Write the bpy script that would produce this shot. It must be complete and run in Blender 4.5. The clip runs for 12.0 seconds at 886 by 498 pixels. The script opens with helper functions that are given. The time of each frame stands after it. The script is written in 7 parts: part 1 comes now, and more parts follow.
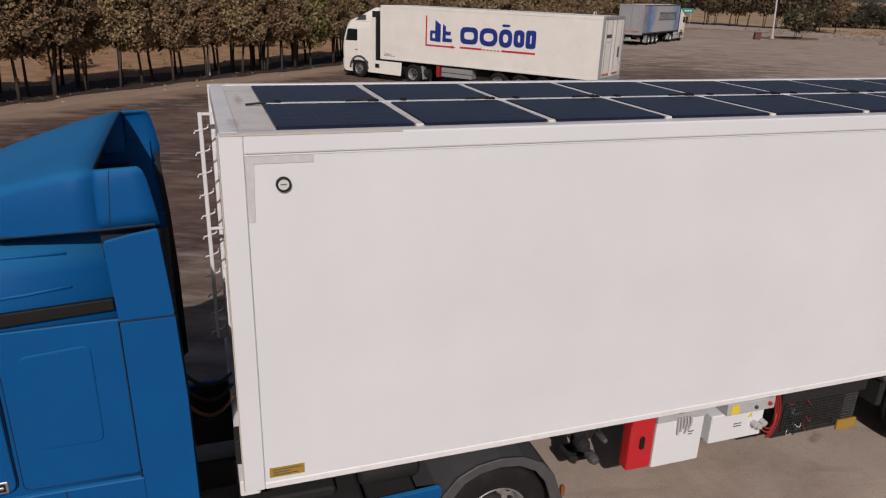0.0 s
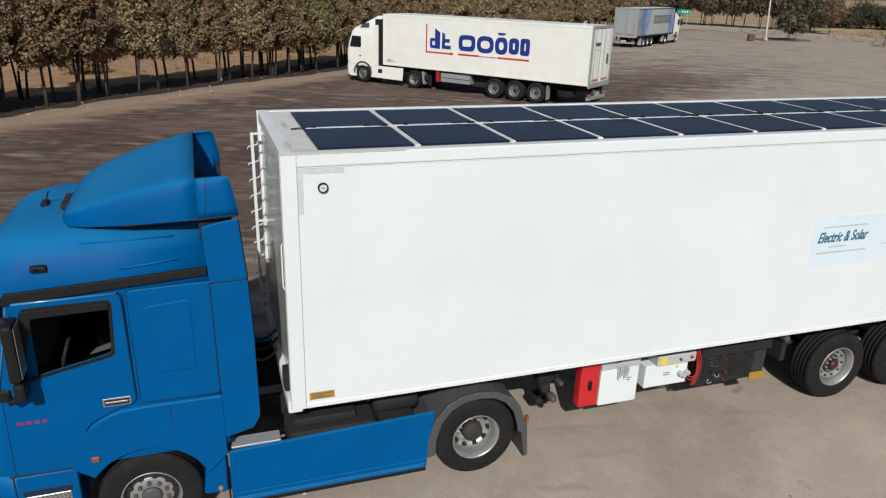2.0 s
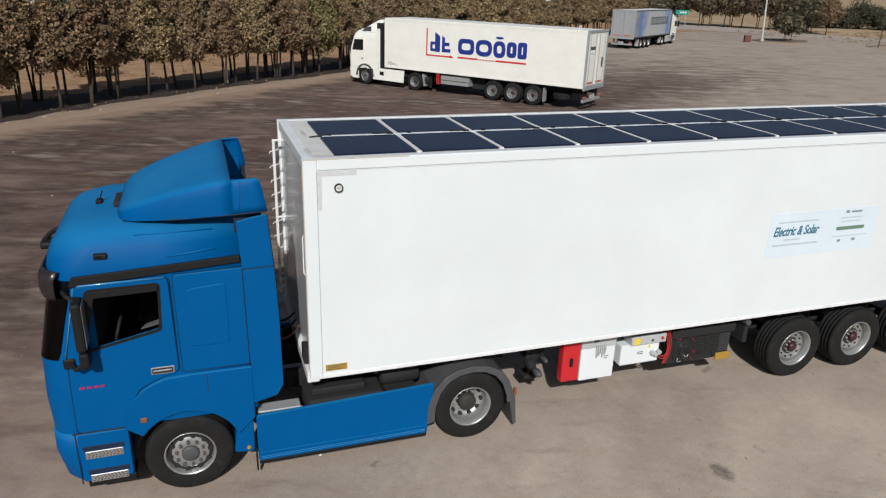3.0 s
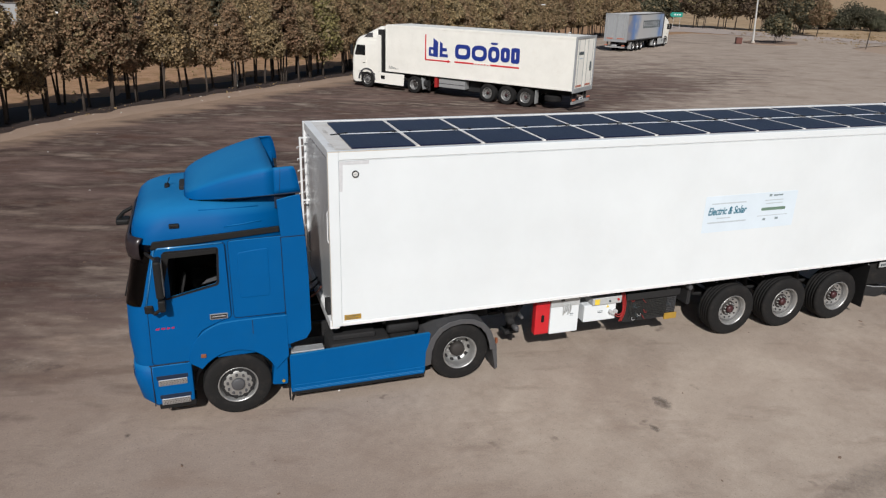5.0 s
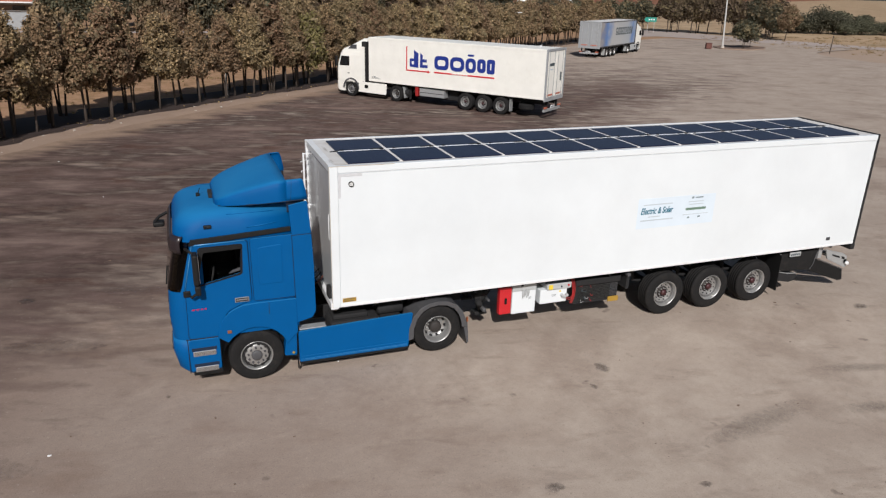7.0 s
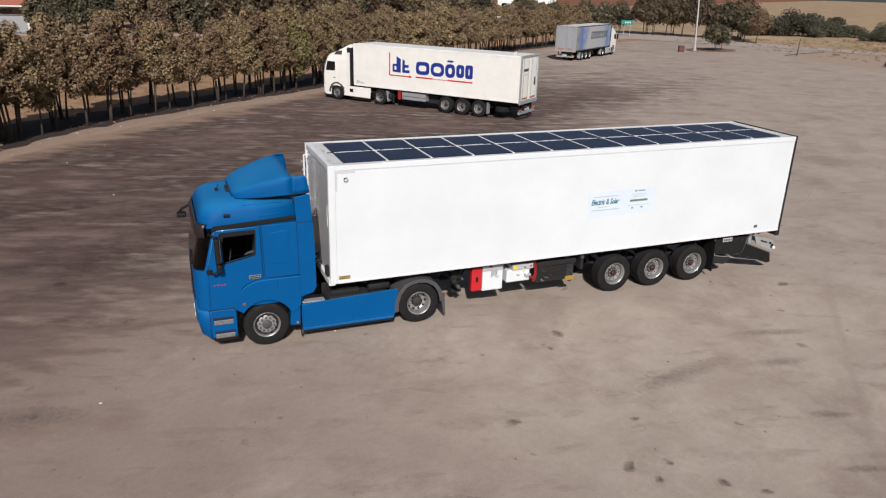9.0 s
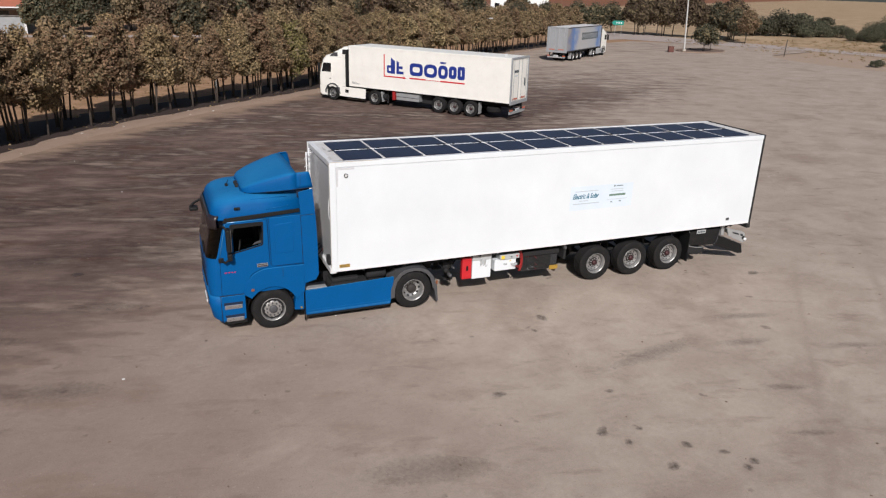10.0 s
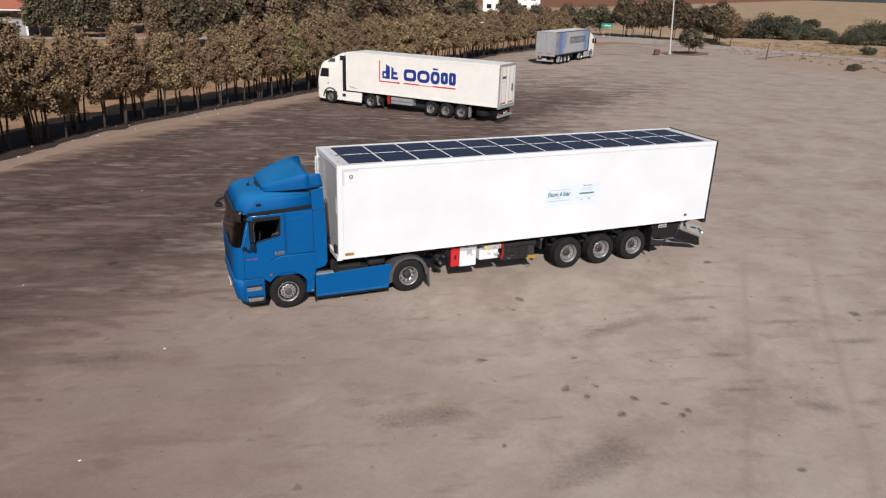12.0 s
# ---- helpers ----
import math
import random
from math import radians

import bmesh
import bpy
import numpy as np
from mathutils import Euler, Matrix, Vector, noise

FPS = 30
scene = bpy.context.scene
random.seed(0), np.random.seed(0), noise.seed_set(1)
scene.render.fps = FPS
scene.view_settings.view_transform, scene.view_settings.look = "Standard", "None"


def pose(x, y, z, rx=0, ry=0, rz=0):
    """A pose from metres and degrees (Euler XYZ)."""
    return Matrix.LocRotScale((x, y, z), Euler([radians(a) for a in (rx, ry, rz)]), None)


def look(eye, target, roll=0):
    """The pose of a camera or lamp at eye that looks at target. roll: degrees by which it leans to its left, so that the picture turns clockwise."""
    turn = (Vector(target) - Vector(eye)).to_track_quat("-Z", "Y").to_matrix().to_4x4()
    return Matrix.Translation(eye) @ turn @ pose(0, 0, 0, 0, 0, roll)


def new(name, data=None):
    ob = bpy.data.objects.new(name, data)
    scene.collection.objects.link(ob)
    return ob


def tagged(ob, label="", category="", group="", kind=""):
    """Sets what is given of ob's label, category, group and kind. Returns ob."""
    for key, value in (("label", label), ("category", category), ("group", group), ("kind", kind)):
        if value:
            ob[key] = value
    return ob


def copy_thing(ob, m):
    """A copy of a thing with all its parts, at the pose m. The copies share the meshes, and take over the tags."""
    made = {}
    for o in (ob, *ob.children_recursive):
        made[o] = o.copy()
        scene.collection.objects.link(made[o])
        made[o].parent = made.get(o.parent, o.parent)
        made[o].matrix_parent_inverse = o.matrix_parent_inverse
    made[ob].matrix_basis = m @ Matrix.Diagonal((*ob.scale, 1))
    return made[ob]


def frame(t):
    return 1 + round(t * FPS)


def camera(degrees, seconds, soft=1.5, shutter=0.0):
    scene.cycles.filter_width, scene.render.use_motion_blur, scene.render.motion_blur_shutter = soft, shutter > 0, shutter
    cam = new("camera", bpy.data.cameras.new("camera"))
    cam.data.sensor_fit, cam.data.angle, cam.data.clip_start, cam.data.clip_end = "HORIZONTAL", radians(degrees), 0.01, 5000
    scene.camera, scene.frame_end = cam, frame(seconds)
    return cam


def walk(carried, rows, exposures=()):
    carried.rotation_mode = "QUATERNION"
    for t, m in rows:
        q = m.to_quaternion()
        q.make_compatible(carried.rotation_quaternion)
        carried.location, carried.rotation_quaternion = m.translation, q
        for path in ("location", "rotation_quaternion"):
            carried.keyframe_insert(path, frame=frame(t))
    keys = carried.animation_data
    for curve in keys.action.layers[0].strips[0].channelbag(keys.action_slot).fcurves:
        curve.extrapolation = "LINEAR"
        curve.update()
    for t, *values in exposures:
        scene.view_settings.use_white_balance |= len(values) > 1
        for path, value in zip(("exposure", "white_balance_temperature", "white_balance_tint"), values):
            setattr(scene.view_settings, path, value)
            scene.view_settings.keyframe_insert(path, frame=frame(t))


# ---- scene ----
cam = camera(63.9, 12.0, soft=1.25)
PATH = [
    (0, (-0.127, -4.673, 4.991), (0.497, -2.904, 4.298), 2.0),
    (0.5, (-0.227, -5.13, 5.064), (0.397, -3.36, 4.371), 2.0),
    (1, (-0.373, -5.561, 5.188), (0.248, -3.792, 4.493), 2.0),
    (1.5, (-0.525, -6.064, 5.372), (0.096, -4.295, 4.675), 2.0),
    (2, (-0.693, -6.594, 5.582), (-0.073, -4.825, 4.885), 1.9),
    (2.5, (-0.866, -7.115, 5.764), (-0.246, -5.347, 5.065), 1.9),
    (3, (-1.041, -7.682, 5.913), (-0.422, -5.913, 5.213), 1.9),
    (5, (-1.7, -9.894, 6.327), (-1.081, -8.124, 5.63), 1.7),
    (5.5, (-1.867, -10.451, 6.507), (-1.244, -8.682, 5.81), 1.7),
    (6, (-2.051, -11.044, 6.708), (-1.415, -9.28, 6.012), 1.6),
    (6.5, (-2.258, -11.641, 6.912), (-1.607, -9.882, 6.218), 1.6),
    (7, (-2.444, -12.262, 7.114), (-1.78, -10.506, 6.422), 1.6),
    (9, (-3.273, -14.694, 7.7), (-2.566, -12.956, 7.01), 1.7),
    (9.5, (-3.519, -15.34, 7.826), (-2.803, -13.604, 7.136), 1.7),
    (10, (-3.744, -15.996, 7.968), (-3.022, -14.264, 7.277), 1.7),
    (10.5, (-3.999, -16.619, 8.11), (-3.267, -14.891, 7.417), 1.8),
    (11, (-4.242, -17.242, 8.287), (-3.506, -15.517, 7.593), 1.8),
    (11.5, (-4.507, -17.9, 8.498), (-3.767, -16.176, 7.803), 1.8),
    (12, (-4.756, -18.562, 8.734), (-4.016, -16.839, 8.041), 1.9),
]
walk(cam, [(t, look(eye, target, roll)) for t, eye, target, roll in PATH], [(0.0, -0.73, 6700, 18), (0.4, -0.61, 6320, 9), (0.9, -0.42, 6200, 5), (1.6, -0.30, 6200, 5), (2.5, -0.27, 6200, 6), (6.0, -0.20, 6300, 10), (9.0, -0.14, 6300, 12), (12.0, -0.1, 6350, 13)])

# ---- light ----
SUN_TO = Vector((-0.34, -1.0, 0.78)).normalized()
sun = new("sun", bpy.data.lights.new("sun", "SUN"))
sun.data.energy, sun.data.angle, sun.data.color = 4.9, radians(0.53), (1.0, 0.965, 0.92)
sun.matrix_basis = look((0, 0, 60), Vector((0, 0, 60)) - SUN_TO)
world = bpy.data.worlds.new("sky")
scene.world = world
world.use_nodes = True
wt = world.node_tree
sky = wt.nodes.new("ShaderNodeTexSky")
sky.sky_type, sky.sun_disc = "NISHITA", False
sky.sun_elevation, sky.sun_rotation = math.asin(SUN_TO.z), radians(198.8)
sky.dust_density, sky.air_density = 2.0, 1.0
wt.nodes["Background"].inputs["Strength"].default_value = 0.062
wt.links.new(sky.outputs[0], wt.nodes["Background"].inputs["Color"])


# ---- materials ----
def nodes_of(name):
    m = bpy.data.materials.new(name)
    m.use_nodes = True
    return m, m.node_tree.nodes, m.node_tree.links, m.node_tree.nodes["Principled BSDF"]


def noise_node(nd, ln, scale, detail=4.0, rough=0.55, stretch=None, turn=0.0, src="Object"):
    tc = nd.new("ShaderNodeTexCoord")
    n = nd.new("ShaderNodeTexNoise")
    n.inputs["Scale"].default_value, n.inputs["Detail"].default_value, n.inputs["Roughness"].default_value = scale, detail, rough
    if stretch:
        mp = nd.new("ShaderNodeMapping")
        mp.inputs["Scale"].default_value = stretch
        mp.inputs["Rotation"].default_value = (0, 0, radians(turn))
        ln.new(tc.outputs[src], mp.inputs[0])
        ln.new(mp.outputs[0], n.inputs[0])
    else:
        ln.new(tc.outputs[src], n.inputs[0])
    return n.outputs[0]


def ramp(nd, ln, fac, stops):
    r = nd.new("ShaderNodeValToRGB")
    el = r.color_ramp.elements
    el[0].position, el[0].color = stops[0][0], (*stops[0][1], 1)
    el[1].position, el[1].color = stops[-1][0], (*stops[-1][1], 1)
    for p, c in stops[1:-1]:
        e = el.new(p)
        e.color = (*c, 1)
    ln.new(fac, r.inputs[0])
    return r.outputs[0]


def mix(nd, ln, fac, a, b, mode="MIX"):
    x = nd.new("ShaderNodeMix")
    x.data_type, x.blend_type = "RGBA", mode
    for sock, v in ((x.inputs[0], fac), (x.inputs[6], a), (x.inputs[7], b)):
        if isinstance(v, bpy.types.NodeSocket):
            ln.new(v, sock)
        else:
            sock.default_value = v if isinstance(v, float) else (*v, 1)
    return x.outputs[2]


def math_node(nd, ln, op, a, b=0.0, c=None, clamp=False):
    x = nd.new("ShaderNodeMath")
    x.operation, x.use_clamp = op, clamp
    for i, v in enumerate((a, b, c)):
        if v is None:
            continue
        if isinstance(v, bpy.types.NodeSocket):
            ln.new(v, x.inputs[i])
        else:
            x.inputs[i].default_value = v
    return x.outputs[0]


def bump_to(nd, ln, bsdf, height, strength, dist):
    b = nd.new("ShaderNodeBump")
    b.inputs["Strength"].default_value, b.inputs["Distance"].default_value = strength, dist
    ln.new(height, b.inputs["Height"])
    ln.new(b.outputs[0], bsdf.inputs["Normal"])


def surface(name, c, rough=0.5, metal=0.0, dirt=None, amount=0.25, scale=1.2, fine=25.0, bump=0.05, coat=0.0):
    """Base colour c with a slow tone change, patches of dirt and fine grain."""
    m, nd, ln, b = nodes_of(name)
    slow = noise_node(nd, ln, scale, 5, 0.6)
    grain = noise_node(nd, ln, fine, 3, 0.6)
    dark = tuple(v * 0.86 for v in c)
    col = mix(nd, ln, slow, dark, tuple(min(1, v * 1.08) for v in c))
    patch = ramp(nd, ln, noise_node(nd, ln, scale * 2.3, 6, 0.7), [(0.5, (0, 0, 0)), (0.78, (1, 1, 1))])
    col = mix(nd, ln, math_node(nd, ln, "MULTIPLY", patch, amount), col, dirt or (0.18, 0.14, 0.11))
    ln.new(col, b.inputs["Base Color"])
    b.inputs["Metallic"].default_value = metal
    r = math_node(nd, ln, "MULTIPLY_ADD", grain, 0.16, rough - 0.08, True)
    ln.new(r, b.inputs["Roughness"])
    b.inputs["Coat Weight"].default_value = coat
    b.inputs["Coat Roughness"].default_value = 0.08
    if bump:
        bump_to(nd, ln, b, grain, bump, 0.004)
    return m


def glass(name, tint=(0.035, 0.036, 0.038), rough=0.02):
    m, nd, ln, b = nodes_of(name)
    b.inputs["Base Color"].default_value = (*tint, 1)
    b.inputs["Transmission Weight"].default_value = 1.0
    b.inputs["Roughness"].default_value = rough
    b.inputs["IOR"].default_value = 1.35
    return m


def plain(name, c, rough=0.5, metal=0.0):
    return surface(name, c, rough, metal, amount=0.12, bump=0.0)


M_WHITE = surface("white_panel", (0.682, 0.712, 0.726), 0.32, dirt=(0.60, 0.58, 0.56), amount=0.12, scale=0.6, fine=60, bump=0.015)
M_GLOSSWHITE = surface("glossy_white", (0.53, 0.54, 0.545), 0.2, dirt=(0.50, 0.48, 0.46), amount=0.15, scale=0.8, fine=40, bump=0.0)
M_WHITE_TRIM = surface("white_trim", (0.72, 0.725, 0.725), 0.4, dirt=(0.42, 0.36, 0.3), amount=0.35, scale=2.0, bump=0.02)
M_ROOF = surface("roof_white", (0.66, 0.64, 0.61), 0.5, dirt=(0.36, 0.27, 0.19), amount=0.45, scale=1.6, bump=0.03)
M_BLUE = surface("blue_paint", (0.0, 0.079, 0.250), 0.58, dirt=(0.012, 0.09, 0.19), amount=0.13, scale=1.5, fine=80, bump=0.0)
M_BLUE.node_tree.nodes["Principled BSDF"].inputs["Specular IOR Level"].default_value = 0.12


def sky_sheen_on_top(m, c, amount):
    """Lighter colour on the faces that look up, painting in the sky's reflection."""
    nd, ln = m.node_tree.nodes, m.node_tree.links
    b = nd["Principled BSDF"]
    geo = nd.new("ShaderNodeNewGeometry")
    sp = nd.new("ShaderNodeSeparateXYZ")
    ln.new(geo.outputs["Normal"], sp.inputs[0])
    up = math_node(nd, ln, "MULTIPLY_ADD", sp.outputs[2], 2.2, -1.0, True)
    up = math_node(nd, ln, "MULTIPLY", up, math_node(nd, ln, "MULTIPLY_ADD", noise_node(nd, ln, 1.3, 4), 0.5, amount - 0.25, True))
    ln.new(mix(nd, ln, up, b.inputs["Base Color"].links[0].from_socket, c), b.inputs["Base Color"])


# paler cyan-blue painted on upward faces in place of reflected sky
sky_sheen_on_top(M_BLUE, (0.022, 0.200, 0.425), 0.55)
M_BLACK = surface("black_plastic", (0.009, 0.0088, 0.009), 0.6, dirt=(0.030, 0.025, 0.021), amount=0.2, scale=3.0, bump=0.06)
M_BLACK.node_tree.nodes["Principled BSDF"].inputs["Specular IOR Level"].default_value = 0.25
M_VISOR = surface("smoked_visor", (0.022, 0.016, 0.018), 0.3, dirt=(0.035, 0.026, 0.026), amount=0.3, bump=0.0)
M_GAP = surface("dark_blue_gap", (0.001, 0.010, 0.032), 0.8, dirt=(0.004, 0.010, 0.024), amount=0.3, bump=0.0)
M_CHASSIS = surface("dark_chassis", (0.011, 0.0105, 0.011), 0.85, dirt=(0.034, 0.027, 0.022), amount=0.18, scale=3.0, bump=0.1)
M_TYRE = surface("tyre_rubber", (0.011, 0.0105, 0.0105), 0.85, dirt=(0.050, 0.041, 0.034), amount=0.4, scale=3.0, bump=0.15)
M_TYRE.node_tree.nodes["Principled BSDF"].inputs["Specular IOR Level"].default_value = 0.25
M_HUB = surface("rusty_hub", (0.026, 0.022, 0.020), 0.75, dirt=(0.04, 0.03, 0.025), amount=0.5, scale=9, bump=0.1)
M_STEEL = surface("steel_rim", (0.44, 0.435, 0.425), 0.38, 0.7, dirt=(0.12, 0.1, 0.085), amount=0.55, scale=5.0, bump=0.05)
M_GALV = surface("galvanised_steel", (0.46, 0.47, 0.47), 0.45, 0.5, dirt=(0.2, 0.18, 0.15), amount=0.35, scale=3.0, bump=0.05)
M_CHROME = surface("tread_plate", (0.6, 0.6, 0.6), 0.3, 0.85, dirt=(0.2, 0.18, 0.16), amount=0.3, scale=8, bump=0.3)
M_RED = surface("red_paint", (0.50, 0.016, 0.022), 0.4, amount=0.15, bump=0.02)
M_CABLE = surface("dark_red_cable", (0.30, 0.015, 0.015), 0.45, amount=0.2, bump=0.0)
M_MESH = surface("dark_mesh", (0.022, 0.023, 0.022), 0.6, amount=0.3, scale=6, bump=0.0)
M_FAINT = plain("faint_line", (0.085, 0.09, 0.115), 0.4)
M_RED_HUB = surface("red_hub", (0.045, 0.010, 0.012), 0.5, dirt=(0.030, 0.016, 0.015), amount=0.4, bump=0.03)
M_FENDER = surface("grey_fender", (0.062, 0.062, 0.066), 0.6, dirt=(0.13, 0.11, 0.095), amount=0.3, scale=4, bump=0.06)
M_OCHRE = surface("ochre_label", (0.36, 0.215, 0.03), 0.5, amount=0.2, bump=0.0)
M_YELLOW = surface("yellow_label", (0.75, 0.55, 0.05), 0.5, amount=0.1, bump=0.0)
M_SEAL = surface("cream_sealant", (0.52, 0.46, 0.38), 0.6, dirt=(0.38, 0.28, 0.19), amount=0.6, scale=3.0, bump=0.02)
M_AMBER = surface("dull_amber_lens", (0.22, 0.075, 0.035), 0.3, amount=0.2, bump=0.0)
M_RESIDUE = surface("grey_residue", (0.53, 0.53, 0.545), 0.6, dirt=(0.72, 0.72, 0.72), amount=0.5, scale=8, bump=0.02)
M_STICKER = surface("pale_blue_sticker", (0.635, 0.710, 0.775), 0.35, amount=0.03, bump=0.0)
M_TEAL = plain("teal_ink", (0.012, 0.13, 0.20), 0.45)
M_GREEN = plain("green_ink", (0.13, 0.21, 0.155), 0.45)
M_INK = plain("grey_ink", (0.46, 0.51, 0.55), 0.5)
M_INK_MID = plain("mid_grey_ink", (0.20, 0.25, 0.27), 0.5)
M_INK_DARK = plain("dark_ink", (0.05, 0.07, 0.08), 0.5)
M_PINK = plain("crimson_ink", (0.34, 0.015, 0.08), 0.4)
M_NAVY = plain("navy_ink", (0.015, 0.035, 0.23), 0.4)
M_REDINK = plain("red_ink", (0.56, 0.03, 0.04), 0.4)
M_GAUGE = plain("gauge_face", (0.62, 0.62, 0.60), 0.3)
M_INTERIOR = surface("cab_interior", (0.009, 0.0085, 0.0085), 0.8, amount=0.1, bump=0.05)
M_GLASS = glass("cab_glass")
M_LENS = glass("lamp_glass", (0.85, 0.87, 0.88), 0.05)
M_DUSTYWHITE = surface("dusty_white", (0.80, 0.78, 0.72), 0.45, dirt=(0.55, 0.50, 0.42), amount=0.22, scale=0.9, bump=0.02)
M_GREYDOOR = surface("grey_door", (0.29, 0.30, 0.31), 0.5, amount=0.35, scale=1.5, bump=0.03)
M_GREYBOX = surface("grey_box", (0.42, 0.43, 0.43), 0.5, amount=0.25, scale=4, bump=0.03)
M_WALL = surface("plaster", (0.33, 0.31, 0.29), 0.85, amount=0.3, scale=0.4, bump=0.1)
M_TILE = surface("roof_tiles", (0.36, 0.12, 0.07), 0.8, dirt=(0.2, 0.1, 0.07), amount=0.5, scale=0.8, bump=0.2)
M_SIGN = plain("sign_green", (0.01, 0.22, 0.17), 0.4)
M_POLE = surface("pole_paint", (0.55, 0.54, 0.52), 0.5, 0.2, amount=0.3, scale=1.0, bump=0.03)
M_RUST = surface("rusty_red", (0.11, 0.035, 0.025), 0.7, amount=0.4, scale=4, bump=0.1)
M_STONE = surface("pale_stone", (0.46, 0.41, 0.35), 0.9, amount=0.3, scale=4, bump=0.3)


def solar_cells():
    m, nd, ln, b = nodes_of("solar_cells")
    col = mix(nd, ln, noise_node(nd, ln, 1.5, 4), (0.006, 0.008, 0.024), (0.012, 0.016, 0.045))
    dust = ramp(nd, ln, noise_node(nd, ln, 0.9, 6, 0.7), [(0.52, (0, 0, 0)), (0.85, (1, 1, 1))])
    col = mix(nd, ln, math_node(nd, ln, "MULTIPLY", dust, 0.30), col, (0.19, 0.185, 0.18))
    ln.new(col, b.inputs["Base Color"])
    b.inputs["Roughness"].default_value = 0.35
    b.inputs["Specular IOR Level"].default_value = 0.22
    return m


M_CELLS = solar_cells()


def drawn_out(nd, ln, length, width, angle, detail=6.0, rough=0.6, seed=0.0):
    """Noise whose grains are length x width metres, lying at angle degrees to x."""
    tc = nd.new("ShaderNodeTexCoord")
    mp = nd.new("ShaderNodeMapping")
    mp.vector_type = "TEXTURE"
    mp.inputs["Location"].default_value = (seed, seed * 1.7, 0)
    mp.inputs["Rotation"].default_value = (0, 0, radians(angle))
    mp.inputs["Scale"].default_value = (length, width, 1)
    n = nd.new("ShaderNodeTexNoise")
    n.inputs["Scale"].default_value, n.inputs["Detail"].default_value, n.inputs["Roughness"].default_value = 1.0, detail, rough
    ln.new(tc.outputs["Object"], mp.inputs[0])
    ln.new(mp.outputs[0], n.inputs[0])
    return n.outputs[0]


def tyre_tracks_lot():
    """Dusty old asphalt: tan dust, dark oily driving lanes with streaks, tyre tracks, fine aggregate."""
    m, nd, ln, b = nodes_of("dusty_asphalt")

    def M(op, a, c=0.0, d=None, clamp=False):
        return math_node(nd, ln, op, a, c, d, clamp)

    tc = nd.new("ShaderNodeTexCoord")
    sp = nd.new("ShaderNodeSeparateXYZ")
    ln.new(tc.outputs["Object"], sp.inputs[0])
    x, y = sp.outputs[0], sp.outputs[1]
    big = noise_node(nd, ln, 0.10, 4, 0.55)
    mid = noise_node(nd, ln, 0.55, 6, 0.65)
    fine = noise_node(nd, ln, 7.0, 6, 0.7)
    grit = noise_node(nd, ln, 40.0, 3, 0.6)
    longs = drawn_out(nd, ln, 3.0, 1.0, -17, 6, 0.54)
    short = drawn_out(nd, ln, 1.0, 0.38, -20, 5, 0.54, 31)
    wide = drawn_out(nd, ln, 8.0, 3.2, -14, 4, 0.5, 57)
    # across: metres from the open yard to the belt; along: metres beside the belt
    across = M("ADD", M("MULTIPLY", x, -0.70), M("MULTIPLY", y, 0.713))
    along = M("ADD", M("MULTIPLY", x, 0.713), M("MULTIPLY", y, 0.70))
    near = M("MULTIPLY_ADD", M("ADD", across, M("MULTIPLY", M("MINIMUM", along, 35.0), 0.16)), 0.17, -0.42)
    near = M("SUBTRACT", near, M("MULTIPLY", M("MULTIPLY_ADD", M("ABSOLUTE", M("SUBTRACT", along, 36.0)), -0.09, 1.0, True), 0.5))
    near = M("MINIMUM", near, 1.05)
    far = M("MULTIPLY_ADD", along, -0.040, 2.55)
    lane = M("MINIMUM", near, far)
    lane = M("ADD", lane, M("MULTIPLY_ADD", wide, 1.5, -0.75))
    lane = M("ADD", lane, M("MULTIPLY_ADD", longs, 2.8, -1.4))
    lane = M("ADD", lane, M("MULTIPLY_ADD", short, 2.2, -1.1), None, True)
    # dust
    dust = mix(nd, ln, big, (0.380, 0.318, 0.268), (0.465, 0.398, 0.336))
    west = M("ADD", M("MULTIPLY_ADD", x, -0.105, 0.18), M("MULTIPLY_ADD", big, 2.0, -1.0), None, True)
    dust = mix(nd, ln, M("MULTIPLY", west, 0.85), dust, mix(nd, ln, wide, (0.165, 0.116, 0.095), (0.315, 0.232, 0.190)))
    dust = mix(nd, ln, ramp(nd, ln, mid, [(0.40, (1, 1, 1)), (0.60, (0, 0, 0))]), dust, mix(nd, ln, 0.28, dust, (0.24, 0.185, 0.155)))
    pale = ramp(nd, ln, drawn_out(nd, ln, 3.0, 1.1, 25, 5, 0.6, 23), [(0.55, (0, 0, 0)), (0.72, (1, 1, 1))])
    dust = mix(nd, ln, M("MULTIPLY", pale, 0.30), dust, (0.51, 0.428, 0.358))
    # oily lanes
    f = M("ADD", M("MULTIPLY", longs, 0.46), M("ADD", M("MULTIPLY", short, 0.20), M("MULTIPLY", wide, 0.34)))
    oily = ramp(nd, ln, f, [(0.38, (0.019, 0.0128, 0.0118)), (0.44, (0.046, 0.0310, 0.0282)), (0.49, (0.093, 0.064, 0.056)), (0.54, (0.142, 0.100, 0.087)), (0.60, (0.198, 0.144, 0.124)), (0.68, (0.255, 0.191, 0.166))])
    red = ramp(nd, ln, drawn_out(nd, ln, 2.2, 1.2, -15, 4, 0.5, 83), [(0.56, (0, 0, 0)), (0.70, (1, 1, 1))])
    oily = mix(nd, ln, M("MULTIPLY", red, 0.6), oily, (0.10, 0.056, 0.042))
    warm = ramp(nd, ln, drawn_out(nd, ln, 2.6, 1.1, -16, 5, 0.55, 131), [(0.54, (0, 0, 0)), (0.68, (1, 1, 1))])
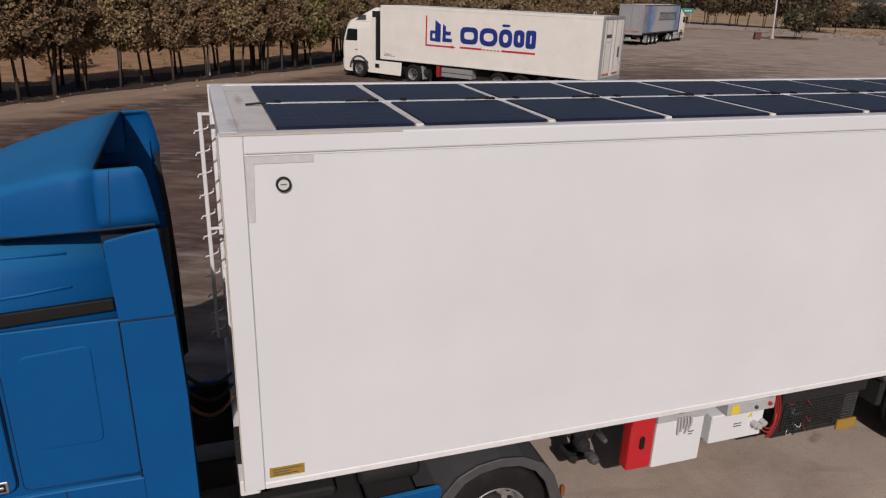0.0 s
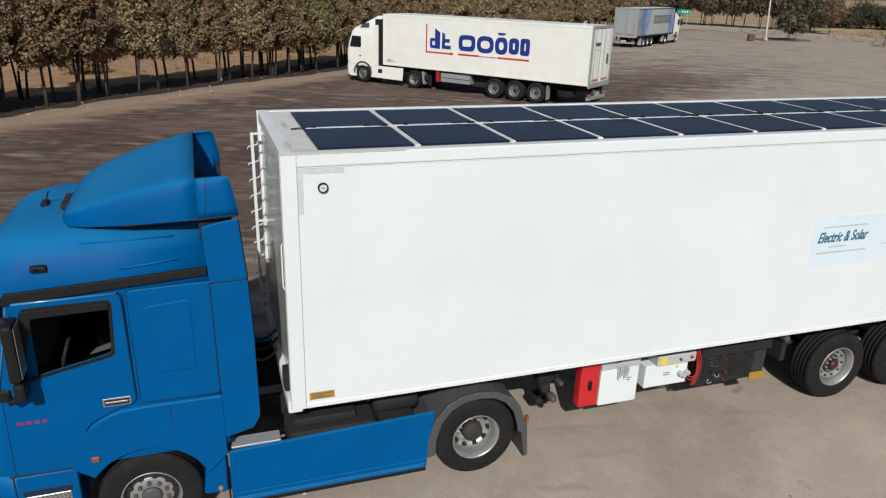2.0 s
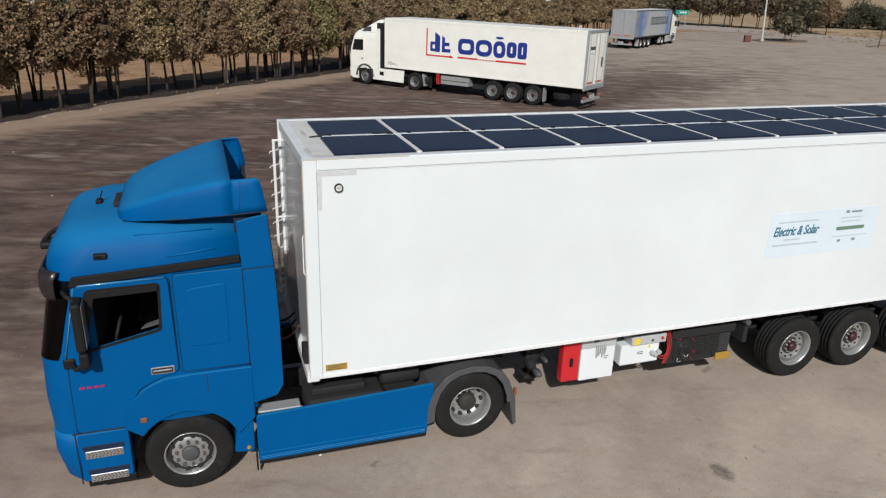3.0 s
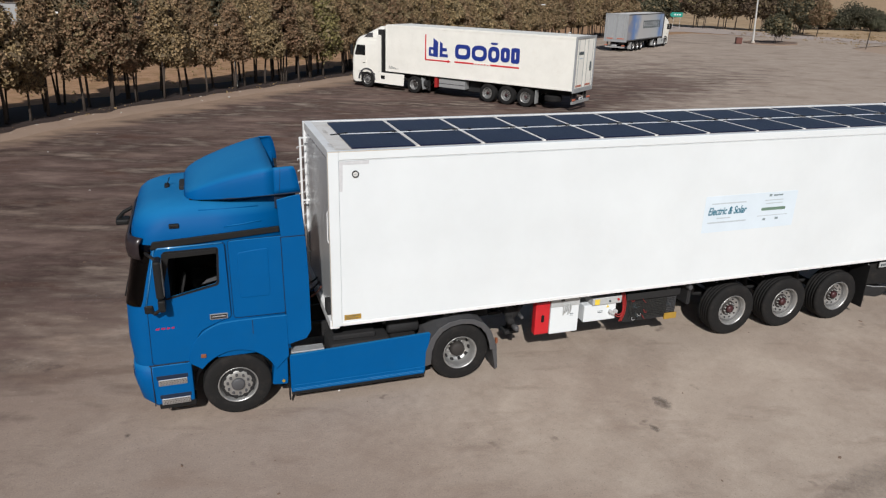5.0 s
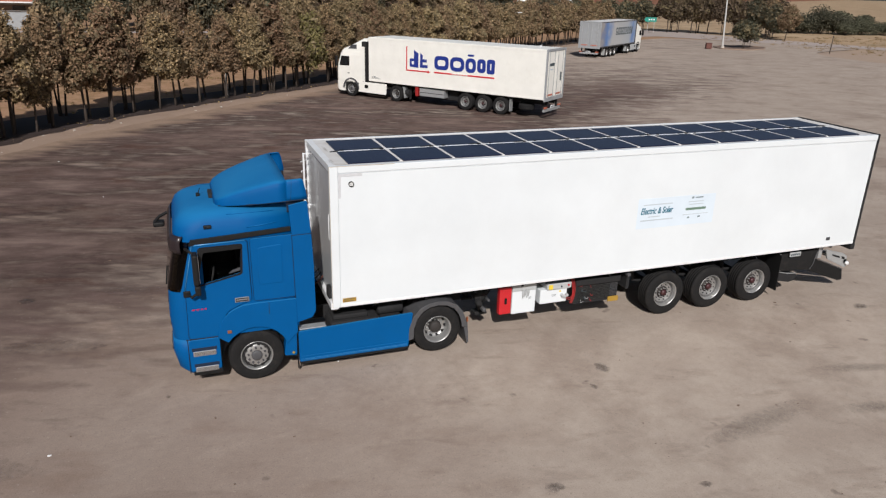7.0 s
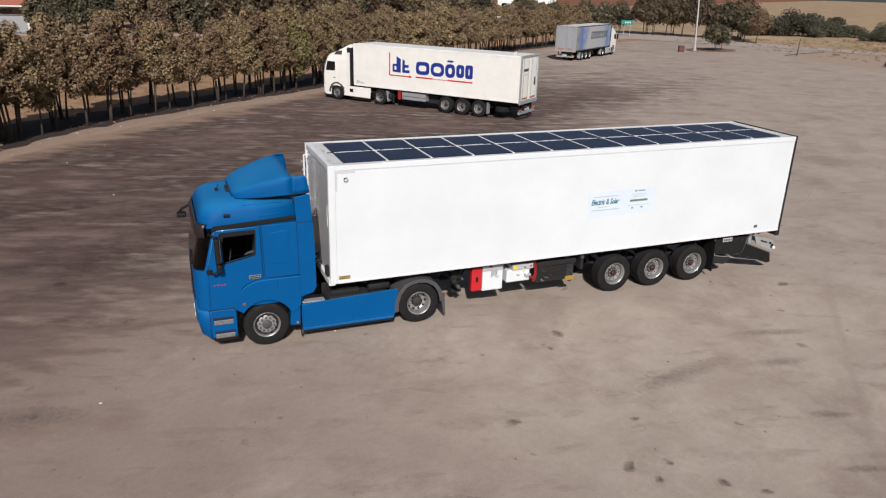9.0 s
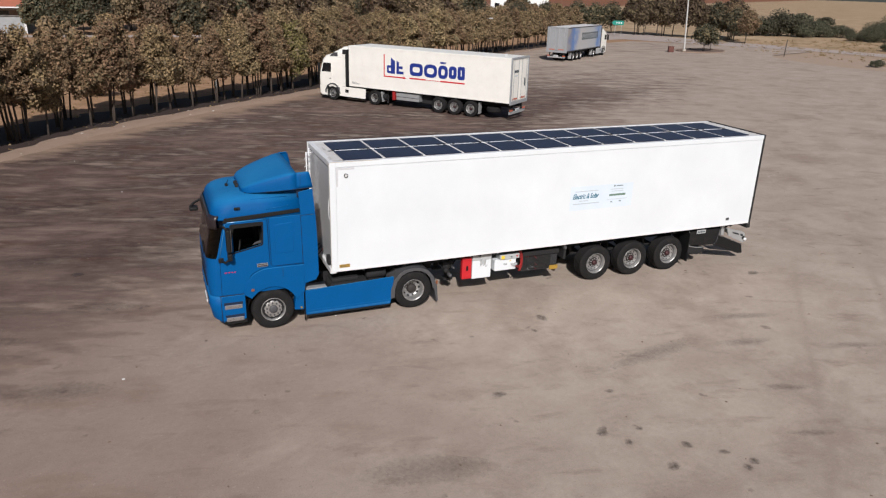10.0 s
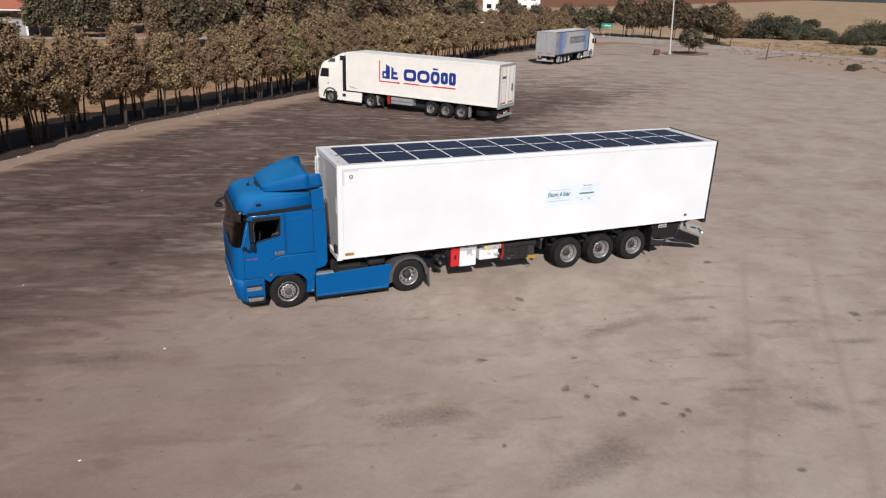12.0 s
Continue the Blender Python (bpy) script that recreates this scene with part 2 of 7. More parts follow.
    dust = mix(nd, ln, M("MULTIPLY", warm, M("MULTIPLY_ADD", west, 0.6, 0.12)), dust, (0.225, 0.158, 0.122))
    col = mix(nd, ln, lane, dust, oily)
    # long thin rubber streaks across the far yard
    streak = ramp(nd, ln, drawn_out(nd, ln, 9.0, 0.55, -13, 4, 0.5, 201), [(0.53, (0, 0, 0)), (0.63, (1, 1, 1))])
    streak = M("MULTIPLY", streak, M("MULTIPLY_ADD", along, 0.05, -1.0, True))
    streak = M("MULTIPLY", streak, M("MULTIPLY_ADD", across, 0.07, 0.55, True))
    col = mix(nd, ln, M("MULTIPLY", streak, 0.5), col, (0.105, 0.076, 0.066))
    # clean strip of dust before the verge
    strip = M("ADD", across, M("MULTIPLY_ADD", longs, 5.0, -2.5))
    col = mix(nd, ln, M("MULTIPLY_ADD", strip, 0.8, -16.8, True), col, mix(nd, ln, mid, (0.25, 0.178, 0.130), (0.36, 0.265, 0.200)))
    # smears and stains of the open yard
    smear = ramp(nd, ln, drawn_out(nd, ln, 1.6, 0.55, -14, 5, 0.6, 11), [(0.57, (0, 0, 0)), (0.70, (1, 1, 1))])
    col = mix(nd, ln, M("MULTIPLY", smear, 0.42), col, (0.19, 0.142, 0.118))
    blot = ramp(nd, ln, noise_node(nd, ln, 0.30, 7, 0.70), [(0.51, (0, 0, 0)), (0.64, (1, 1, 1))])
    col = mix(nd, ln, M("MULTIPLY", blot, 0.40), col, (0.215, 0.160, 0.130))
    spots = ramp(nd, ln, noise_node(nd, ln, 1.9, 3, 0.5), [(0.69, (0, 0, 0)), (0.74, (1, 1, 1))])
    col = mix(nd, ln, M("MULTIPLY", spots, 0.5), col, (0.12, 0.092, 0.08))
    # tracks of tyres that left the yard
    diag = M("ADD", M("SUBTRACT", x, y), M("MULTIPLY_ADD", big, 1.6, -0.8))
    for at, half in ((15.75, 0.24), (18.9, 0.26)):
        t = M("MULTIPLY_ADD", M("ABSOLUTE", M("SUBTRACT", diag, at)), -1.0 / half, 1.0, True)
        t = M("MULTIPLY", t, M("MULTIPLY_ADD", mid, 1.6, -0.35, True))
        t = M("MULTIPLY", t, M("MULTIPLY_ADD", y, -0.35, 0.1, True))
        col = mix(nd, ln, M("MULTIPLY", t, 0.5), col, (0.23, 0.178, 0.15))
    pits = ramp(nd, ln, noise_node(nd, ln, 22.0, 2, 0.5), [(0.64, (0, 0, 0)), (0.70, (1, 1, 1))])
    col = mix(nd, ln, M("MULTIPLY", pits, 0.3), col, (0.15, 0.118, 0.098))
    chips = ramp(nd, ln, noise_node(nd, ln, 13.0, 2, 0.5), [(0.68, (0, 0, 0)), (0.73, (1, 1, 1))])
    col = mix(nd, ln, M("MULTIPLY", chips, 0.2), col, (0.50, 0.45, 0.40))
    col = mix(nd, ln, 0.28, col, mix(nd, ln, fine, (0.08, 0.065, 0.055), (0.62, 0.55, 0.48)), "OVERLAY")
    col = mix(nd, ln, 0.28, col, mix(nd, ln, grit, (0.12, 0.12, 0.12), (0.88, 0.88, 0.88)), "OVERLAY")
    ln.new(col, b.inputs["Base Color"])
    b.inputs["Roughness"].default_value = 0.9
    b.inputs["Specular IOR Level"].default_value = 0.06
    bump_to(nd, ln, b, M("ADD", fine, grit), 0.4, 0.008)
    return m


def dry_land():
    """Dry earth by the yard, straw-coloured fields, ploughed red-brown soil far off."""
    m, nd, ln, b = nodes_of("dry_earth")
    tc = nd.new("ShaderNodeTexCoord")
    sp = nd.new("ShaderNodeSeparateXYZ")
    ln.new(tc.outputs["Object"], sp.inputs[0])
    big = noise_node(nd, ln, 0.02, 5, 0.6)
    mid = noise_node(nd, ln, 0.4, 6, 0.7)
    fine = noise_node(nd, ln, 6.0, 5, 0.7)
    earth = mix(nd, ln, mid, (0.32, 0.240, 0.185), (0.43, 0.335, 0.262))
    deep = math_node(nd, ln, "ADD", math_node(nd, ln, "MULTIPLY", sp.outputs[0], -0.64), math_node(nd, ln, "MULTIPLY", sp.outputs[1], 0.77))
    earth = mix(nd, ln, math_node(nd, ln, "MULTIPLY_ADD", deep, 0.1, -1.2, True), earth, mix(nd, ln, ramp(nd, ln, noise_node(nd, ln, 1.1, 6, 0.7), [(0.42, (0, 0, 0)), (0.62, (1, 1, 1))]), mix(nd, ln, mid, (0.30, 0.172, 0.100), (0.48, 0.310, 0.196)), (0.27, 0.170, 0.090)))
    straw = mix(nd, ln, math_node(nd, ln, "MULTIPLY_ADD", noise_node(nd, ln, 0.05, 6, 0.7), 2.4, -0.7, True), (0.29, 0.195, 0.115), (0.50, 0.375, 0.245))
    straw = mix(nd, ln, ramp(nd, ln, noise_node(nd, ln, 0.16, 6, 0.7), [(0.52, (0, 0, 0)), (0.68, (1, 1, 1))]), straw, (0.20, 0.165, 0.095))
    soil = mix(nd, ln, big, (0.20, 0.085, 0.050), (0.25, 0.12, 0.07))
    far = math_node(nd, ln, "ADD", math_node(nd, ln, "MULTIPLY", sp.outputs[0], 0.8), math_node(nd, ln, "MULTIPLY", sp.outputs[1], 0.35))
    to_straw = math_node(nd, ln, "MULTIPLY_ADD", math_node(nd, ln, "ADD", far, math_node(nd, ln, "MULTIPLY", big, 30.0)), 0.04, -4.2, True)
    col = mix(nd, ln, to_straw, earth, straw)
    deep = math_node(nd, ln, "ADD", math_node(nd, ln, "MULTIPLY", sp.outputs[0], -0.64), math_node(nd, ln, "MULTIPLY", sp.outputs[1], 0.77))
    away = math_node(nd, ln, "ADD", math_node(nd, ln, "MULTIPLY", sp.outputs[0], 0.62), math_node(nd, ln, "MULTIPLY", sp.outputs[1], 0.78))
    to_soil = math_node(nd, ln, "MULTIPLY_ADD", math_node(nd, ln, "ADD", deep, math_node(nd, ln, "MULTIPLY", big, 30.0)), 0.06, -7.4, True)
    to_soil = math_node(nd, ln, "MULTIPLY", to_soil, math_node(nd, ln, "MULTIPLY_ADD", away, 0.01, -3.2, True))
    col = mix(nd, ln, to_soil, col, soil)
    col = mix(nd, ln, 0.4, col, mix(nd, ln, fine, (0.1, 0.09, 0.08), (0.7, 0.65, 0.6)), "OVERLAY")
    ln.new(col, b.inputs["Base Color"])
    b.inputs["Roughness"].default_value = 0.95
    b.inputs["Specular IOR Level"].default_value = 0.15
    bump_to(nd, ln, b, math_node(nd, ln, "ADD", fine, mid), 0.6, 0.03)
    return m


def leaf_material(name, tones, through_light=0.25):
    m, nd, ln, b = nodes_of(name)
    geo = nd.new("ShaderNodeNewGeometry")
    info = nd.new("ShaderNodeObjectInfo")
    n = len(tones)
    col = ramp(nd, ln, geo.outputs["Random Per Island"], [(i / (n - 1), t) for i, t in enumerate(tones)])
    h = nd.new("ShaderNodeHueSaturation")
    ln.new(col, h.inputs["Color"])
    ln.new(math_node(nd, ln, "MULTIPLY_ADD", info.outputs["Random"], 0.026, 0.486), h.inputs["Hue"])
    ln.new(math_node(nd, ln, "MULTIPLY_ADD", info.outputs["Random"], 0.34, 0.80), h.inputs["Value"])
    ln.new(h.outputs[0], b.inputs["Base Color"])
    b.inputs["Roughness"].default_value = 0.7
    b.inputs["Specular IOR Level"].default_value = 0.2
    tr = nd.new("ShaderNodeBsdfTranslucent")
    ln.new(h.outputs[0], tr.inputs["Color"])
    ms = nd.new("ShaderNodeMixShader")
    ms.inputs[0].default_value = through_light
    ln.new(b.outputs[0], ms.inputs[1])
    ln.new(tr.outputs[0], ms.inputs[2])
    ln.new(ms.outputs[0], nd["Material Output"].inputs["Surface"])
    return m


M_LOT = tyre_tracks_lot()
M_LAND = dry_land()
M_VERGE = surface("verge_dust", (0.28, 0.198, 0.145), 0.95, dirt=(0.20, 0.135, 0.09), amount=0.7, scale=0.5, fine=8, bump=0.4)
M_ROAD = surface("grey_road", (0.37, 0.305, 0.268), 0.9, dirt=(0.28, 0.215, 0.18), amount=0.5, scale=0.15, fine=10, bump=0.1)
# near-black brown, the belt trees' shade put into the ground colour
M_BELT_SHADE = surface("belt_shade", (0.030, 0.016, 0.011), 0.95, dirt=(0.017, 0.009, 0.007), amount=0.8, scale=0.9, fine=14, bump=0.6)
# brown earth with shade in its tone; the loose grit shares it
M_SOIL = surface("shaded_soil", (0.16, 0.105, 0.075), 0.95, amount=0.6, scale=0.8, fine=8, bump=0.4)
M_RIM = surface("dusty_dark_rim", (0.15, 0.148, 0.145), 0.5, 0.3, dirt=(0.06, 0.052, 0.045), amount=0.6, scale=6.0, bump=0.05)
# glossy blue, base paler than the body so the edge highlight is painted in
M_EDGE_HIGHLIGHT = surface("blue_edge_highlight", (0.03, 0.19, 0.42), 0.2, bump=0.0, coat=1.0)
M_BARK = surface("bark", (0.052, 0.038, 0.029), 0.9, dirt=(0.11, 0.085, 0.068), amount=0.5, scale=5, fine=30, bump=0.5)
M_LEAF = leaf_material("belt_leaves", [(0.198, 0.138, 0.075), (0.265, 0.184, 0.100), (0.345, 0.236, 0.133), (0.430, 0.290, 0.173)], 0.3)
M_LEAF_OLIVE = leaf_material("olive_leaves", [(0.194, 0.142, 0.077), (0.262, 0.191, 0.104), (0.340, 0.244, 0.138), (0.420, 0.298, 0.178)], 0.3)
# inner leaves toned darker, painting the shade within the crowns
M_LEAF_SHADE = leaf_material("shade_leaves", [(0.12, 0.092, 0.053), (0.20, 0.150, 0.088)], 0.1)
M_LEAF_FRESH = leaf_material("fresh_leaves", [(0.150, 0.135, 0.050), (0.240, 0.212, 0.082), (0.330, 0.275, 0.120)])
M_LEAF_DARK = leaf_material("dark_leaves", [(0.103, 0.081, 0.050), (0.206, 0.154, 0.095), (0.340, 0.236, 0.150)], 0.25)
M_LEAF_BUSH = leaf_material("bush_leaves", [(0.050, 0.052, 0.034), (0.088, 0.086, 0.056), (0.140, 0.130, 0.085)], 0.2)
M_LEAF_DUSK = leaf_material("dusky_leaves", [(0.060, 0.046, 0.032), (0.105, 0.076, 0.052), (0.16, 0.112, 0.076)], 0.2)
M_GRASS = leaf_material("dry_grass", [(0.30, 0.21, 0.10), (0.38, 0.28, 0.15), (0.22, 0.17, 0.08)], 0.3)


# ---- mesh helpers ----
def thing(name, label, category, group=""):
    return tagged(new(name), label, category, group)


def part(name, bm, material, parent=None, label="", smooth=False):
    me = bpy.data.meshes.new(name)
    bmesh.ops.recalc_face_normals(bm, faces=bm.faces)
    for f in bm.faces:
        f.smooth = smooth
    bm.to_mesh(me)
    bm.free()
    me.materials.append(material)
    ob = new(name, me)
    ob.parent = parent
    return tagged(ob, label)


def again(ob, parent, m):
    """One more object on the same mesh, with its own children, under parent."""
    o = ob.copy()
    scene.collection.objects.link(o)
    o.parent, o.matrix_basis = parent, m
    for c in ob.children:
        again(c, o, c.matrix_basis.copy())
    return o


def bevel(bm, w, seg=1, edges=None):
    if w > 0:
        bmesh.ops.bevel(bm, geom=list(edges or bm.edges), offset=w, segments=seg, affect="EDGES", profile=0.6, clamp_overlap=True)


def box(x0, x1, y0, y1, z0, z1, w=0.01, seg=1, bm=None):
    b = bmesh.new()
    bmesh.ops.create_cube(b, size=1)
    bmesh.ops.scale(b, vec=(x1 - x0, y1 - y0, z1 - z0), verts=b.verts)
    bmesh.ops.translate(b, vec=((x0 + x1) / 2, (y0 + y1) / 2, (z0 + z1) / 2), verts=b.verts)
    bevel(b, w, seg)
    return join(bm, b)


def join(bm, b):
    if bm is None:
        return b
    me = bpy.data.meshes.new("tmp")
    b.to_mesh(me)
    b.free()
    bm.from_mesh(me)
    bpy.data.meshes.remove(me)
    return bm


def plate(outer, y0, y1, holes=(), w=0.0, seg=1, bm=None):
    """An outline in x and z, with holes, as a slab from y0 to y1."""
    b = bmesh.new()
    for loop in (outer, *holes):
        vs = [b.verts.new((p[0], y0, p[1])) for p in loop]
        for i in range(len(vs)):
            b.edges.new((vs[i], vs[(i + 1) % len(vs)]))
    if holes:
        bmesh.ops.triangle_fill(b, edges=b.edges, use_beauty=True)
    else:
        b.faces.new(b.verts)
    rim = [e for e in b.edges if e.is_boundary]
    got = bmesh.ops.extrude_face_region(b, geom=list(b.faces))
    top = [v for v in got["geom"] if isinstance(v, bmesh.types.BMVert)]
    bmesh.ops.translate(b, vec=(0, y1 - y0, 0), verts=top)
    bmesh.ops.recalc_face_normals(b, faces=b.faces)
    if w:
        sharp = [e for e in b.edges if len(e.link_faces) == 2 and e.calc_face_angle(0) > 0.6]
        bevel(b, w, seg, sharp)
    return join(bm, b)


def rounded(pts, r, n=4):
    """The outline with its corners rounded by r."""
    out = []
    k = len(pts)
    for i in range(k):
        p, a, c = Vector(pts[i]), Vector(pts[i - 1]), Vector(pts[(i + 1) % k])
        ra = min(r, (a - p).length * 0.45)
        rc = min(r, (c - p).length * 0.45)
        s, e = p + (a - p).normalized() * ra, p + (c - p).normalized() * rc
        for j in range(n + 1):
            t = j / n
            out.append(tuple((1 - t) ** 2 * s + 2 * t * (1 - t) * p + t * t * e))
    return out


def lathe(profile, n=40, bm=None, axis="Y", at=(0, 0, 0), cap=True):
    """Spin (distance along the axis, radius) pairs."""
    b = bmesh.new()
    rings = []
    for d, r in profile:
        ring = []
        for i in range(n):
            a = 2 * math.pi * i / n
            c, s = r * math.cos(a), r * math.sin(a)
            p = {"Y": (c, d, s), "Z": (c, s, d), "X": (d, c, s)}[axis]
            ring.append(b.verts.new(Vector(p) + Vector(at)))
        rings.append(ring)
    for p, q in zip(rings, rings[1:]):
        for i in range(n):
            b.faces.new((p[i], p[(i + 1) % n], q[(i + 1) % n], q[i]))
    for ring in (rings[0], rings[-1]) if cap else ():
        if (ring[0].co - ring[n // 2].co).length > 1e-4:
            b.faces.new(ring)
    return join(bm, b)


def tube(points, r, n=8, bm=None):
    """A pipe along points; r: one radius, or one for each point."""
    b = bmesh.new()
    pts = [Vector(p) for p in points]
    rs = r if isinstance(r, (list, tuple)) else [r] * len(pts)
    rings = []
    for i, p in enumerate(pts):
        d = (pts[min(i + 1, len(pts) - 1)] - pts[max(i - 1, 0)]).normalized()
        up = Vector((0, 0, 1)) if abs(d.z) < 0.9 else Vector((1, 0, 0))
        s = d.cross(up).normalized()
        u = s.cross(d)
        rings.append([b.verts.new(p + (s * math.cos(2 * math.pi * k / n) + u * math.sin(2 * math.pi * k / n)) * rs[i]) for k in range(n)])
    for p, q in zip(rings, rings[1:]):
        for k in range(n):
            b.faces.new((p[k], p[(k + 1) % n], q[(k + 1) % n], q[k]))
    b.faces.new(rings[0])
    b.faces.new(rings[-1])
    return join(bm, b)


def bezier(a, b, c, n=8):
    a, b, c = Vector(a), Vector(b), Vector(c)
    return [(1 - t) ** 2 * a + 2 * t * (1 - t) * b + t * t * c for t in (i / n for i in range(n + 1))]


def lettering(name, text, size, m, material, parent, shear=0.0, bold=0.0, width=1.0):
    """Words in the built-in font as a thin mesh, standing in the x-z plane and read from -y."""
    cu = bpy.data.curves.new(name, "FONT")
    cu.body, cu.size, cu.shear, cu.offset, cu.extrude = text, size, shear, bold, 0.002
    tmp = bpy.data.objects.new(name, cu)
    scene.collection.objects.link(tmp)
    bpy.context.view_layer.update()
    me = bpy.data.meshes.new_from_object(tmp.evaluated_get(bpy.context.evaluated_depsgraph_get()))
    bpy.data.objects.remove(tmp)
    bpy.data.curves.remove(cu)
    me.transform(m @ pose(0, 0, 0, 90) @ Matrix.Diagonal((width, 1, 1, 1)))
    me.materials.clear()
    me.materials.append(material)
    ob = new(name, me)
    ob.parent = parent
    return ob


def footprint(xf, xr, y0, y1, rf, side_x, n=6):
    """The outline of a cab at one height, from its rear near corner round the front to its rear far corner."""
    side_x = [max(x, xf + rf + 0.02 * (len(side_x) - k)) for k, x in enumerate(side_x)]
    pts = [(x, y0) for x in (xr, *side_x)]
    for i in range(n + 1):
        a = math.pi / 2 * i / n
        pts.append((xf + rf - rf * math.sin(a), y0 + rf - rf * math.cos(a)))
    for f in (0.25, 0.5, 0.75):
        pts.append((xf, y0 + rf + (y1 - y0 - 2 * rf) * f))
    for i in range(n + 1):
        a = math.pi / 2 * i / n
        pts.append((xf + rf - rf * math.cos(a), y1 - rf + rf * math.sin(a)))
    return pts + [(x, y1) for x in (*reversed(side_x), xr)]


def loft(levels, close_top=True, closed=True, skip=None, span=None):
    """levels: (z, outline). skip(i, j): leave that cell open. span: only these points of the outlines."""
    b = bmesh.new()
    rings = []
    for z, pts in levels:
        sel = pts if span is None else pts[span[0]:span[1]]
        rings.append([b.verts.new((p[0], p[1], z)) for p in sel])
    n = len(rings[0])
    for i in range(len(rings) - 1):
        for j in range(n if closed else n - 1):
            if skip and skip(i, j):
                continue
            k = (j + 1) % n
            b.faces.new((rings[i][j], rings[i][k], rings[i + 1][k], rings[i + 1][j]))
    if close_top:
        b.faces.new(rings[-1])
    return b


def thicken(bm, d):
    """Give an open skin a second side, d metres along its normals, and close its rim."""
    bmesh.ops.recalc_face_normals(bm, faces=bm.faces)
    bm.normal_update()
    faces, rim = list(bm.faces), [e for e in bm.edges if len(e.link_faces) == 1]
    twin = {v: bm.verts.new(v.co + v.normal * d) for v in list(bm.verts)}
    for f in faces:
        bm.faces.new([twin[v] for v in reversed(f.verts)])
    for e in rim:
        a, b = e.verts
        bm.faces.new((a, b, twin[b], twin[a]))
    return bm


def oil_material(name, most, c=(0.075, 0.058, 0.050)):
    """A dark stain that thins out towards its rim."""
    m, nd, ln, b = nodes_of(name)
    tc = nd.new("ShaderNodeTexCoord")
    sub = nd.new("ShaderNodeVectorMath")
    sub.operation = "SUBTRACT"
    ln.new(tc.outputs["Generated"], sub.inputs[0])
    sub.inputs[1].default_value = (0.5, 0.5, 0.0)
    le = nd.new("ShaderNodeVectorMath")
    le.operation = "LENGTH"
    ln.new(sub.outputs[0], le.inputs[0])
    core = math_node(nd, ln, "MULTIPLY_ADD", le.outputs["Value"], -2.6, 1.40)
    rough_edge = math_node(nd, ln, "MULTIPLY_ADD", noise_node(nd, ln, 9.0, 5, 0.7), 1.5, -0.35)
    cover = math_node(nd, ln, "MULTIPLY", math_node(nd, ln, "ADD", core, rough_edge, None, True), most)
    b.inputs["Base Color"].default_value = (*c, 1)
    b.inputs["Roughness"].default_value = 0.8
    tr = nd.new("ShaderNodeBsdfTransparent")
    ms = nd.new("ShaderNodeMixShader")
    ln.new(cover, ms.inputs[0])
    ln.new(tr.outputs[0], ms.inputs[1])
    ln.new(b.outputs[0], ms.inputs[2])
    ln.new(ms.outputs[0], nd["Material Output"].inputs["Surface"])
    return m


M_OIL = oil_material("oil_stain", 0.85)
M_RUN = oil_material("brown_dirt_run", 0.45, (0.30, 0.21, 0.13))
M_SMEAR = oil_material("faint_oil_smear", 0.40)


# ---- ground ----
def sheet(name, pts, z, material, cuts=0, label="", kind="structure"):
    bm = bmesh.new()
    bm.faces.new([bm.verts.new((x, y, z)) for x, y in pts])
    ob = part(name, bm, material)
    return tagged(ob, label, kind=kind)


bm = bmesh.new()
bmesh.ops.create_grid(bm, x_segments=40, y_segments=40, size=2600)
bmesh.ops.translate(bm, vec=(400, 400, -0.08), verts=bm.verts)
tagged(part("ground", bm, M_LAND), "dry earth and straw-coloured fields round the yard", "ground", kind="structure")

# the line of the yard's edge along the tree belt
EDGE = [(-34, -12), (-22, 3.5), (-11.2, 19.4), (-6.5, 26.3), (0.3, 32.9), (8.6, 39.8), (20, 51), (43.6, 72.6), (57, 82)]


def edge_at(s):
    """A point s metres along the yard's edge from its corner near (-11, 19), and the way across to the trees."""
    pts = [Vector(p) for p in EDGE[2:]]
    if s < 0:
        d = (pts[1] - pts[0]).normalized()
        return pts[0] + d * s, Vector((-d.y, d.x))
    for a, b in zip(pts, pts[1:]):
        l = (b - a).length
        if s <= l:
            d = (b - a) / l
            return a + d * s, Vector((-d.y, d.x))
        s -= l
    d = (pts[-1] - pts[-2]).normalized()
    return pts[-1] + d * s, Vector((-d.y, d.x))


rng = random.Random(3)
lot = []
for a, b in zip(EDGE, EDGE[1:]):
    for i in range(12):
        t = i / 12
        lot.append((a[0] + (b[0] - a[0]) * t + rng.uniform(-.3, .3), a[1] + (b[1] - a[1]) * t + rng.uniform(-.3, .3)))
lot += [(60, 84), (76, 92), (86, 84), (95, 70), (86, 67), (80.5, 64.5), (78, 61.5), (76.6, 56.5), (76.4, 52.5), (76.8, 48.5), (78.2, 43.5), (82, 34), (88, 20), (95, -60), (-60, -60), (-50, -40)]
sheet("pavement", lot, 0.0, M_LOT, label="dusty worn asphalt of the lorry yard with oil stains").data.update()

bm = bmesh.new()
prev = None
for i in range(-14, 76):
    p, n = edge_at(i * 1.25)
    row = []
    for k, (d, z) in enumerate(((-0.25, -0.03), (0.05, 0.05), (0.35, 0.09), (1.0, 0.07), (1.9, 0.05), (3.2, -0.11))):
        q = p + n * (d + rng.uniform(-.10, .10))
        row.append(bm.verts.new((q.x, q.y, z + (rng.uniform(-.025, .025) if 0 < k < 5 else 0))))
    if prev:
        for a in range(5):
            bm.faces.new((prev[a], prev[a + 1], row[a + 1], row[a]))
    prev = row
tagged(part("verge", bm, M_VERGE, smooth=True), "low dusty earth verge between asphalt and trees", "verge", kind="structure")

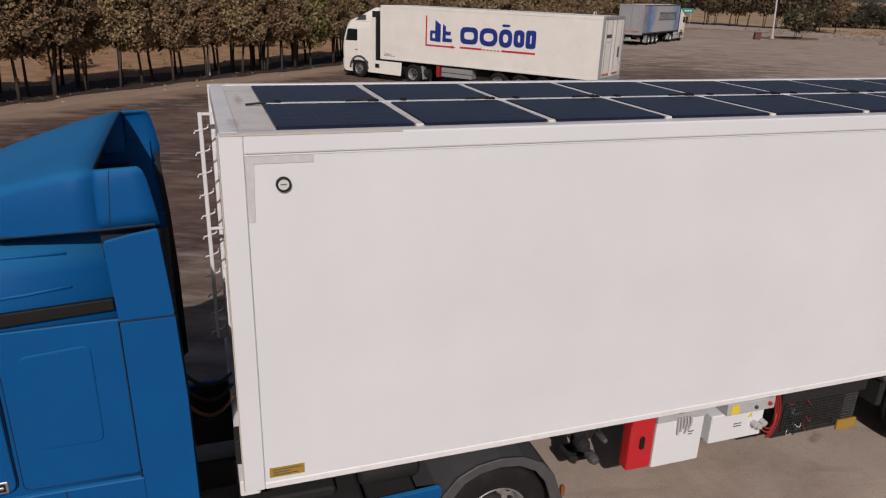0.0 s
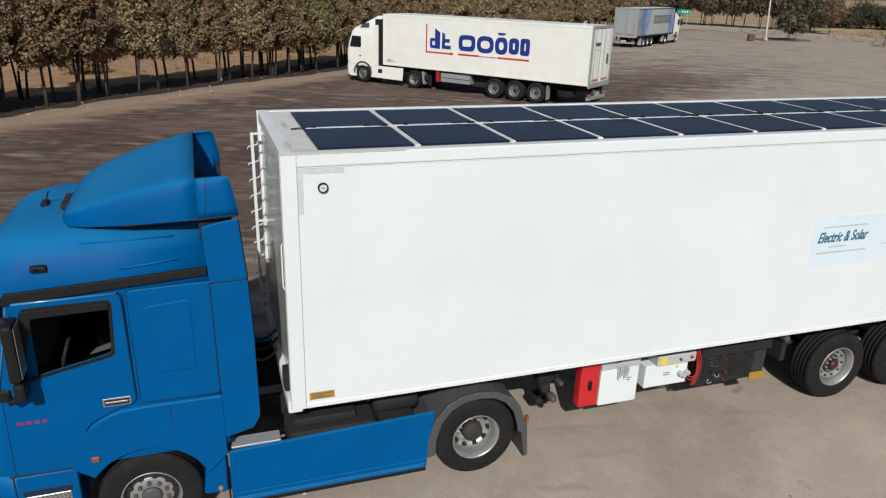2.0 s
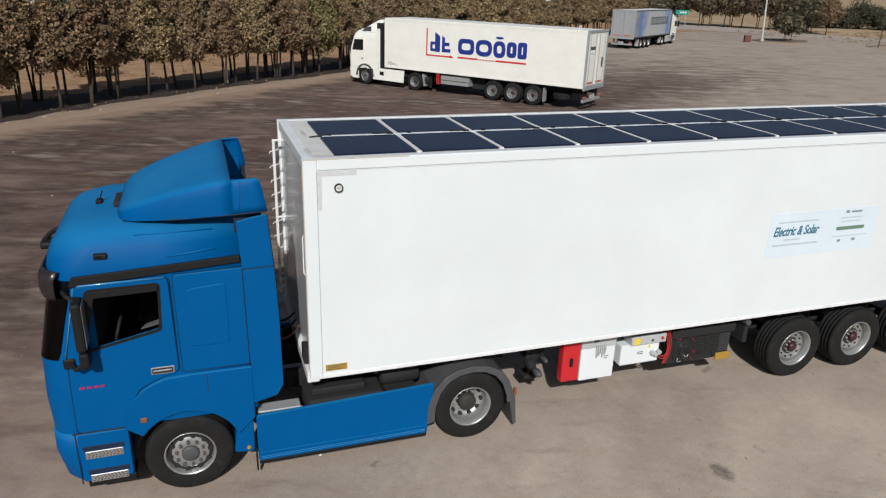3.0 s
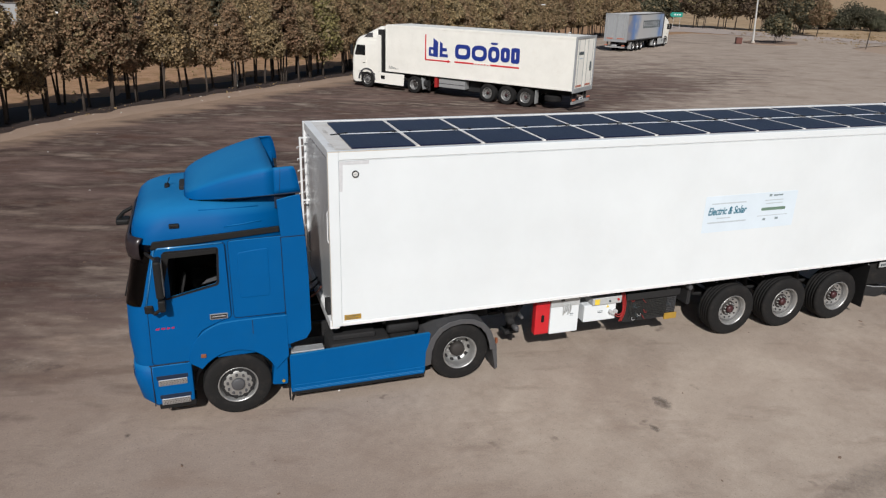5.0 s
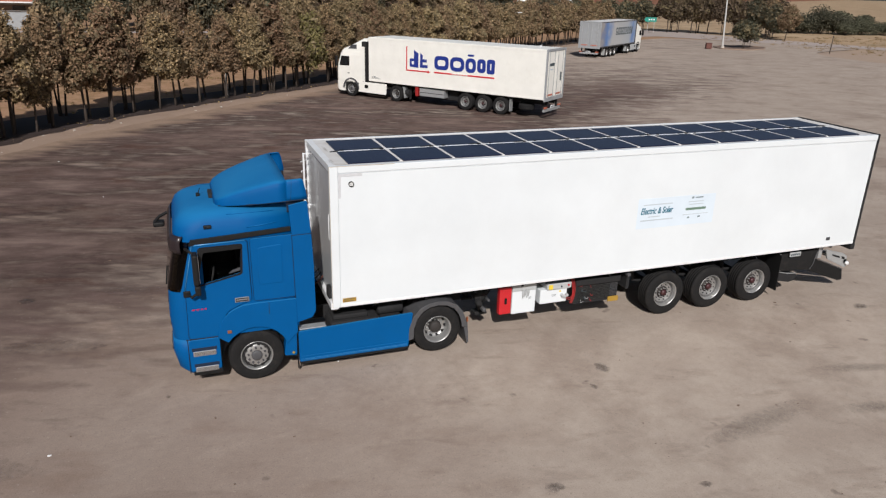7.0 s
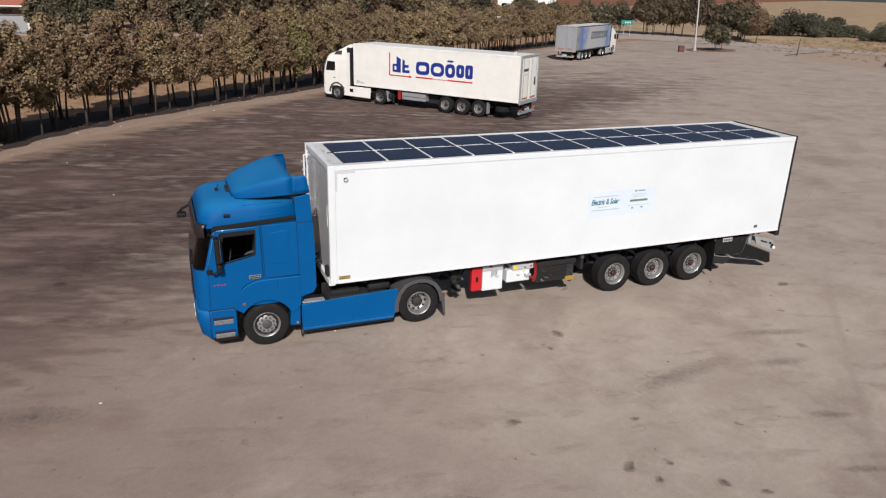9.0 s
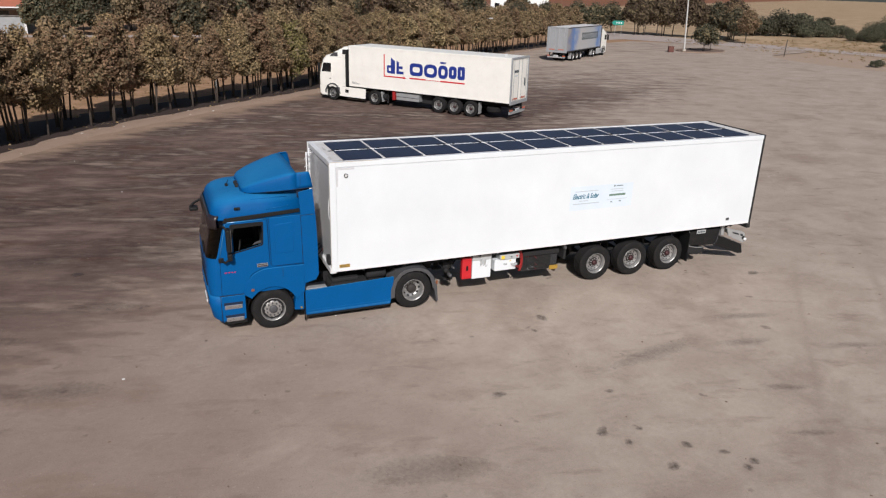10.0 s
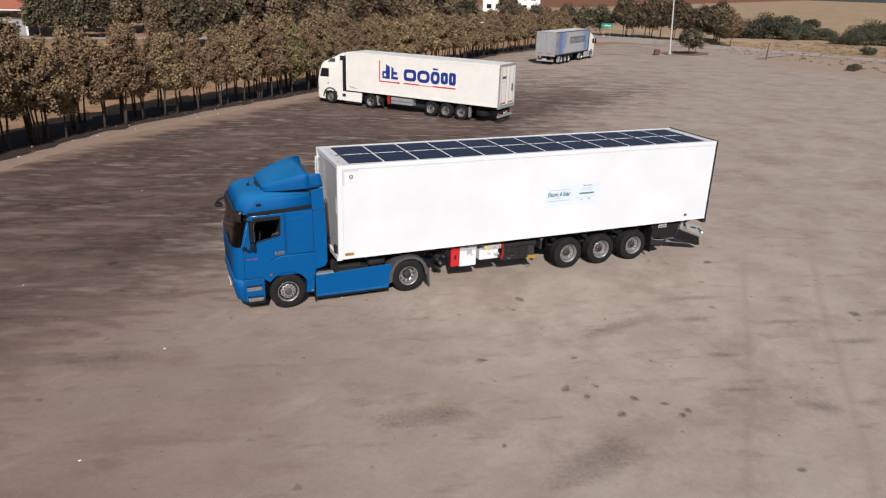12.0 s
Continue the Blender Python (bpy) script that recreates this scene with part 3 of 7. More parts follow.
# the road beyond the yard and the service road behind the belt
sheet("road", [(60, 92), (78, 97), (88, 82.5), (96, 71.5), (99, 62), (108, 20), (113, 20), (106, 62), (100, 83), (96, 90), (92, 112), (60, 150), (56, 146), (82, 108)], -0.04, M_ROAD,
      label="pale grey access road beyond the yard")
sheet("road", [(-80, 99), (-14, 99.5), (8, 100.5), (45, 112), (45, 116), (8, 105), (-14, 104), (-80, 104)], -0.045, M_ROAD, label="pale service road behind the tree belt")
sheet("pavement", [(20, 205), (75, 205), (90, 250), (10, 250)], -0.045, M_ROAD, label="grey car park far behind the trees")
# earth island with kerb under the pole
ISLAND = rounded([(69.6, 70.6), (72.2, 68.4), (76.2, 69.6), (79.4, 72.6), (79.0, 75.8), (75.2, 76.6), (71.0, 74.4)], 1.4, 4)
bm = bmesh.new()
ring = []
mid_i = Vector((74.6, 72.6))
for k, z in ((1.0, -0.06), (1.0, 0.10), (0.955, 0.11), (0.95, 0.02)):
    ring.append([bm.verts.new((mid_i.x + (px - mid_i.x) * k, mid_i.y + (py - mid_i.y) * k, z)) for px, py in ISLAND])
for p, q in zip(ring, ring[1:]):
    for k in range(len(p)):
        bm.faces.new((p[k], p[(k + 1) % len(p)], q[(k + 1) % len(p)], q[k]))
tagged(part("trim", bm, M_VERGE), "low dusty kerb of the island at the yard's exit", "kerb", kind="structure")
sheet("ground", [(mid_i.x + (px - mid_i.x) * 0.955, mid_i.y + (py - mid_i.y) * 0.955) for px, py in ISLAND], 0.06, M_SOIL, label="brown earth, tree shade put into its tone, inside the kerbed island")


# ---- wheels ----
def wheel_kind(name, R, w, kind):
    """A wheel facing -y round its own centre: tyre, rim, hub and nuts."""
    root = new(name)
    h = w / 2
    tyre = [(-h * 0.9, R * 0.56), (-h, R * 0.62), (-h * 1.03, R * 0.76), (-h * 0.99, R * 0.90), (-h * 0.9, R * 0.965), (-h * 0.78, R * 0.99)]
    for g in (-0.5, -0.17, 0.17, 0.5):
        tyre += [(h * g - 0.012, R), (h * g - 0.008, R * 0.975), (h * g + 0.008, R * 0.975), (h * g + 0.012, R)]
    tyre += [(h * 0.78, R * 0.99), (h * 0.9, R * 0.965), (h * 0.99, R * 0.90), (h * 1.03, R * 0.76), (h, R * 0.62), (h * 0.9, R * 0.56)]
    part("tyre", lathe(tyre, 44, cap=False), M_TYRE, root, smooth=True)
    r = R * 0.57
    lip = [(h * 0.9, r), (-h * 0.80, r), (-h * 0.99, r * 1.03), (-h * 1.02, r), (-h * 0.9, r * 0.955), (-h * 0.55, r * 0.90)]
    if kind == "steer":
        prof = lip + [(-h * 0.60, r * 0.86), (-h * 0.70, r * 0.74)]
        bolt_r, bolt_y, hole_r, hole_y = r * 0.55, -h * 0.82, r * 0.79, -h * 0.68
    elif kind == "drive":
        prof = lip + [(h * 0.1, r * 0.86), (h * 0.45, r * 0.74), (h * 0.45, r * 0.0)]
        bolt_r, bolt_y, hole_r, hole_y = r * 0.5, h * 0.42, r * 0.79, h * 0.28
    else:
        prof = lip + [(-h * 0.35, r * 0.865), (-h * 0.30, r * 0.81)]
        bolt_r, bolt_y, hole_r, hole_y = r * 0.36, -h * 0.48, r * 0.64, -h * 0.43
    part("rim", lathe(lip, 40, cap=False), M_STEEL, root, smooth=True)
    # steer and trailer dish toned dark, painting the shade of the rim's depth
    part("dish", lathe(prof[len(lip) - 1:], 40, cap=False), {"drive": M_STEEL, "steer": M_CHASSIS}.get(kind, M_RIM), root, "inner wheel dish", smooth=True)
    if kind == "steer":
        part("disc", lathe([(-h * 0.69, r * 0.75), (-h * 0.78, r * 0.66), (-h * 0.80, r * 0.42), (-h * 0.8, 0.0)], 40, cap=False), M_STEEL, root, smooth=True)
    if kind == "trailer":
        part("disc", lathe([(-h * 0.30, r * 0.815), (-h * 0.46, r * 0.77), (-h * 0.47, r * 0.72), (-h * 0.42, r * 0.68), (-h * 0.42, r * 0.56), (-h * 0.34, r * 0.48), (-h * 0.34, 0.0)], 40, cap=False), M_STEEL, root, smooth=True)
        part("bolt_ring", lathe([(-h * 0.34, r * 0.49), (-h * 0.46, r * 0.46), (-h * 0.47, 0.0)], 32), M_HUB, root, "dark ring round the hub", smooth=True)
    if kind == "steer":
        part("hub", lathe([(-h * 0.78, r * 0.36), (-h * 1.0, r * 0.34), (-h * 1.06, r * 0.27), (-h * 1.08, 0)], 24), M_FENDER, root, "dark dusty hub", smooth=True)
    elif kind == "drive":
        part("hub", lathe([(h * 0.45, r * 0.46), (-h * 0.25, r * 0.42), (-h * 0.42, r * 0.30), (-h * 0.46, 0)], 24), M_HUB, root, smooth=True)
    else:
        part("hub", lathe([(-h * 0.46, r * 0.26), (-h * 0.70, r * 0.24), (-h * 0.82, r * 0.19), (-h * 0.84, 0)], 24), M_RED_HUB, root, "dark red hub cap", smooth=True)
    nuts = bmesh.new()
    holes = bmesh.new()
    for i in range(10):
        a = 2 * math.pi * i / 10
        nr, hr = (0.015, 0.017) if kind == "trailer" else (0.022, 0.034)
        lathe([(bolt_y + 0.02, nr), (bolt_y - 0.030, nr * 0.9), (bolt_y - 0.036, 0)], 6, nuts, at=(bolt_r * math.cos(a), 0, bolt_r * math.sin(a)))
        a += math.pi / 10
        lathe([(hole_y + 0.03, hr), (hole_y - 0.012, hr), (hole_y - 0.011, 0)], 10, holes, at=(hole_r * math.cos(a), 0, hole_r * math.sin(a)))
    tagged(part("nuts", nuts, M_FENDER if kind == "steer" else M_STEEL, root), kind="stuff")
    tagged(part("vent_holes", holes, M_CHASSIS, root, "dark openings in the rim"), kind="stuff")
    return root


def put_wheel(kind, parent, x, y, z, flip=False, turn=0.0):
    return again(kind, parent, pose(x, y, z, 0, turn, 180 if flip else 0))


W_STEER = wheel_kind("wheel", 0.51, 0.30, "steer")
W_DRIVE = wheel_kind("wheel", 0.51, 0.29, "drive")
W_TRAIL = wheel_kind("wheel", 0.53, 0.38, "trailer")


# ---- the white trailer with the solar roof ----
TOP, BOT, LEN, WID = 4.06, 1.295, 13.35, 2.50
tr = thing("semi_trailer", "white refrigerated semi-trailer with solar panels on its roof", "trailer")
part("body", box(0.03, LEN - 0.05, 0.012, WID - 0.012, BOT + 0.02, TOP - 0.02, 0.01), M_WHITE, tr)
# trims proud of the body
part("corner_post", box(-0.018, 0.137, 0.0, 0.10, BOT, TOP - 0.002, 0.006), M_WHITE, tr)
part("sealant", box(-0.024, -0.016, -0.003, 0.012, BOT + 0.02, TOP - 0.004, 0.002), M_SEAL, tr, "cream sealant along the front edge")
part("sealant", box(-0.01, 1.20, -0.004, 0.004, TOP - 0.010, TOP + 0.003, 0.002), M_SEAL, tr, "cream sealant along the roof edge")
part("corner_post", box(-0.018, 0.137, WID - 0.10, WID, BOT, TOP - 0.002, 0.006), M_WHITE_TRIM, tr)
part("top_rail", box(0.1375, LEN - 0.06, 0.0, 0.10, TOP - 0.13, TOP, 0.012, 2), M_WHITE, tr)
part("top_rail", box(0.1375, LEN - 0.06, WID - 0.10, WID, TOP - 0.13, TOP, 0.012, 2), M_WHITE_TRIM, tr)
part("front_rail", box(-0.005, 0.12, 0.10, WID - 0.10, TOP - 0.13, TOP, 0.012, 2), M_WHITE_TRIM, tr)
part("bottom_rail", box(0.1375, LEN - 0.06, 0.004, 0.07, BOT - 0.005, BOT + 0.055, 0.008), M_WHITE_TRIM, tr)
part("bottom_rail", box(0.1375, LEN - 0.06, WID - 0.07, WID - 0.004, BOT - 0.005, BOT + 0.055, 0.008), M_WHITE_TRIM, tr)
part("front_sill", box(-0.05, 0.10, 0.014, WID - 0.014, BOT - 0.04, BOT + 0.10, 0.01), M_WHITE_TRIM, tr)
part("roof_sheet", box(0.12, LEN - 0.06, 0.10, WID - 0.10, TOP - 0.03, TOP - 0.008, 0.0), M_ROOF, tr, "white roof sheet with brown dirt runs")
part("rear_frame", box(LEN - 0.07, LEN, -0.006, 0.10, BOT - 0.02, TOP + 0.015, 0.008), M_CHASSIS, tr, "dark steel rear door frame")
part("rear_frame", box(LEN - 0.07, LEN, WID - 0.10, WID + 0.006, BOT - 0.02, TOP + 0.015, 0.008), M_CHASSIS, tr)
part("rear_frame", box(LEN - 0.07, LEN, 0.10, WID - 0.10, TOP - 0.10, TOP + 0.015, 0.008), M_CHASSIS, tr)
part("rear_sill", box(LEN - 0.12, LEN + 0.02, 0.0, WID, BOT - 0.16, BOT - 0.02, 0.01), M_CHASSIS, tr)
for y0 in (0.11, 1.255):
    d = part("rear_door", box(LEN - 0.05, LEN - 0.01, y0, y0 + 1.135, BOT + 0.01, TOP - 0.11, 0.01), M_WHITE, tr)
    for k in (0.25, 0.8):
        part("lock_rod", tube([(LEN + 0.02, y0 + k, BOT + 0.02), (LEN + 0.02, y0 + k, TOP - 0.13)], 0.014), M_GALV, d)
# the thin joint below the top rail and beside the front post
part("joint", box(0.1375, LEN - 0.07, 0.0085, 0.03, 3.9155, 3.9175, 0), M_INK, tr, "thin grey panel joint")
part("joint", box(0.1385, 0.1402, 0.0085, 0.03, BOT + 0.06, 3.914, 0), M_INK, tr)
part("residue_mark", plate([(0.142, 3.913), (0.587, 3.913), (0.587, 3.863), (0.196, 3.863), (0.186, 3.464), (0.142, 3.464)], 0.0075, 0.03), M_RESIDUE, tr, "grey L-shaped glue residue on the side")
g = part("gauge", lathe([(0.02, 0.051), (-0.010, 0.051), (-0.014, 0.046), (-0.014, 0.038), (-0.008, 0.036)], 28, at=(0.38, 0, 3.72)), M_CHASSIS, tr, "round black-rimmed thermometer gauge", smooth=True)
part("dial", lathe([(0.0, 0.037), (-0.009, 0.037), (-0.0095, 0)], 28, at=(0.38, 0, 3.72)), M_GAUGE, g)
part("needle", box(0.358, 0.398, -0.012, -0.0105, 3.718, 3.724, 0), M_INK_DARK, g)
part("label", box(0.175, 0.44, 0.006, 0.03, 1.39, 1.475, 0), M_OCHRE, tr, "ochre information plate")
for k, (a, b) in enumerate(((0.20, 0.42), (0.20, 0.34), (0.20, 0.39))):
    part("label_line", box(a, b, 0.004, 0.03, 1.452 - k * 0.022, 1.459 - k * 0.022, 0), M_INK_DARK, tr)
part("marker_plate", box(12.34, 12.46, 0.002, 0.03, 1.465, 1.545, 0.004), M_FENDER, tr, "small grey square plate")

st = part("sticker", plate(rounded([(6.66, 2.27), (8.70, 2.27), (8.70, 2.95), (6.66, 2.95)], 0.02, 2), 0.0075, 0.02), M_STICKER, tr, "pale blue printed sticker with teal lettering")
lettering("lettering", "Electric & Solar", 0.20, pose(6.74, 0.005, 2.60), M_TEAL, st, 0.28, 0.004, 0.66)
for x0, x1, z, h, mt in ((6.80, 7.55, 2.795, 0.022, M_INK), (6.95, 7.25, 2.52, 0.022, M_INK), (6.76, 7.60, 2.44, 0.026, M_INK), (7.97, 8.38, 2.79, 0.018, M_INK),
                         (8.00, 8.38, 2.73, 0.018, M_INK), (7.86, 8.54, 2.50, 0.014, M_INK), (8.15, 8.36, 2.875, 0.028, M_INK_MID), (7.99, 8.05, 2.415, 0.04, M_INK_MID),
                         (8.27, 8.34, 2.42, 0.04, M_INK_MID), (8.05, 8.11, 2.87, 0.045, M_INK_MID)):
    part("print_line", box(x0, x1, 0.005, 0.012, z, z + h, 0), mt, st)
part("green_bar", plate(rounded([(7.92, 2.605), (8.47, 2.605), (8.47, 2.66), (7.92, 2.66)], 0.025, 4), 0.004, 0.012), M_GREEN, st, "green printed bar")

# solar modules: two rows of twelve, a white gap between each
PITCH, X0 = 1.046, 0.365
pan = None
for row, (y0, y1) in enumerate(((0.155, 1.125), (1.225, 2.19))):
    for i in range(12):
        x = X0 + i * PITCH
        z = TOP + 0.006
        if pan is None or row == 1 and i == 0:
            pan = part("solar_panel", box(0, 0.966, 0, y1 - y0, -0.012, 0.010, 0.003), M_CELLS, tr, "dark blue flat solar module")
            lines = bmesh.new()
            for k in range(1, 6):
                box(k * 0.163, k * 0.163 + 0.0022, 0.03, y1 - y0 - 0.03, 0.0101, 0.0108, 0, bm=lines)
            for k in range(1, 6):
                box(0.03, 0.95, k * 0.163, k * 0.163 + 0.0018, 0.0101, 0.0106, 0, bm=lines)
            tagged(part("cell_grid", lines, M_FAINT, pan), kind="stuff")
            pan.location = (x, y0, z)
        else:
            again(pan, tr, pose(x, y0, z))
for i in range(12):
    x = X0 + i * PITCH
    part("junction_box", box(x + 0.86, x + 0.95, 1.140, 1.195, TOP + 0.014, TOP + 0.034, 0.006), M_BLACK, tr)
    part("junction_box", box(x + 0.10, x + 0.15, 1.165, 1.225, TOP + 0.014, TOP + 0.032, 0.006), M_BLACK, tr)
    part("cable", tube([(x + 0.68, 1.175, TOP + 0.022), (x + 0.78, 1.185, TOP + 0.024), (x + 0.90, 1.17, TOP + 0.036)], 0.010, 6), M_BLACK, tr)
for i in range(1, 12):
    x = X0 + i * PITCH
    for y0, y1 in ((0.15, 1.13), (1.22, 2.195)):
        part("gap_strip", box(x - 0.068, x - 0.012, y0, y1, TOP - 0.008, TOP + 0.012, 0.003), M_ROOF, tr, "white strip between two modules")
part("cable_channel", box(0.40, 12.90, 1.138, 1.212, TOP - 0.008, TOP + 0.015, 0.004), M_WHITE_TRIM, tr, "white cable channel between the module rows")
part("cable", tube([(0.24, 1.19, TOP + 0.003), (0.32, 1.19, TOP + 0.010), (0.48, 1.185, TOP + 0.02)], 0.009, 6), M_BLACK, tr)

# brown runs of dirt at the front corners of the roof
for k, (x, y, rx, ry) in enumerate(((0.12, 0.16, 0.10, 0.035), (0.22, 0.11, 0.26, 0.02), (0.10, 0.40, 0.05, 0.22), (0.20, 1.45, 0.04, 0.30), (2.3, 0.06, 0.5, 0.02), (5.1, 0.06, 0.6, 0.02))):
    b = bmesh.new()
    b.faces.new([b.verts.new((x + rx * math.cos(a) * (1 + 0.15 * math.sin(3 * a + k)), y + ry * math.sin(a) * (1 + 0.15 * math.cos(2 * a + k)), TOP + 0.0025 + 0.0004 * k)) for a in (i * math.pi / 8 for i in range(16))])
    part("dirt_run", b, M_RUN, tr, "brown run of dirt on the roof")
# hanging rail with hooks at the front wall, on a smooth front panel
part("front_panel", box(0.018, 0.04, 0.10, WID - 0.10, BOT + 0.10, TOP - 0.13, 0.004), M_GLOSSWHITE, tr, "smooth glossy white front wall")
lad = part("hook_rail", box(-0.125, -0.088, 2.18, 2.22, 1.55, 3.84, 0.006), M_WHITE_TRIM, tr, "white upright rail with hooks on the front wall")
for k in range(11):
    z = 3.68 - k * 0.205
    part("hook", tube([(-0.168, 2.17, z - 0.028), (-0.158, 2.17, z - 0.004), (-0.12, 2.18, z), (-0.06, 2.21, z + 0.008), (-0.042, 2.22, z + 0.018), (-0.038, 2.22, z + 0.048)], 0.008, 6), M_WHITE_TRIM, lad)
for z in (1.75, 2.72, 3.825):
    part("bracket", box(-0.09, 0.03, 2.185, 2.215, z - 0.012, z + 0.012, 0.003), M_WHITE_TRIM, lad)
part("hose_pipe", tube([(0.0, 0.12, 2.62), (-0.03, 0.12, 2.68), (-0.03, 0.12, 3.12), (0.0, 0.12, 3.18)], 0.008, 6), M_WHITE_TRIM, tr)
part("connector_box", box(-0.06, 0.04, 0.20, 0.42, BOT + 0.12, BOT + 0.34, 0.012), M_CHASSIS, tr)

# underframe
for y in (0.72, 1.70):
    part("frame_rail", box(0.35, LEN - 0.15, y, y + 0.09, 0.92, BOT - 0.01, 0.01), M_CHASSIS, tr)
for i in range(12):
    part("cross_member", box(0.8 + i * 1.08, 0.86 + i * 1.08, 0.12, WID - 0.12, BOT - 0.10, BOT - 0.005, 0.004), M_CHASSIS, tr)
part("floor_plate", box(0.05, LEN - 0.1, 0.06, WID - 0.06, BOT - 0.03, BOT + 0.02, 0), M_CHASSIS, tr)
for y in (0.78, 1.60):
    leg = part("landing_leg", box(3.34, 3.46, y, y + 0.12, 0.42, 1.26, 0.012), M_CHASSIS, tr)
    part("foot", box(3.26, 3.54, y - 0.06, y + 0.18, 0.36, 0.42, 0.01), M_CHASSIS, leg)
    part("brace", tube([(3.46, y + 0.06, 0.62), (3.84, y + 0.06, 1.15)], 0.022, 6), M_CHASSIS, leg)
part("air_tank", lathe([(0.5, 0.0), (0.5, 0.11), (0.53, 0.13), (1.10, 0.13), (1.13, 0.11), (1.13, 0)], 20, at=(3.27, 0, 0.90)), M_CHASSIS, tr, smooth=True)
for vx, vy, vz, vr, vm in ((3.30, 0.34, 0.66, 0.055, M_FENDER), (3.40, 0.36, 0.86, 0.036, M_FENDER), (3.22, 0.42, 0.78, 0.075, M_CHASSIS), (3.36, 0.44, 1.02, 0.050, M_CHASSIS)):
    vb = part("valve", lathe([(0.14, vr * 0.7), (0.10, vr), (0.02, vr), (-0.02, vr * 0.75), (-0.03, vr * 0.4), (-0.032, 0)], 14, at=(vx, vy, vz)), vm, tr)
    part("pipe", tube(bezier((vx, vy + 0.05, vz), (vx - 0.08, vy + 0.15, vz + 0.2), (vx + 0.05, vy + 0.3, 1.2), 6), 0.012, 6), M_CHASSIS, vb)
hung = set(bpy.data.objects)
eb = part("extinguisher_box", box(3.52, 3.80, 0.10, 0.24, 0.62, 1.24, 0.025, 2), M_RED, tr, "bright red plastic fire extinguisher box")
part("latch", plate(rounded([(3.635, 0.86), (3.69, 0.86), (3.69, 1.0), (3.635, 1.0)], 0.027, 4), 0.085, 0.11, w=0.004), M_BLACK, eb)
part("lid_rib", box(3.52, 3.78, 0.088, 0.11, 1.16, 1.19, 0.004), M_RED, eb)
wb = part("control_cabinet", box(3.815, 4.375, 0.10, 0.40, 0.60, 1.12, 0.008), M_WHITE, tr, "white sheet-metal control cabinet")
part("hood", box(3.81, 4.38, 0.09, 0.62, 1.12, 1.27, 0.006), M_GREYBOX, wb)
for k in range(5):
    part("cable", tube(bezier((4.05 + k * 0.035, 0.085, 1.16), (4.05 + k * 0.04, 0.065, 1.08), (4.06 + k * 0.03, 0.085, 0.96 + 0.03 * (k % 3))), 0.012, 6), M_GREYBOX, wb)
part("sticker_mark", box(4.20, 4.27, 0.096, 0.11, 0.955, 0.965, 0), M_INK_DARK, wb)
part("sticker_mark", box(4.20, 4.25, 0.096, 0.11, 0.925, 0.935, 0), M_INK_DARK, wb)
b2 = part("inverter_box", box(4.50, 5.16, 0.12, 0.66, 0.73, 1.06, 0.012), M_WHITE, tr, "white electrical box with warning labels")
part("upper_box", box(4.64, 5.24, 0.08, 0.60, 1.06, 1.20, 0.012), M_GREYBOX, b2)
part("label", box(4.68, 4.78, 0.076, 0.09, 1.075, 1.18, 0), M_YELLOW, b2, "yellow warning label")
part("label", plate([(4.95, 0.98), (5.01, 0.98), (4.98, 1.035)], 0.115, 0.13), M_YELLOW, b2)
for k in range(2):
    part("label_line", box(4.78, 4.88, 0.117, 0.13, 0.92 - k * 0.03, 0.93 - k * 0.03, 0), M_INK_DARK, b2)
part("knob", lathe([(0.08, 0.02), (0.06, 0.018), (0.058, 0)], 12, at=(4.99, 0, 1.125)), M_INK_DARK, b2)
part("knob", lathe([(0.08, 0.022), (0.055, 0.02), (0.053, 0)], 12, at=(5.16, 0, 1.14)), M_RED, b2)
for k in range(3):
    part("cable_plug", lathe([(0.12, 0.035), (0.06, 0.033), (0.055, 0)], 12, at=(5.03 + 0.055 * k, 0, 0.90 - 0.03 * (k % 2))), M_GREYBOX, b2)
for k in range(3):
    part("red_cable", tube(bezier((5.26 + 0.03 * k, 0.16, 1.24), (5.33 + 0.03 * k, 0.06, 0.95), (5.26 + 0.025 * k, 0.13, 0.66), 10), 0.010, 6), M_CABLE, tr, "dark red insulated cable")
for k in range(2):
    part("red_cable", tube(bezier((5.10, 0.10, 0.90 - 0.05 * k), (5.22, 0.0, 0.74 - 0.03 * k), (5.33, 0.12, 0.98 - 0.06 * k), 10), 0.009, 6), M_CABLE, tr)
ct = part("battery_cage", box(5.36, 6.50, 0.16, 0.78, 0.60, 1.06, 0.01), M_CHASSIS, tr, "black battery cage behind steel mesh")
part("cover", box(5.36, 6.52, 0.10, 0.80, 1.06, 1.20, 0.01), M_CHASSIS, ct)
mesh_bm = bmesh.new()
for k in range(24):
    x = 5.46 + k * 0.034
    box(x, x + 0.007, 0.142, 0.15, 0.68, 1.02, 0, bm=mesh_bm)
for k in range(10):
    z = 0.68 + k * 0.036
    box(5.46, 6.26, 0.136, 0.144, z, z + 0.007, 0, bm=mesh_bm)
tagged(part("mesh_screen", mesh_bm, M_MESH, ct, "dark grey steel mesh"), kind="stuff")
grid = bmesh.new()
for k in range(7):
    box(6.28 + k * 0.03, 6.286 + k * 0.03, 0.14, 0.15, 0.72, 1.02, 0, bm=grid)
for k in range(9):
    box(6.28, 6.47, 0.134, 0.142, 0.72 + k * 0.036, 0.728 + k * 0.036, 0, bm=grid)
tagged(part("mesh_screen", grid, M_FENDER, ct), kind="stuff")
wr = random.Random(4)
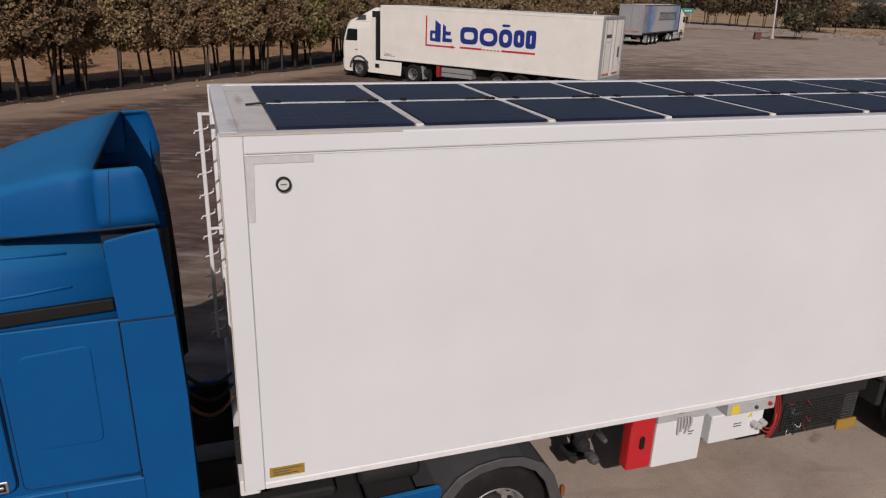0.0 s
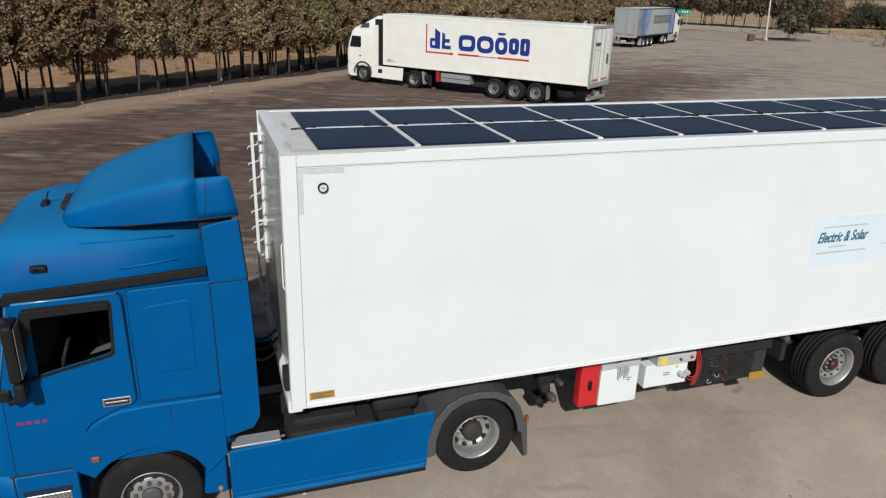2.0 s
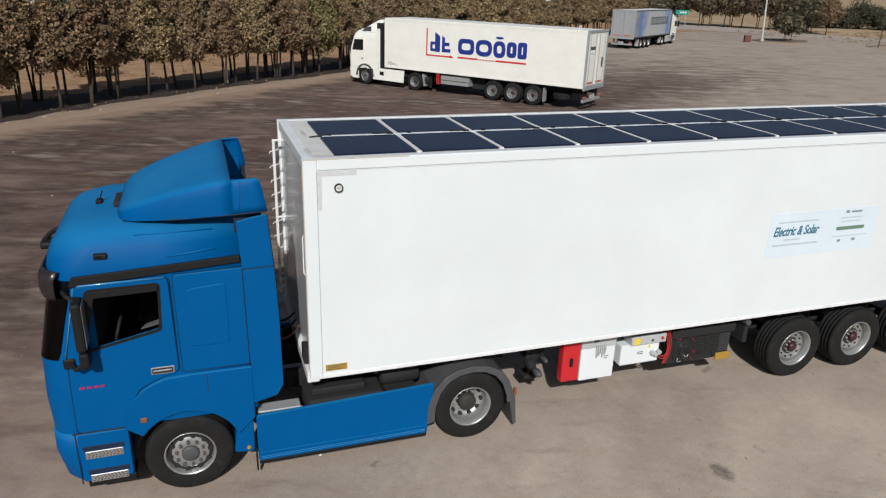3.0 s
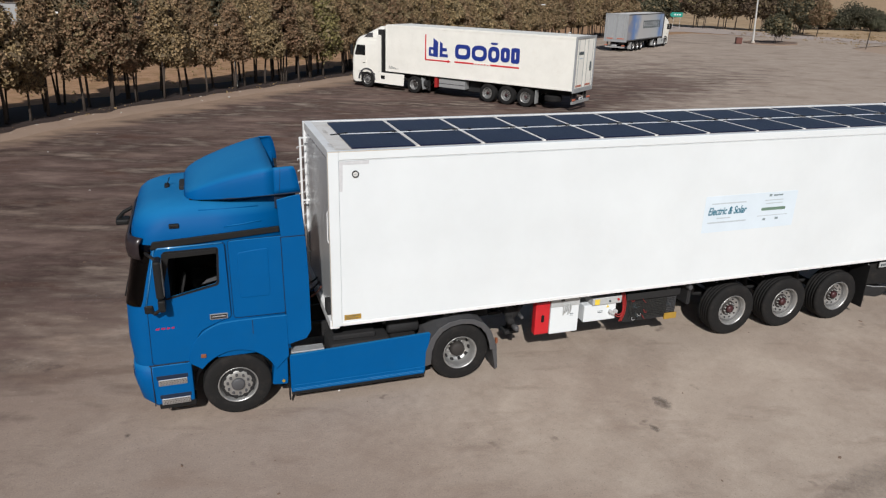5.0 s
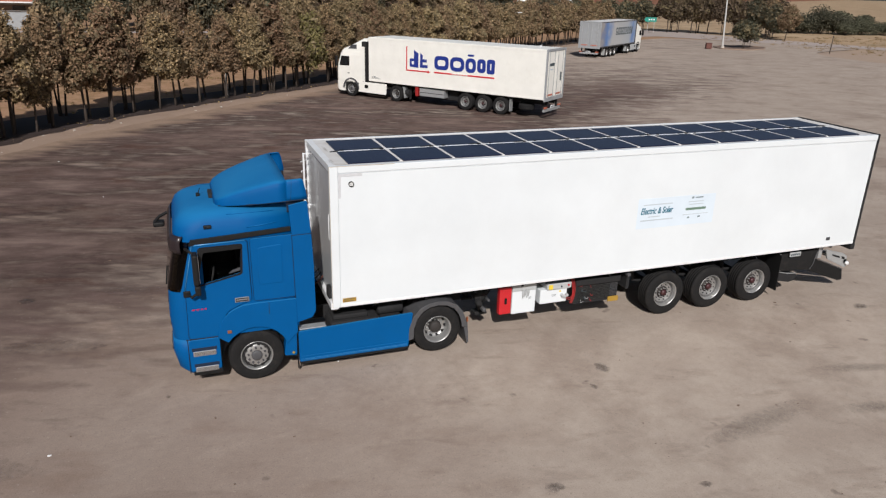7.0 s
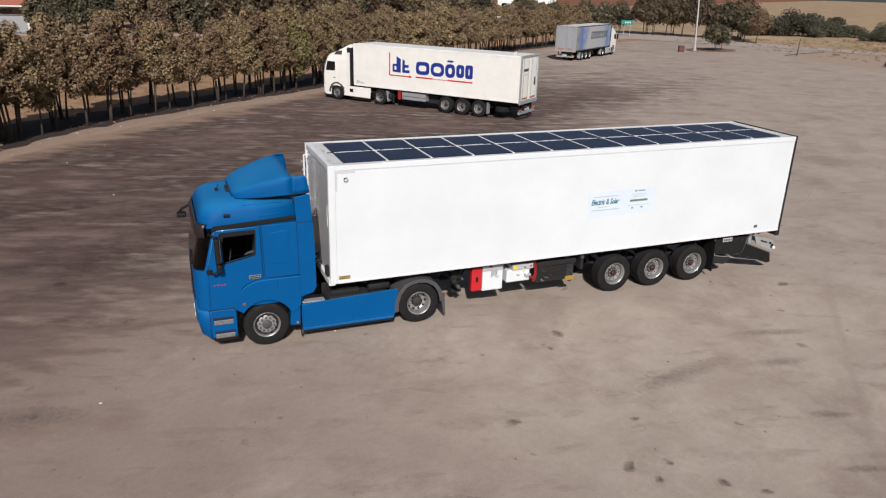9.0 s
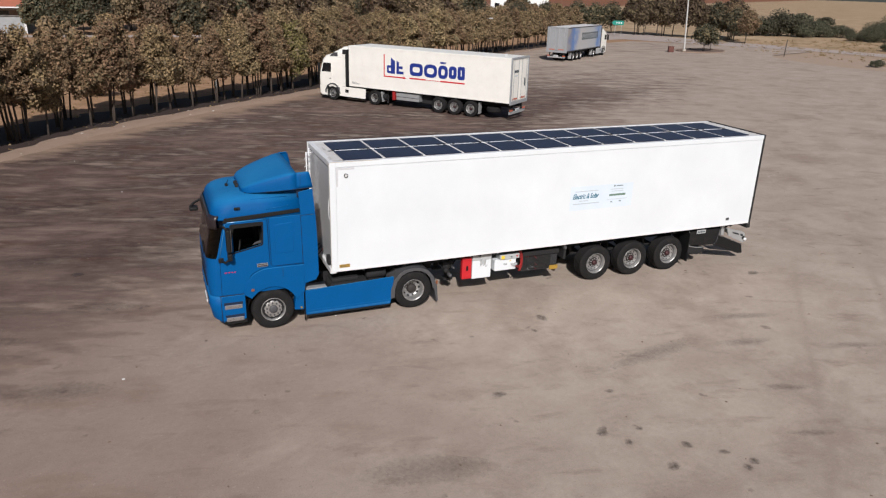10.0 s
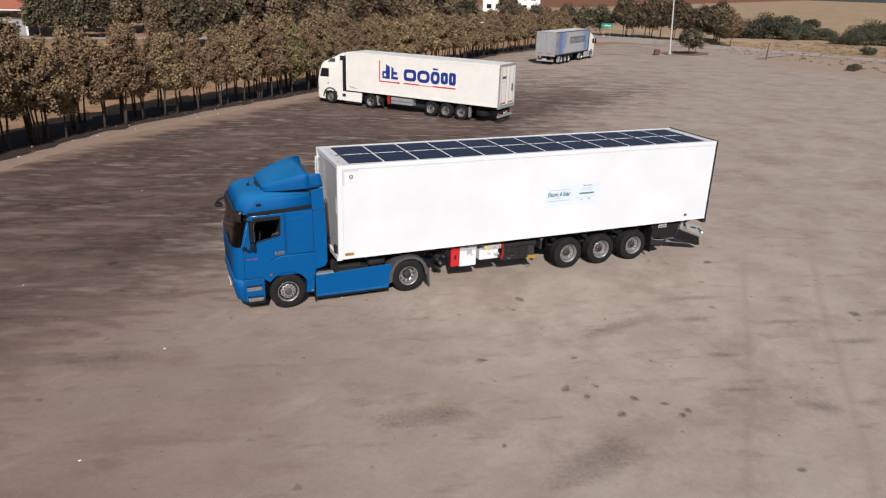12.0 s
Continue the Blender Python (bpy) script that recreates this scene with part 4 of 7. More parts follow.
for k in range(16):
    x, z = wr.uniform(5.45, 6.35), wr.uniform(0.68, 1.10)
    part("wire", tube(bezier((x, 0.128, z), (x + wr.uniform(-.1, .1), 0.10, z - 0.08), (x + wr.uniform(-.12, .12), 0.128, z - wr.uniform(-.1, .15)), 6), 0.0045, 5), wr.choice((M_CABLE, M_GREYBOX, M_CHASSIS, M_INK_DARK, M_GREEN)), ct)
part("plate", box(6.25, 6.52, 0.12, 0.15, 0.57, 0.69, 0.004), M_OCHRE, ct, "ochre reflector plate")
for o in set(bpy.data.objects) - hung:
    if o.parent == tr:
        o.location = (0.08, 0.13, -0.08)
part("bracket", box(6.70, 6.78, 0.15, 0.60, 0.80, 1.2, 0.01), M_CHASSIS, tr)
part("lamp", lathe([(0.2, 0.05), (0.12, 0.05), (0.10, 0.04), (0.098, 0)], 12, at=(6.72, 0, 1.16)), M_FENDER, tr)
for x in (7.83, 9.12, 10.45):
    put_wheel(W_TRAIL, tr, x, 0.35, 0.53, turn=x * 37 % 90)
    put_wheel(W_TRAIL, tr, x, WID - 0.29, 0.53, True)
    part("axle", tube([(x, 0.4, 0.53), (x, WID - 0.4, 0.53)], 0.075, 10), M_CHASSIS, tr)
    for y in (0.72, 1.70):
        part("spring_arm", tube([(x - 0.55, y + 0.05, 0.92), (x - 0.5, y + 0.05, 0.72), (x, y + 0.05, 0.60), (x + 0.4, y + 0.05, 0.62)], 0.05, 8), M_CHASSIS, tr)
        part("air_bag", lathe([(0.60, 0.10), (0.64, 0.13), (0.80, 0.13), (0.93, 0.11)], 16, axis="Z", at=(x + 0.38, y + 0.05, 0)), M_TYRE, tr, smooth=True)
for x in (11.12,):
    part("mud_flap", box(x, x + 0.025, 0.10, 0.55, 0.22, 1.15, 0.004), M_BLACK, tr)
# tool trough with a chock hung under it, light box, under-run bar
tt = part("tool_trough", plate(rounded([(11.12, 1.16), (12.40, 1.16), (12.33, 0.76), (12.20, 0.62), (11.30, 0.68), (11.15, 0.84)], 0.05, 3), 0.20, 0.95, w=0.02, seg=2), M_TYRE, tr, "dark plastic tool trough under the frame", smooth=True)
part("strap", tube([(11.17, 0.192, 1.16), (11.19, 0.190, 0.80), (11.24, 0.192, 0.70)], 0.012, 6), M_GALV, tt)
part("strap", tube([(12.36, 0.192, 1.10), (12.30, 0.190, 0.76), (12.22, 0.192, 0.64)], 0.010, 6), M_FENDER, tt)
ck = part("wheel_chock", plate(rounded([(11.17, 0.67), (11.50, 0.60), (11.80, 0.575), (11.86, 0.50), (11.80, 0.39), (11.60, 0.36), (11.20, 0.44)], 0.04, 3), 0.20, 0.48, w=0.02, seg=2), M_CHASSIS, tr, "black wheel chock hung under the trough", smooth=True)
part("hanger", tube([(11.20, 0.19, 0.68), (11.50, 0.19, 0.61), (11.78, 0.19, 0.585)], 0.010, 6), M_GALV, ck)
part("number_plate", box(11.40, 11.74, 0.12, 0.14, 1.08, 1.19, 0.003), M_GREYBOX, tr)
for k in range(5):
    part("plate_bar", box(11.43 + k * 0.06, 11.47 + k * 0.06, 0.114, 0.13, 1.11, 1.16, 0), M_INK_DARK, tr)
part("tail_bracket", box(12.50, 12.62, 0.26, 0.34, 0.88, 1.27, 0.01), M_GALV, tr, "galvanised tail bracket")
part("tail_bracket", box(12.50, 12.62, WID - 0.34, WID - 0.26, 0.88, 1.27, 0.01), M_GALV, tr)
bb = part("bumper_bar", plate(rounded([(12.62, 1.14), (12.90, 1.06), (13.22, 0.98), (13.38, 0.90), (13.45, 0.60), (13.36, 0.58), (12.72, 0.87)], 0.03, 3), 0.16, 0.20, w=0.008), M_GALV, tr, "bent galvanised end plate of the under-run bar")
part("slot", plate([(12.86, 0.99), (13.12, 0.91), (13.14, 0.86), (12.88, 0.94)], 0.150, 0.21), M_CHASSIS, bb)
part("slot", plate([(13.20, 0.90), (13.30, 0.87), (13.32, 0.80), (13.22, 0.83)], 0.150, 0.21), M_CHASSIS, bb)
part("bumper_bar", tube([(13.36, 0.16, 0.74), (13.36, WID - 0.16, 0.74)], 0.065, 10), M_GALV, tr)
part("tail_lamp", lathe([(0.05, 0.050), (-0.02, 0.050), (-0.03, 0.04), (-0.031, 0)], 16, at=(13.40, 0.13, 0.70)), M_WHITE_TRIM, tr, smooth=True)
part("rubber_flap", plate([(12.33, 0.92), (13.37, 0.50), (13.45, 0.21), (13.30, 0.20), (12.19, 0.60)], 0.205, 0.225, w=0.004), M_BLACK, tr)
part("flap_edge", tube([(12.36, 0.19, 0.925), (13.37, 0.19, 0.515)], 0.013, 6), M_FENDER, tr)


# ---- the blue tractor ----
tc = thing("tractor_unit", "bright blue high-roof road tractor coupled to the white trailer", "truck")
Y0, Y1, XR = 0.03, 2.47, -0.665
LV = [(1.02, -2.90, 0.0, 0.24), (1.45, -2.93, 0.0, 0.26), (1.96, -2.91, 0.0, 0.28), (2.05, -2.89, 0.005, 0.30), (2.44, -2.81, 0.012, 0.32), (2.76, -2.74, 0.02, 0.34),
      (2.86, -2.73, 0.02, 0.35), (2.96, -2.74, 0.02, 0.36), (3.07, -2.72, 0.04, 0.40), (3.18, -2.67, 0.08, 0.42), (3.265, -2.58, 0.15, 0.42), (3.325, -2.45, 0.26, 0.40), (3.365, -2.20, 0.46, 0.36)]


def cab_levels(grow=0.0, zs=None, xr=XR):
    return [(z, footprint(xf - grow, xr, Y0 + i - grow, Y1 - i + grow, rf, (-1.62, -2.30))) for z, xf, i, rf in LV if zs is None or zs[0] <= z <= zs[1]]


NP = len(cab_levels()[0][1])


def cab_open(i, j):
    side = j == 1 or j == NP - 3
    front = 4 <= j <= NP - 6
    return (side and 3 <= i <= 4) or (front and 2 <= i <= 4)


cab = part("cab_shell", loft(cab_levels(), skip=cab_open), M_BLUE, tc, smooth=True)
part("cab_lining", loft(cab_levels(-0.05, (1.02, 2.96), XR - 0.05), skip=cab_open), M_INTERIOR, tc, "dark cab lining")
part("cab_floor", box(-2.75, -0.72, 0.12, 2.38, 1.15, 1.3, 0.02), M_INTERIOR, tc)
part("windscreen", loft(cab_levels(0.008, (1.96, 2.86)), False, False, span=(4, NP - 4)), M_GLASS, tc, "dark raked windscreen", smooth=True)
part("dashboard", box(-2.78, -2.30, 0.2, 2.3, 1.55, 1.92, 0.06, 2), M_INTERIOR, tc)
for y in (0.30, 1.60):
    s = part("seat", box(-2.05, -1.55, y, y + 0.56, 1.5, 1.66, 0.05, 2), M_INTERIOR, tc)
    part("backrest", box(-1.62, -1.45, y + 0.02, y + 0.54, 1.62, 2.45, 0.06, 2), M_INTERIOR, s)
    part("headrest", box(-1.60, -1.47, y + 0.14, y + 0.42, 2.45, 2.66, 0.05, 2), M_INTERIOR, s)
part("steering_wheel", tube([(-2.16 + 0.2 * 0.3 * math.sin(a), 0.58 + 0.22 * math.cos(a), 1.98 + 0.2 * math.sin(a)) for a in (i * math.pi / 10 for i in range(21))], 0.018, 6), M_INTERIOR, tc)
part("papers", plate([(-1.86, 2.19), (-1.66, 2.235), (-1.66, 2.285), (-1.80, 2.245)], 0.10, 0.13), M_FENDER, tc, "grey folded paper behind the window")
# the shade over the windscreen
part("sun_visor", thicken(loft([(z, footprint(xf, XR, Y0 - 0.005, Y1 + 0.005, 0.36, (-1.62, -2.30))) for z, xf in ((2.655, -2.80), (2.74, -2.815), (2.86, -2.81), (2.965, -2.755))], False, False, span=(5, NP - 5)), 0.02), M_VISOR, tc, "dark sun visor over the windscreen", smooth=True)
part("roof_strip", plate([(-2.50, 2.80), (-0.745, 2.925), (-0.745, 3.005), (-2.46, 2.905)], 0.015, 0.09, w=0.006), M_BLACK, tc, "black gutter strip above the door")
part("roof_strip", plate([(-2.50, 2.80), (-0.745, 2.925), (-0.745, 3.005), (-2.46, 2.905)], Y1 - 0.06, Y1 + 0.015, w=0.006), M_BLACK, tc)
window = rounded([(-2.40, 2.05), (-1.66, 2.22), (-1.63, 2.745), (-2.32, 2.735)], 0.05, 3)
for y0, y1, yg in ((0.005, 0.045, 0.022), (Y1 - 0.015, Y1 + 0.025, Y1 + 0.005)):
    door = part("door", plate(rounded([(-2.64, 1.03), (-2.10, 1.03), (-2.10, 1.22), (-1.93, 1.50), (-1.66, 1.62), (-1.50, 1.66), (-1.52, 2.825), (-2.44, 2.80), (-2.62, 2.02)], 0.06, 3), y0, y1, [window], 0.006), M_BLUE, tc)
    if y0 > 1:
        part("side_window", plate(window, yg, yg + 0.005), M_GLASS, door, "dark side window glass")
    part("window_seal", plate(rounded([(-2.43, 2.02), (-1.63, 2.195), (-1.60, 2.775), (-2.35, 2.765)], 0.05, 3), yg - 0.02, yg + 0.004, [window]), M_BLACK, door)
    yd = y0 - 0.022 if y0 < 1 else y1 + 0.012
    part("wind_deflector", plate([(-2.36, 2.74), (-1.63, 2.75), (-1.63, 2.685), (-2.27, 2.665), (-2.36, 2.30), (-2.40, 2.30)], yd, yd + 0.010, w=0.003), M_BLACK, door, "smoked wind deflector over the side window")
    ye = y0 - 0.002 if y0 < 1 else y1 + 0.002
    part("door_edge", tube([(-2.63, ye, 1.98), (-2.455, ye, 2.795), (-2.40, ye, 2.815), (-1.55, ye, 2.832)], 0.011, 8), M_EDGE_HIGHLIGHT, door, "glossy blue folded door edge, its highlight painted in", smooth=True)
    ys = y0 - 0.008 if y0 < 1 else y1
    hd = part("door_handle", box(-1.80, -1.55, ys, ys + 0.012, 1.655, 1.745, 0.004), M_CHROME, door, "bright metal door handle")
    part("recess", box(-1.785, -1.565, ys - 0.002, ys + 0.014, 1.669, 1.731, 0.0), M_CHASSIS, hd)
    part("grip", box(-1.775, -1.575, ys - 0.010 if y0 < 1 else ys + 0.010, ys + 0.002 if y0 < 1 else ys + 0.022, 1.692, 1.712, 0.004), M_CHROME, hd)
    sp = part("side_panel", plate(rounded([(-1.46, 1.64), (-0.70, 1.64), (-0.70, 2.86), (-1.47, 2.84)], 0.05, 3), y0 + 0.004, y1, w=0.006), M_BLUE, tc)
    part("pressing", plate(rounded([(-1.36, 1.95), (-0.92, 1.95), (-0.92, 2.70), (-1.36, 2.66)], 0.06, 3), y0 - (0.004 if y0 < 1 else -0.004), y1 + (0 if y0 < 1 else 0.004), w=0.012, seg=2), M_BLUE, sp)
    front = [tuple(p.xz) for p in bezier((-2.15, 0, 1.0), (-2.12, 0, 1.46), (-1.66, 0, 1.585), 8)]
    rise = [(-1.48 + 0.605 * math.cos(a), 0.51 + 0.605 * math.sin(a)) for a in (math.pi * (0.80 - 0.70 * k / 12) for k in range(13))]
    fl = part("wheel_arch", plate(front[::-1] + rise + [(-0.70, 0.90), (-0.70, 1.60), (-1.40, 1.60)], y0 - 0.012 if y0 < 1 else y0 + 0.004, y1 + (0 if y0 < 1 else 0.012), w=0.008), M_BLUE, tc, "blue wheel arch panel")
    part("arch_seam", box(-1.212, -1.204, y0 - 0.0135 if y0 < 1 else y1 + 0.008, y0 + 0.01 if y0 < 1 else y1 + 0.0135, 1.36, 1.585, 0), M_CHASSIS, fl)
    part("indicator", box(-1.975, -1.90, y0 - 0.03 if y0 < 1 else y1 + 0.0, y0 if y0 < 1 else y1 + 0.03, 1.06, 1.12, 0.008), M_AMBER, fl, "dull amber side lamp")
for x0, x1 in ((-2.55, -2.485), (-2.475, -2.41), (-2.40, -2.345), (-2.335, -2.285)):
    part("model_bar", plate([(x0, 1.586), (x1 - 0.012, 1.586), (x1 - 0.006, 1.614), (x0 + 0.006, 1.614)], 0.002, 0.008), M_PINK, tc, "crimson bar of model lettering")
# dark gaps between the panels
def gap_line(outline, y, parent, grow=1.012, closed=True, r=0.003):
    cx, cz = sum(p[0] for p in outline) / len(outline), sum(p[1] for p in outline) / len(outline)
    pts = [(cx + (x - cx) * grow, y, cz + (z - cz) * grow) for x, z in outline]
    part("panel_gap", tube(pts + pts[:1] if closed else pts, r, 5), M_GAP, parent, "dark gap between panels")


for y in (0.022, Y1 - 0.002):
    gap_line(rounded([(-2.64, 1.03), (-2.10, 1.03), (-2.10, 1.22), (-1.93, 1.50), (-1.66, 1.62), (-1.50, 1.66), (-1.52, 2.825), (-2.44, 2.80), (-2.62, 2.02)], 0.06, 3), y, tc)
    gap_line(rounded([(-1.46, 1.64), (-0.70, 1.64), (-0.70, 2.86), (-1.47, 2.84)], 0.05, 3), y, tc)
    gap_line([(-0.712, 1.12), (-0.732, 2.85)], y - 0.019 if y < 1 else y + 0.019, tc, 1.0, False, 0.005)
    gap_line([(-2.70, 1.016), (-2.12, 1.016)], y - 0.004 if y < 1 else y + 0.004, tc, 1.0, False, 0.010)
    gap_line([(-2.675, 0.34), (-2.675, 1.01)], y - 0.004 if y < 1 else y + 0.004, tc, 1.0, False, 0.008)
    gap_line([(-0.73, 2.84), (-0.375 if y < 1 else -0.47, 2.845)], y - 0.016 if y < 1 else y + 0.016, tc, 1.0, False, 0.006)
# fairing behind the cab, in two heights
for y0, y1, back in ((0.0, 0.05, 0.0), (Y1 - 0.02, Y1 + 0.03, -0.085)):
    part("side_fairing", plate(rounded([(-0.70, 1.10), (-0.42 + back, 1.17), (-0.345 + back, 1.30), (-0.352 + back, 2.20), (-0.378 + back, 2.838), (-0.725, 2.832)], 0.015, 3), y0, y1, w=0.012, seg=2), M_BLUE, tc)
    part("side_fairing", plate(rounded([(-0.728, 2.846), (-0.380 + back, 2.852), (-0.428 + back, 3.462), (-0.60, 3.435), (-0.762, 3.398)], 0.02, 3), y0 + 0.004, y1, w=0.012, seg=2), M_BLUE, tc)
    ya, yb = (0.05, 0.075) if y0 < 1 else (Y1 - 0.045, Y1 - 0.02)
    # black strip stands for the fairing's inner return, its shade painted in
    part("fairing_edge", plate([(-0.42 + back, 1.25), (-0.335 + back, 1.30), (-0.342 + back, 2.20), (-0.368 + back, 2.838), (-0.418 + back, 3.44), (-0.46 + back, 3.44), (-0.41 + back, 2.838), (-0.39 + back, 2.20)], ya, yb), M_CHASSIS, tc, "black strip painted as the fairing's shaded inner return")
part("cab_back", box(-0.70, -0.66, 0.06, Y1 - 0.04, 1.1, 3.3, 0.02), M_BLACK, tc)
rl = part("roof_lamp", box(-2.225, -2.09, 0.045, 0.12, 3.075, 3.135, 0.016, 2), M_BLACK, tc, "small black roof marker lamp")
part("lens", box(-2.19, -2.15, 0.040, 0.06, 3.09, 3.12, 0.006), M_LENS, rl)
hn = part("horn", box(-2.28, -2.21, 1.18, 1.32, 3.345, 3.40, 0.012), M_BLACK, tc, "small black aerial base on the roof")
part("aerial", tube([(-2.24, 1.25, 3.39), (-2.20, 1.25, 3.50)], 0.008, 6), M_BLACK, hn)


for s in (1, -1):
    for pts in (((-1.82, 0.192, 3.27), (-1.40, 0.196, 3.275), (-1.01, 0.200, 3.28)), ((-1.50, 0.064, 3.045), (-1.25, 0.069, 3.065), (-0.985, 0.078, 3.095))):
        part("swage", tube([(x, 1.25 - s * (1.25 - y), z) for x, y, z in pts], 0.010, 8), M_BLUE, tc, smooth=True)


# the roof deflector: x, lower edge, top and half width of each section
HOOD = [(-2.00, 3.375, 3.425, 0.60, 0.0), (-1.975, 3.37, 3.455, 0.72, 0.0), (-1.92, 3.37, 3.505, 0.82, 0.0), (-1.80, 3.375, 3.575, 0.89, 0.05), (-1.62, 3.39, 3.655, 0.965, 0.12), (-1.40, 3.41, 3.73, 1.04, 0.25),
        (-1.15, 3.435, 3.80, 1.11, 0.45), (-0.95, 3.455, 3.845, 1.155, 0.65), (-0.78, 3.468, 3.87, 1.185, 0.8)]
ROUND = ((1.0, 0.0), (1.0, 0.18), (0.995, 0.40), (0.985, 0.60), (0.965, 0.74), (0.925, 0.84), (0.86, 0.885), (0.76, 0.92), (0.62, 0.95), (0.42, 0.98), (0.2, 0.995), (0.0, 1.0))
FOLDED = ((1.0, 0.0), (1.0, 0.20), (0.999, 0.42), (0.997, 0.62), (0.992, 0.78), (0.98, 0.89), (0.955, 0.945), (0.90, 0.965), (0.78, 0.975), (0.55, 0.985), (0.25, 0.997), (0.0, 1.0))


def hood_section(sharp):
    """Half of the deflector's cross section, from a round shoulder to a folded one."""
    return [(a[0] + (c[0] - a[0]) * sharp, a[1] + (c[1] - a[1]) * sharp) for a, c in zip(ROUND, FOLDED)]


def spoiler():
    """A hollow hood with steep sides and a broad flat top that rises to the back and is open behind."""
    b = bmesh.new()
    n = 2 * len(ROUND) - 2
    skins = []
    for inner in (0.0, 0.03):
        rows = []
        for x, zb, zt, wb, sharp in HOOD:
            half = hood_section(sharp)
            rows.append([b.verts.new((x + inner * (x < -1.9), 1.25 + w * (wb - inner), zb + (zt - inner - zb) * z)) for w, z in [(-w, z) for w, z in half] + half[-2::-1]])
        skins.append(rows)
        for p, q in zip(rows, rows[1:]):
            for k in range(n):
                b.faces.new((p[k], p[k + 1], q[k + 1], q[k]))
    for k in range(n):
        b.faces.new((skins[0][0][k], skins[0][0][k + 1], skins[1][0][k + 1], skins[1][0][k]))
        b.faces.new((skins[0][-1][k], skins[0][-1][k + 1], skins[1][-1][k + 1], skins[1][-1][k]))
    b.faces.new(skins[0][0])
    return b


def hood_ear(s):
    """The wing that carries the hood's side on to the rear, with a free top edge."""
    b = bmesh.new()
    x, zb, zt, wb, sharp = HOOD[-1]
    first = [(x, w * wb, zb + (zt - zb) * z) for w, z in hood_section(sharp)[:7]]
    back, low = (0.0, 0.0) if s > 0 else (-0.075, -0.03)
    if s < 0:
        first.insert(0, (x, wb, zb - 0.16))
    last = [(-0.413, 1.217, 3.492), (-0.428, 1.216, 3.58), (-0.444, 1.213, 3.67), (-0.459, 1.209, 3.75 + low / 2), (-0.474, 1.203, 3.815 + low), (-0.492, 1.193, 3.855 + low), (-0.515, 1.170, 3.868 + low)]
    if s < 0:
        last.insert(0, (-0.425, 1.217, 3.36))
    rows = []
    for t in (0.0, 0.12, 0.35, 0.65, 1.0):
        rows.append([b.verts.new((p[0] + (q[0] + back - p[0]) * t, 1.25 - s * (p[1] + (q[1] - p[1]) * t), p[2] + (q[2] - p[2]) * t)) for p, q in zip(first, last)])
    for p, q in zip(rows, rows[1:]):
        for k in range(len(p) - 1):
            b.faces.new((p[k], p[k + 1], q[k + 1], q[k]))
    return thicken(b, -0.022)


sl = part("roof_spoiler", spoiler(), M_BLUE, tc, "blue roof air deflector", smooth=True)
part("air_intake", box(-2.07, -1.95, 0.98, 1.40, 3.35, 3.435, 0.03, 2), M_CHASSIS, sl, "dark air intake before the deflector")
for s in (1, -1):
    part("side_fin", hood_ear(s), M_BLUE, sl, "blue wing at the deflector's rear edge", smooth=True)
    part("panel_gap", tube([(-0.715, 1.25 - s * 1.192, 3.475), (-0.70, 1.25 - s * 1.192, 3.60), (-0.69, 1.25 - s * 1.188, 3.72), (-0.685, 1.25 - s * 1.178, 3.80), (-0.68, 1.25 - s * 1.160, 3.842)], 0.003, 5), M_GAP, sl)
    # dark line along the lip, painting the shadow gap below it
    part("lip_seal", tube([(-1.93, 1.25 - s * 0.81, 3.372), (-1.40, 1.25 - s * 1.037, 3.408), (-0.78, 1.25 - s * 1.183, 3.466), (-0.44 - 0.04 * (1 - s), 1.25 - s * 1.214, 3.492)], 0.010, 6), M_GAP, sl, "dark line painted as the shadow gap under the deflector")
    ya, yb = sorted((1.25 - s * 1.13, 1.25 - s * 1.12)) if s > 0 else (2.404, 2.416)
    web = [(-0.78, 3.25), (-0.50, 3.25), (-0.47, 3.50), (-0.78, 3.50)] if s > 0 else [(-1.20, 3.30), (-0.56, 3.02), (-0.57, 3.56), (-1.20, 3.53)]
    # added filler; the near one is dark to paint the gap's shade
    part("inner_web", plate(web, ya, yb), M_GAP if s > 0 else M_BLUE, sl, "added filler web inside the wing")
# dark floor and back sheet, added to paint the hollow deflector's inner shade
part("inner_floor", box(-1.32, -0.72, 0.40, 2.10, 3.37, 3.42, 0.004), M_CHASSIS, sl, "dark floor added for the shade inside the deflector")
b = bmesh.new()
back = [(-1.10, 3.46), (1.10, 3.46), (1.09, 3.64), (1.03, 3.735), (0.85, 3.77), (0.45, 3.79), (0.0, 3.80), (-0.45, 3.79), (-0.85, 3.77), (-1.03, 3.735), (-1.09, 3.64)]
b.faces.new([b.verts.new((-0.98, 1.25 + w, z)) for w, z in back])
part("inner_wall", thicken(b, 0.02), M_CHASSIS, sl, "dark sheet added for the shade inside the deflector")

# front: grille, lamps, bumper, steps
for k in range(4):
    z = 1.16 + k * 0.15
    part("grille_slat", box(-2.936, -2.88, 0.45, 2.05, z, z + 0.035, 0.01), M_BLACK, tc)
bl = [(0.30, footprint(-2.72, -2.16, 0.05, 2.45, 0.22, (-2.30, -2.40))), (0.42, footprint(-2.86, -2.16, 0.03, 2.47, 0.26, (-2.30, -2.40))), (0.75, footprint(-2.93, -2.16, 0.02, 2.48, 0.26, (-2.30, -2.40))),
      (1.01, footprint(-2.92, -2.16, 0.02, 2.48, 0.26, (-2.30, -2.40)))]
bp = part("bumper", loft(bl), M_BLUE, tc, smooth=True)
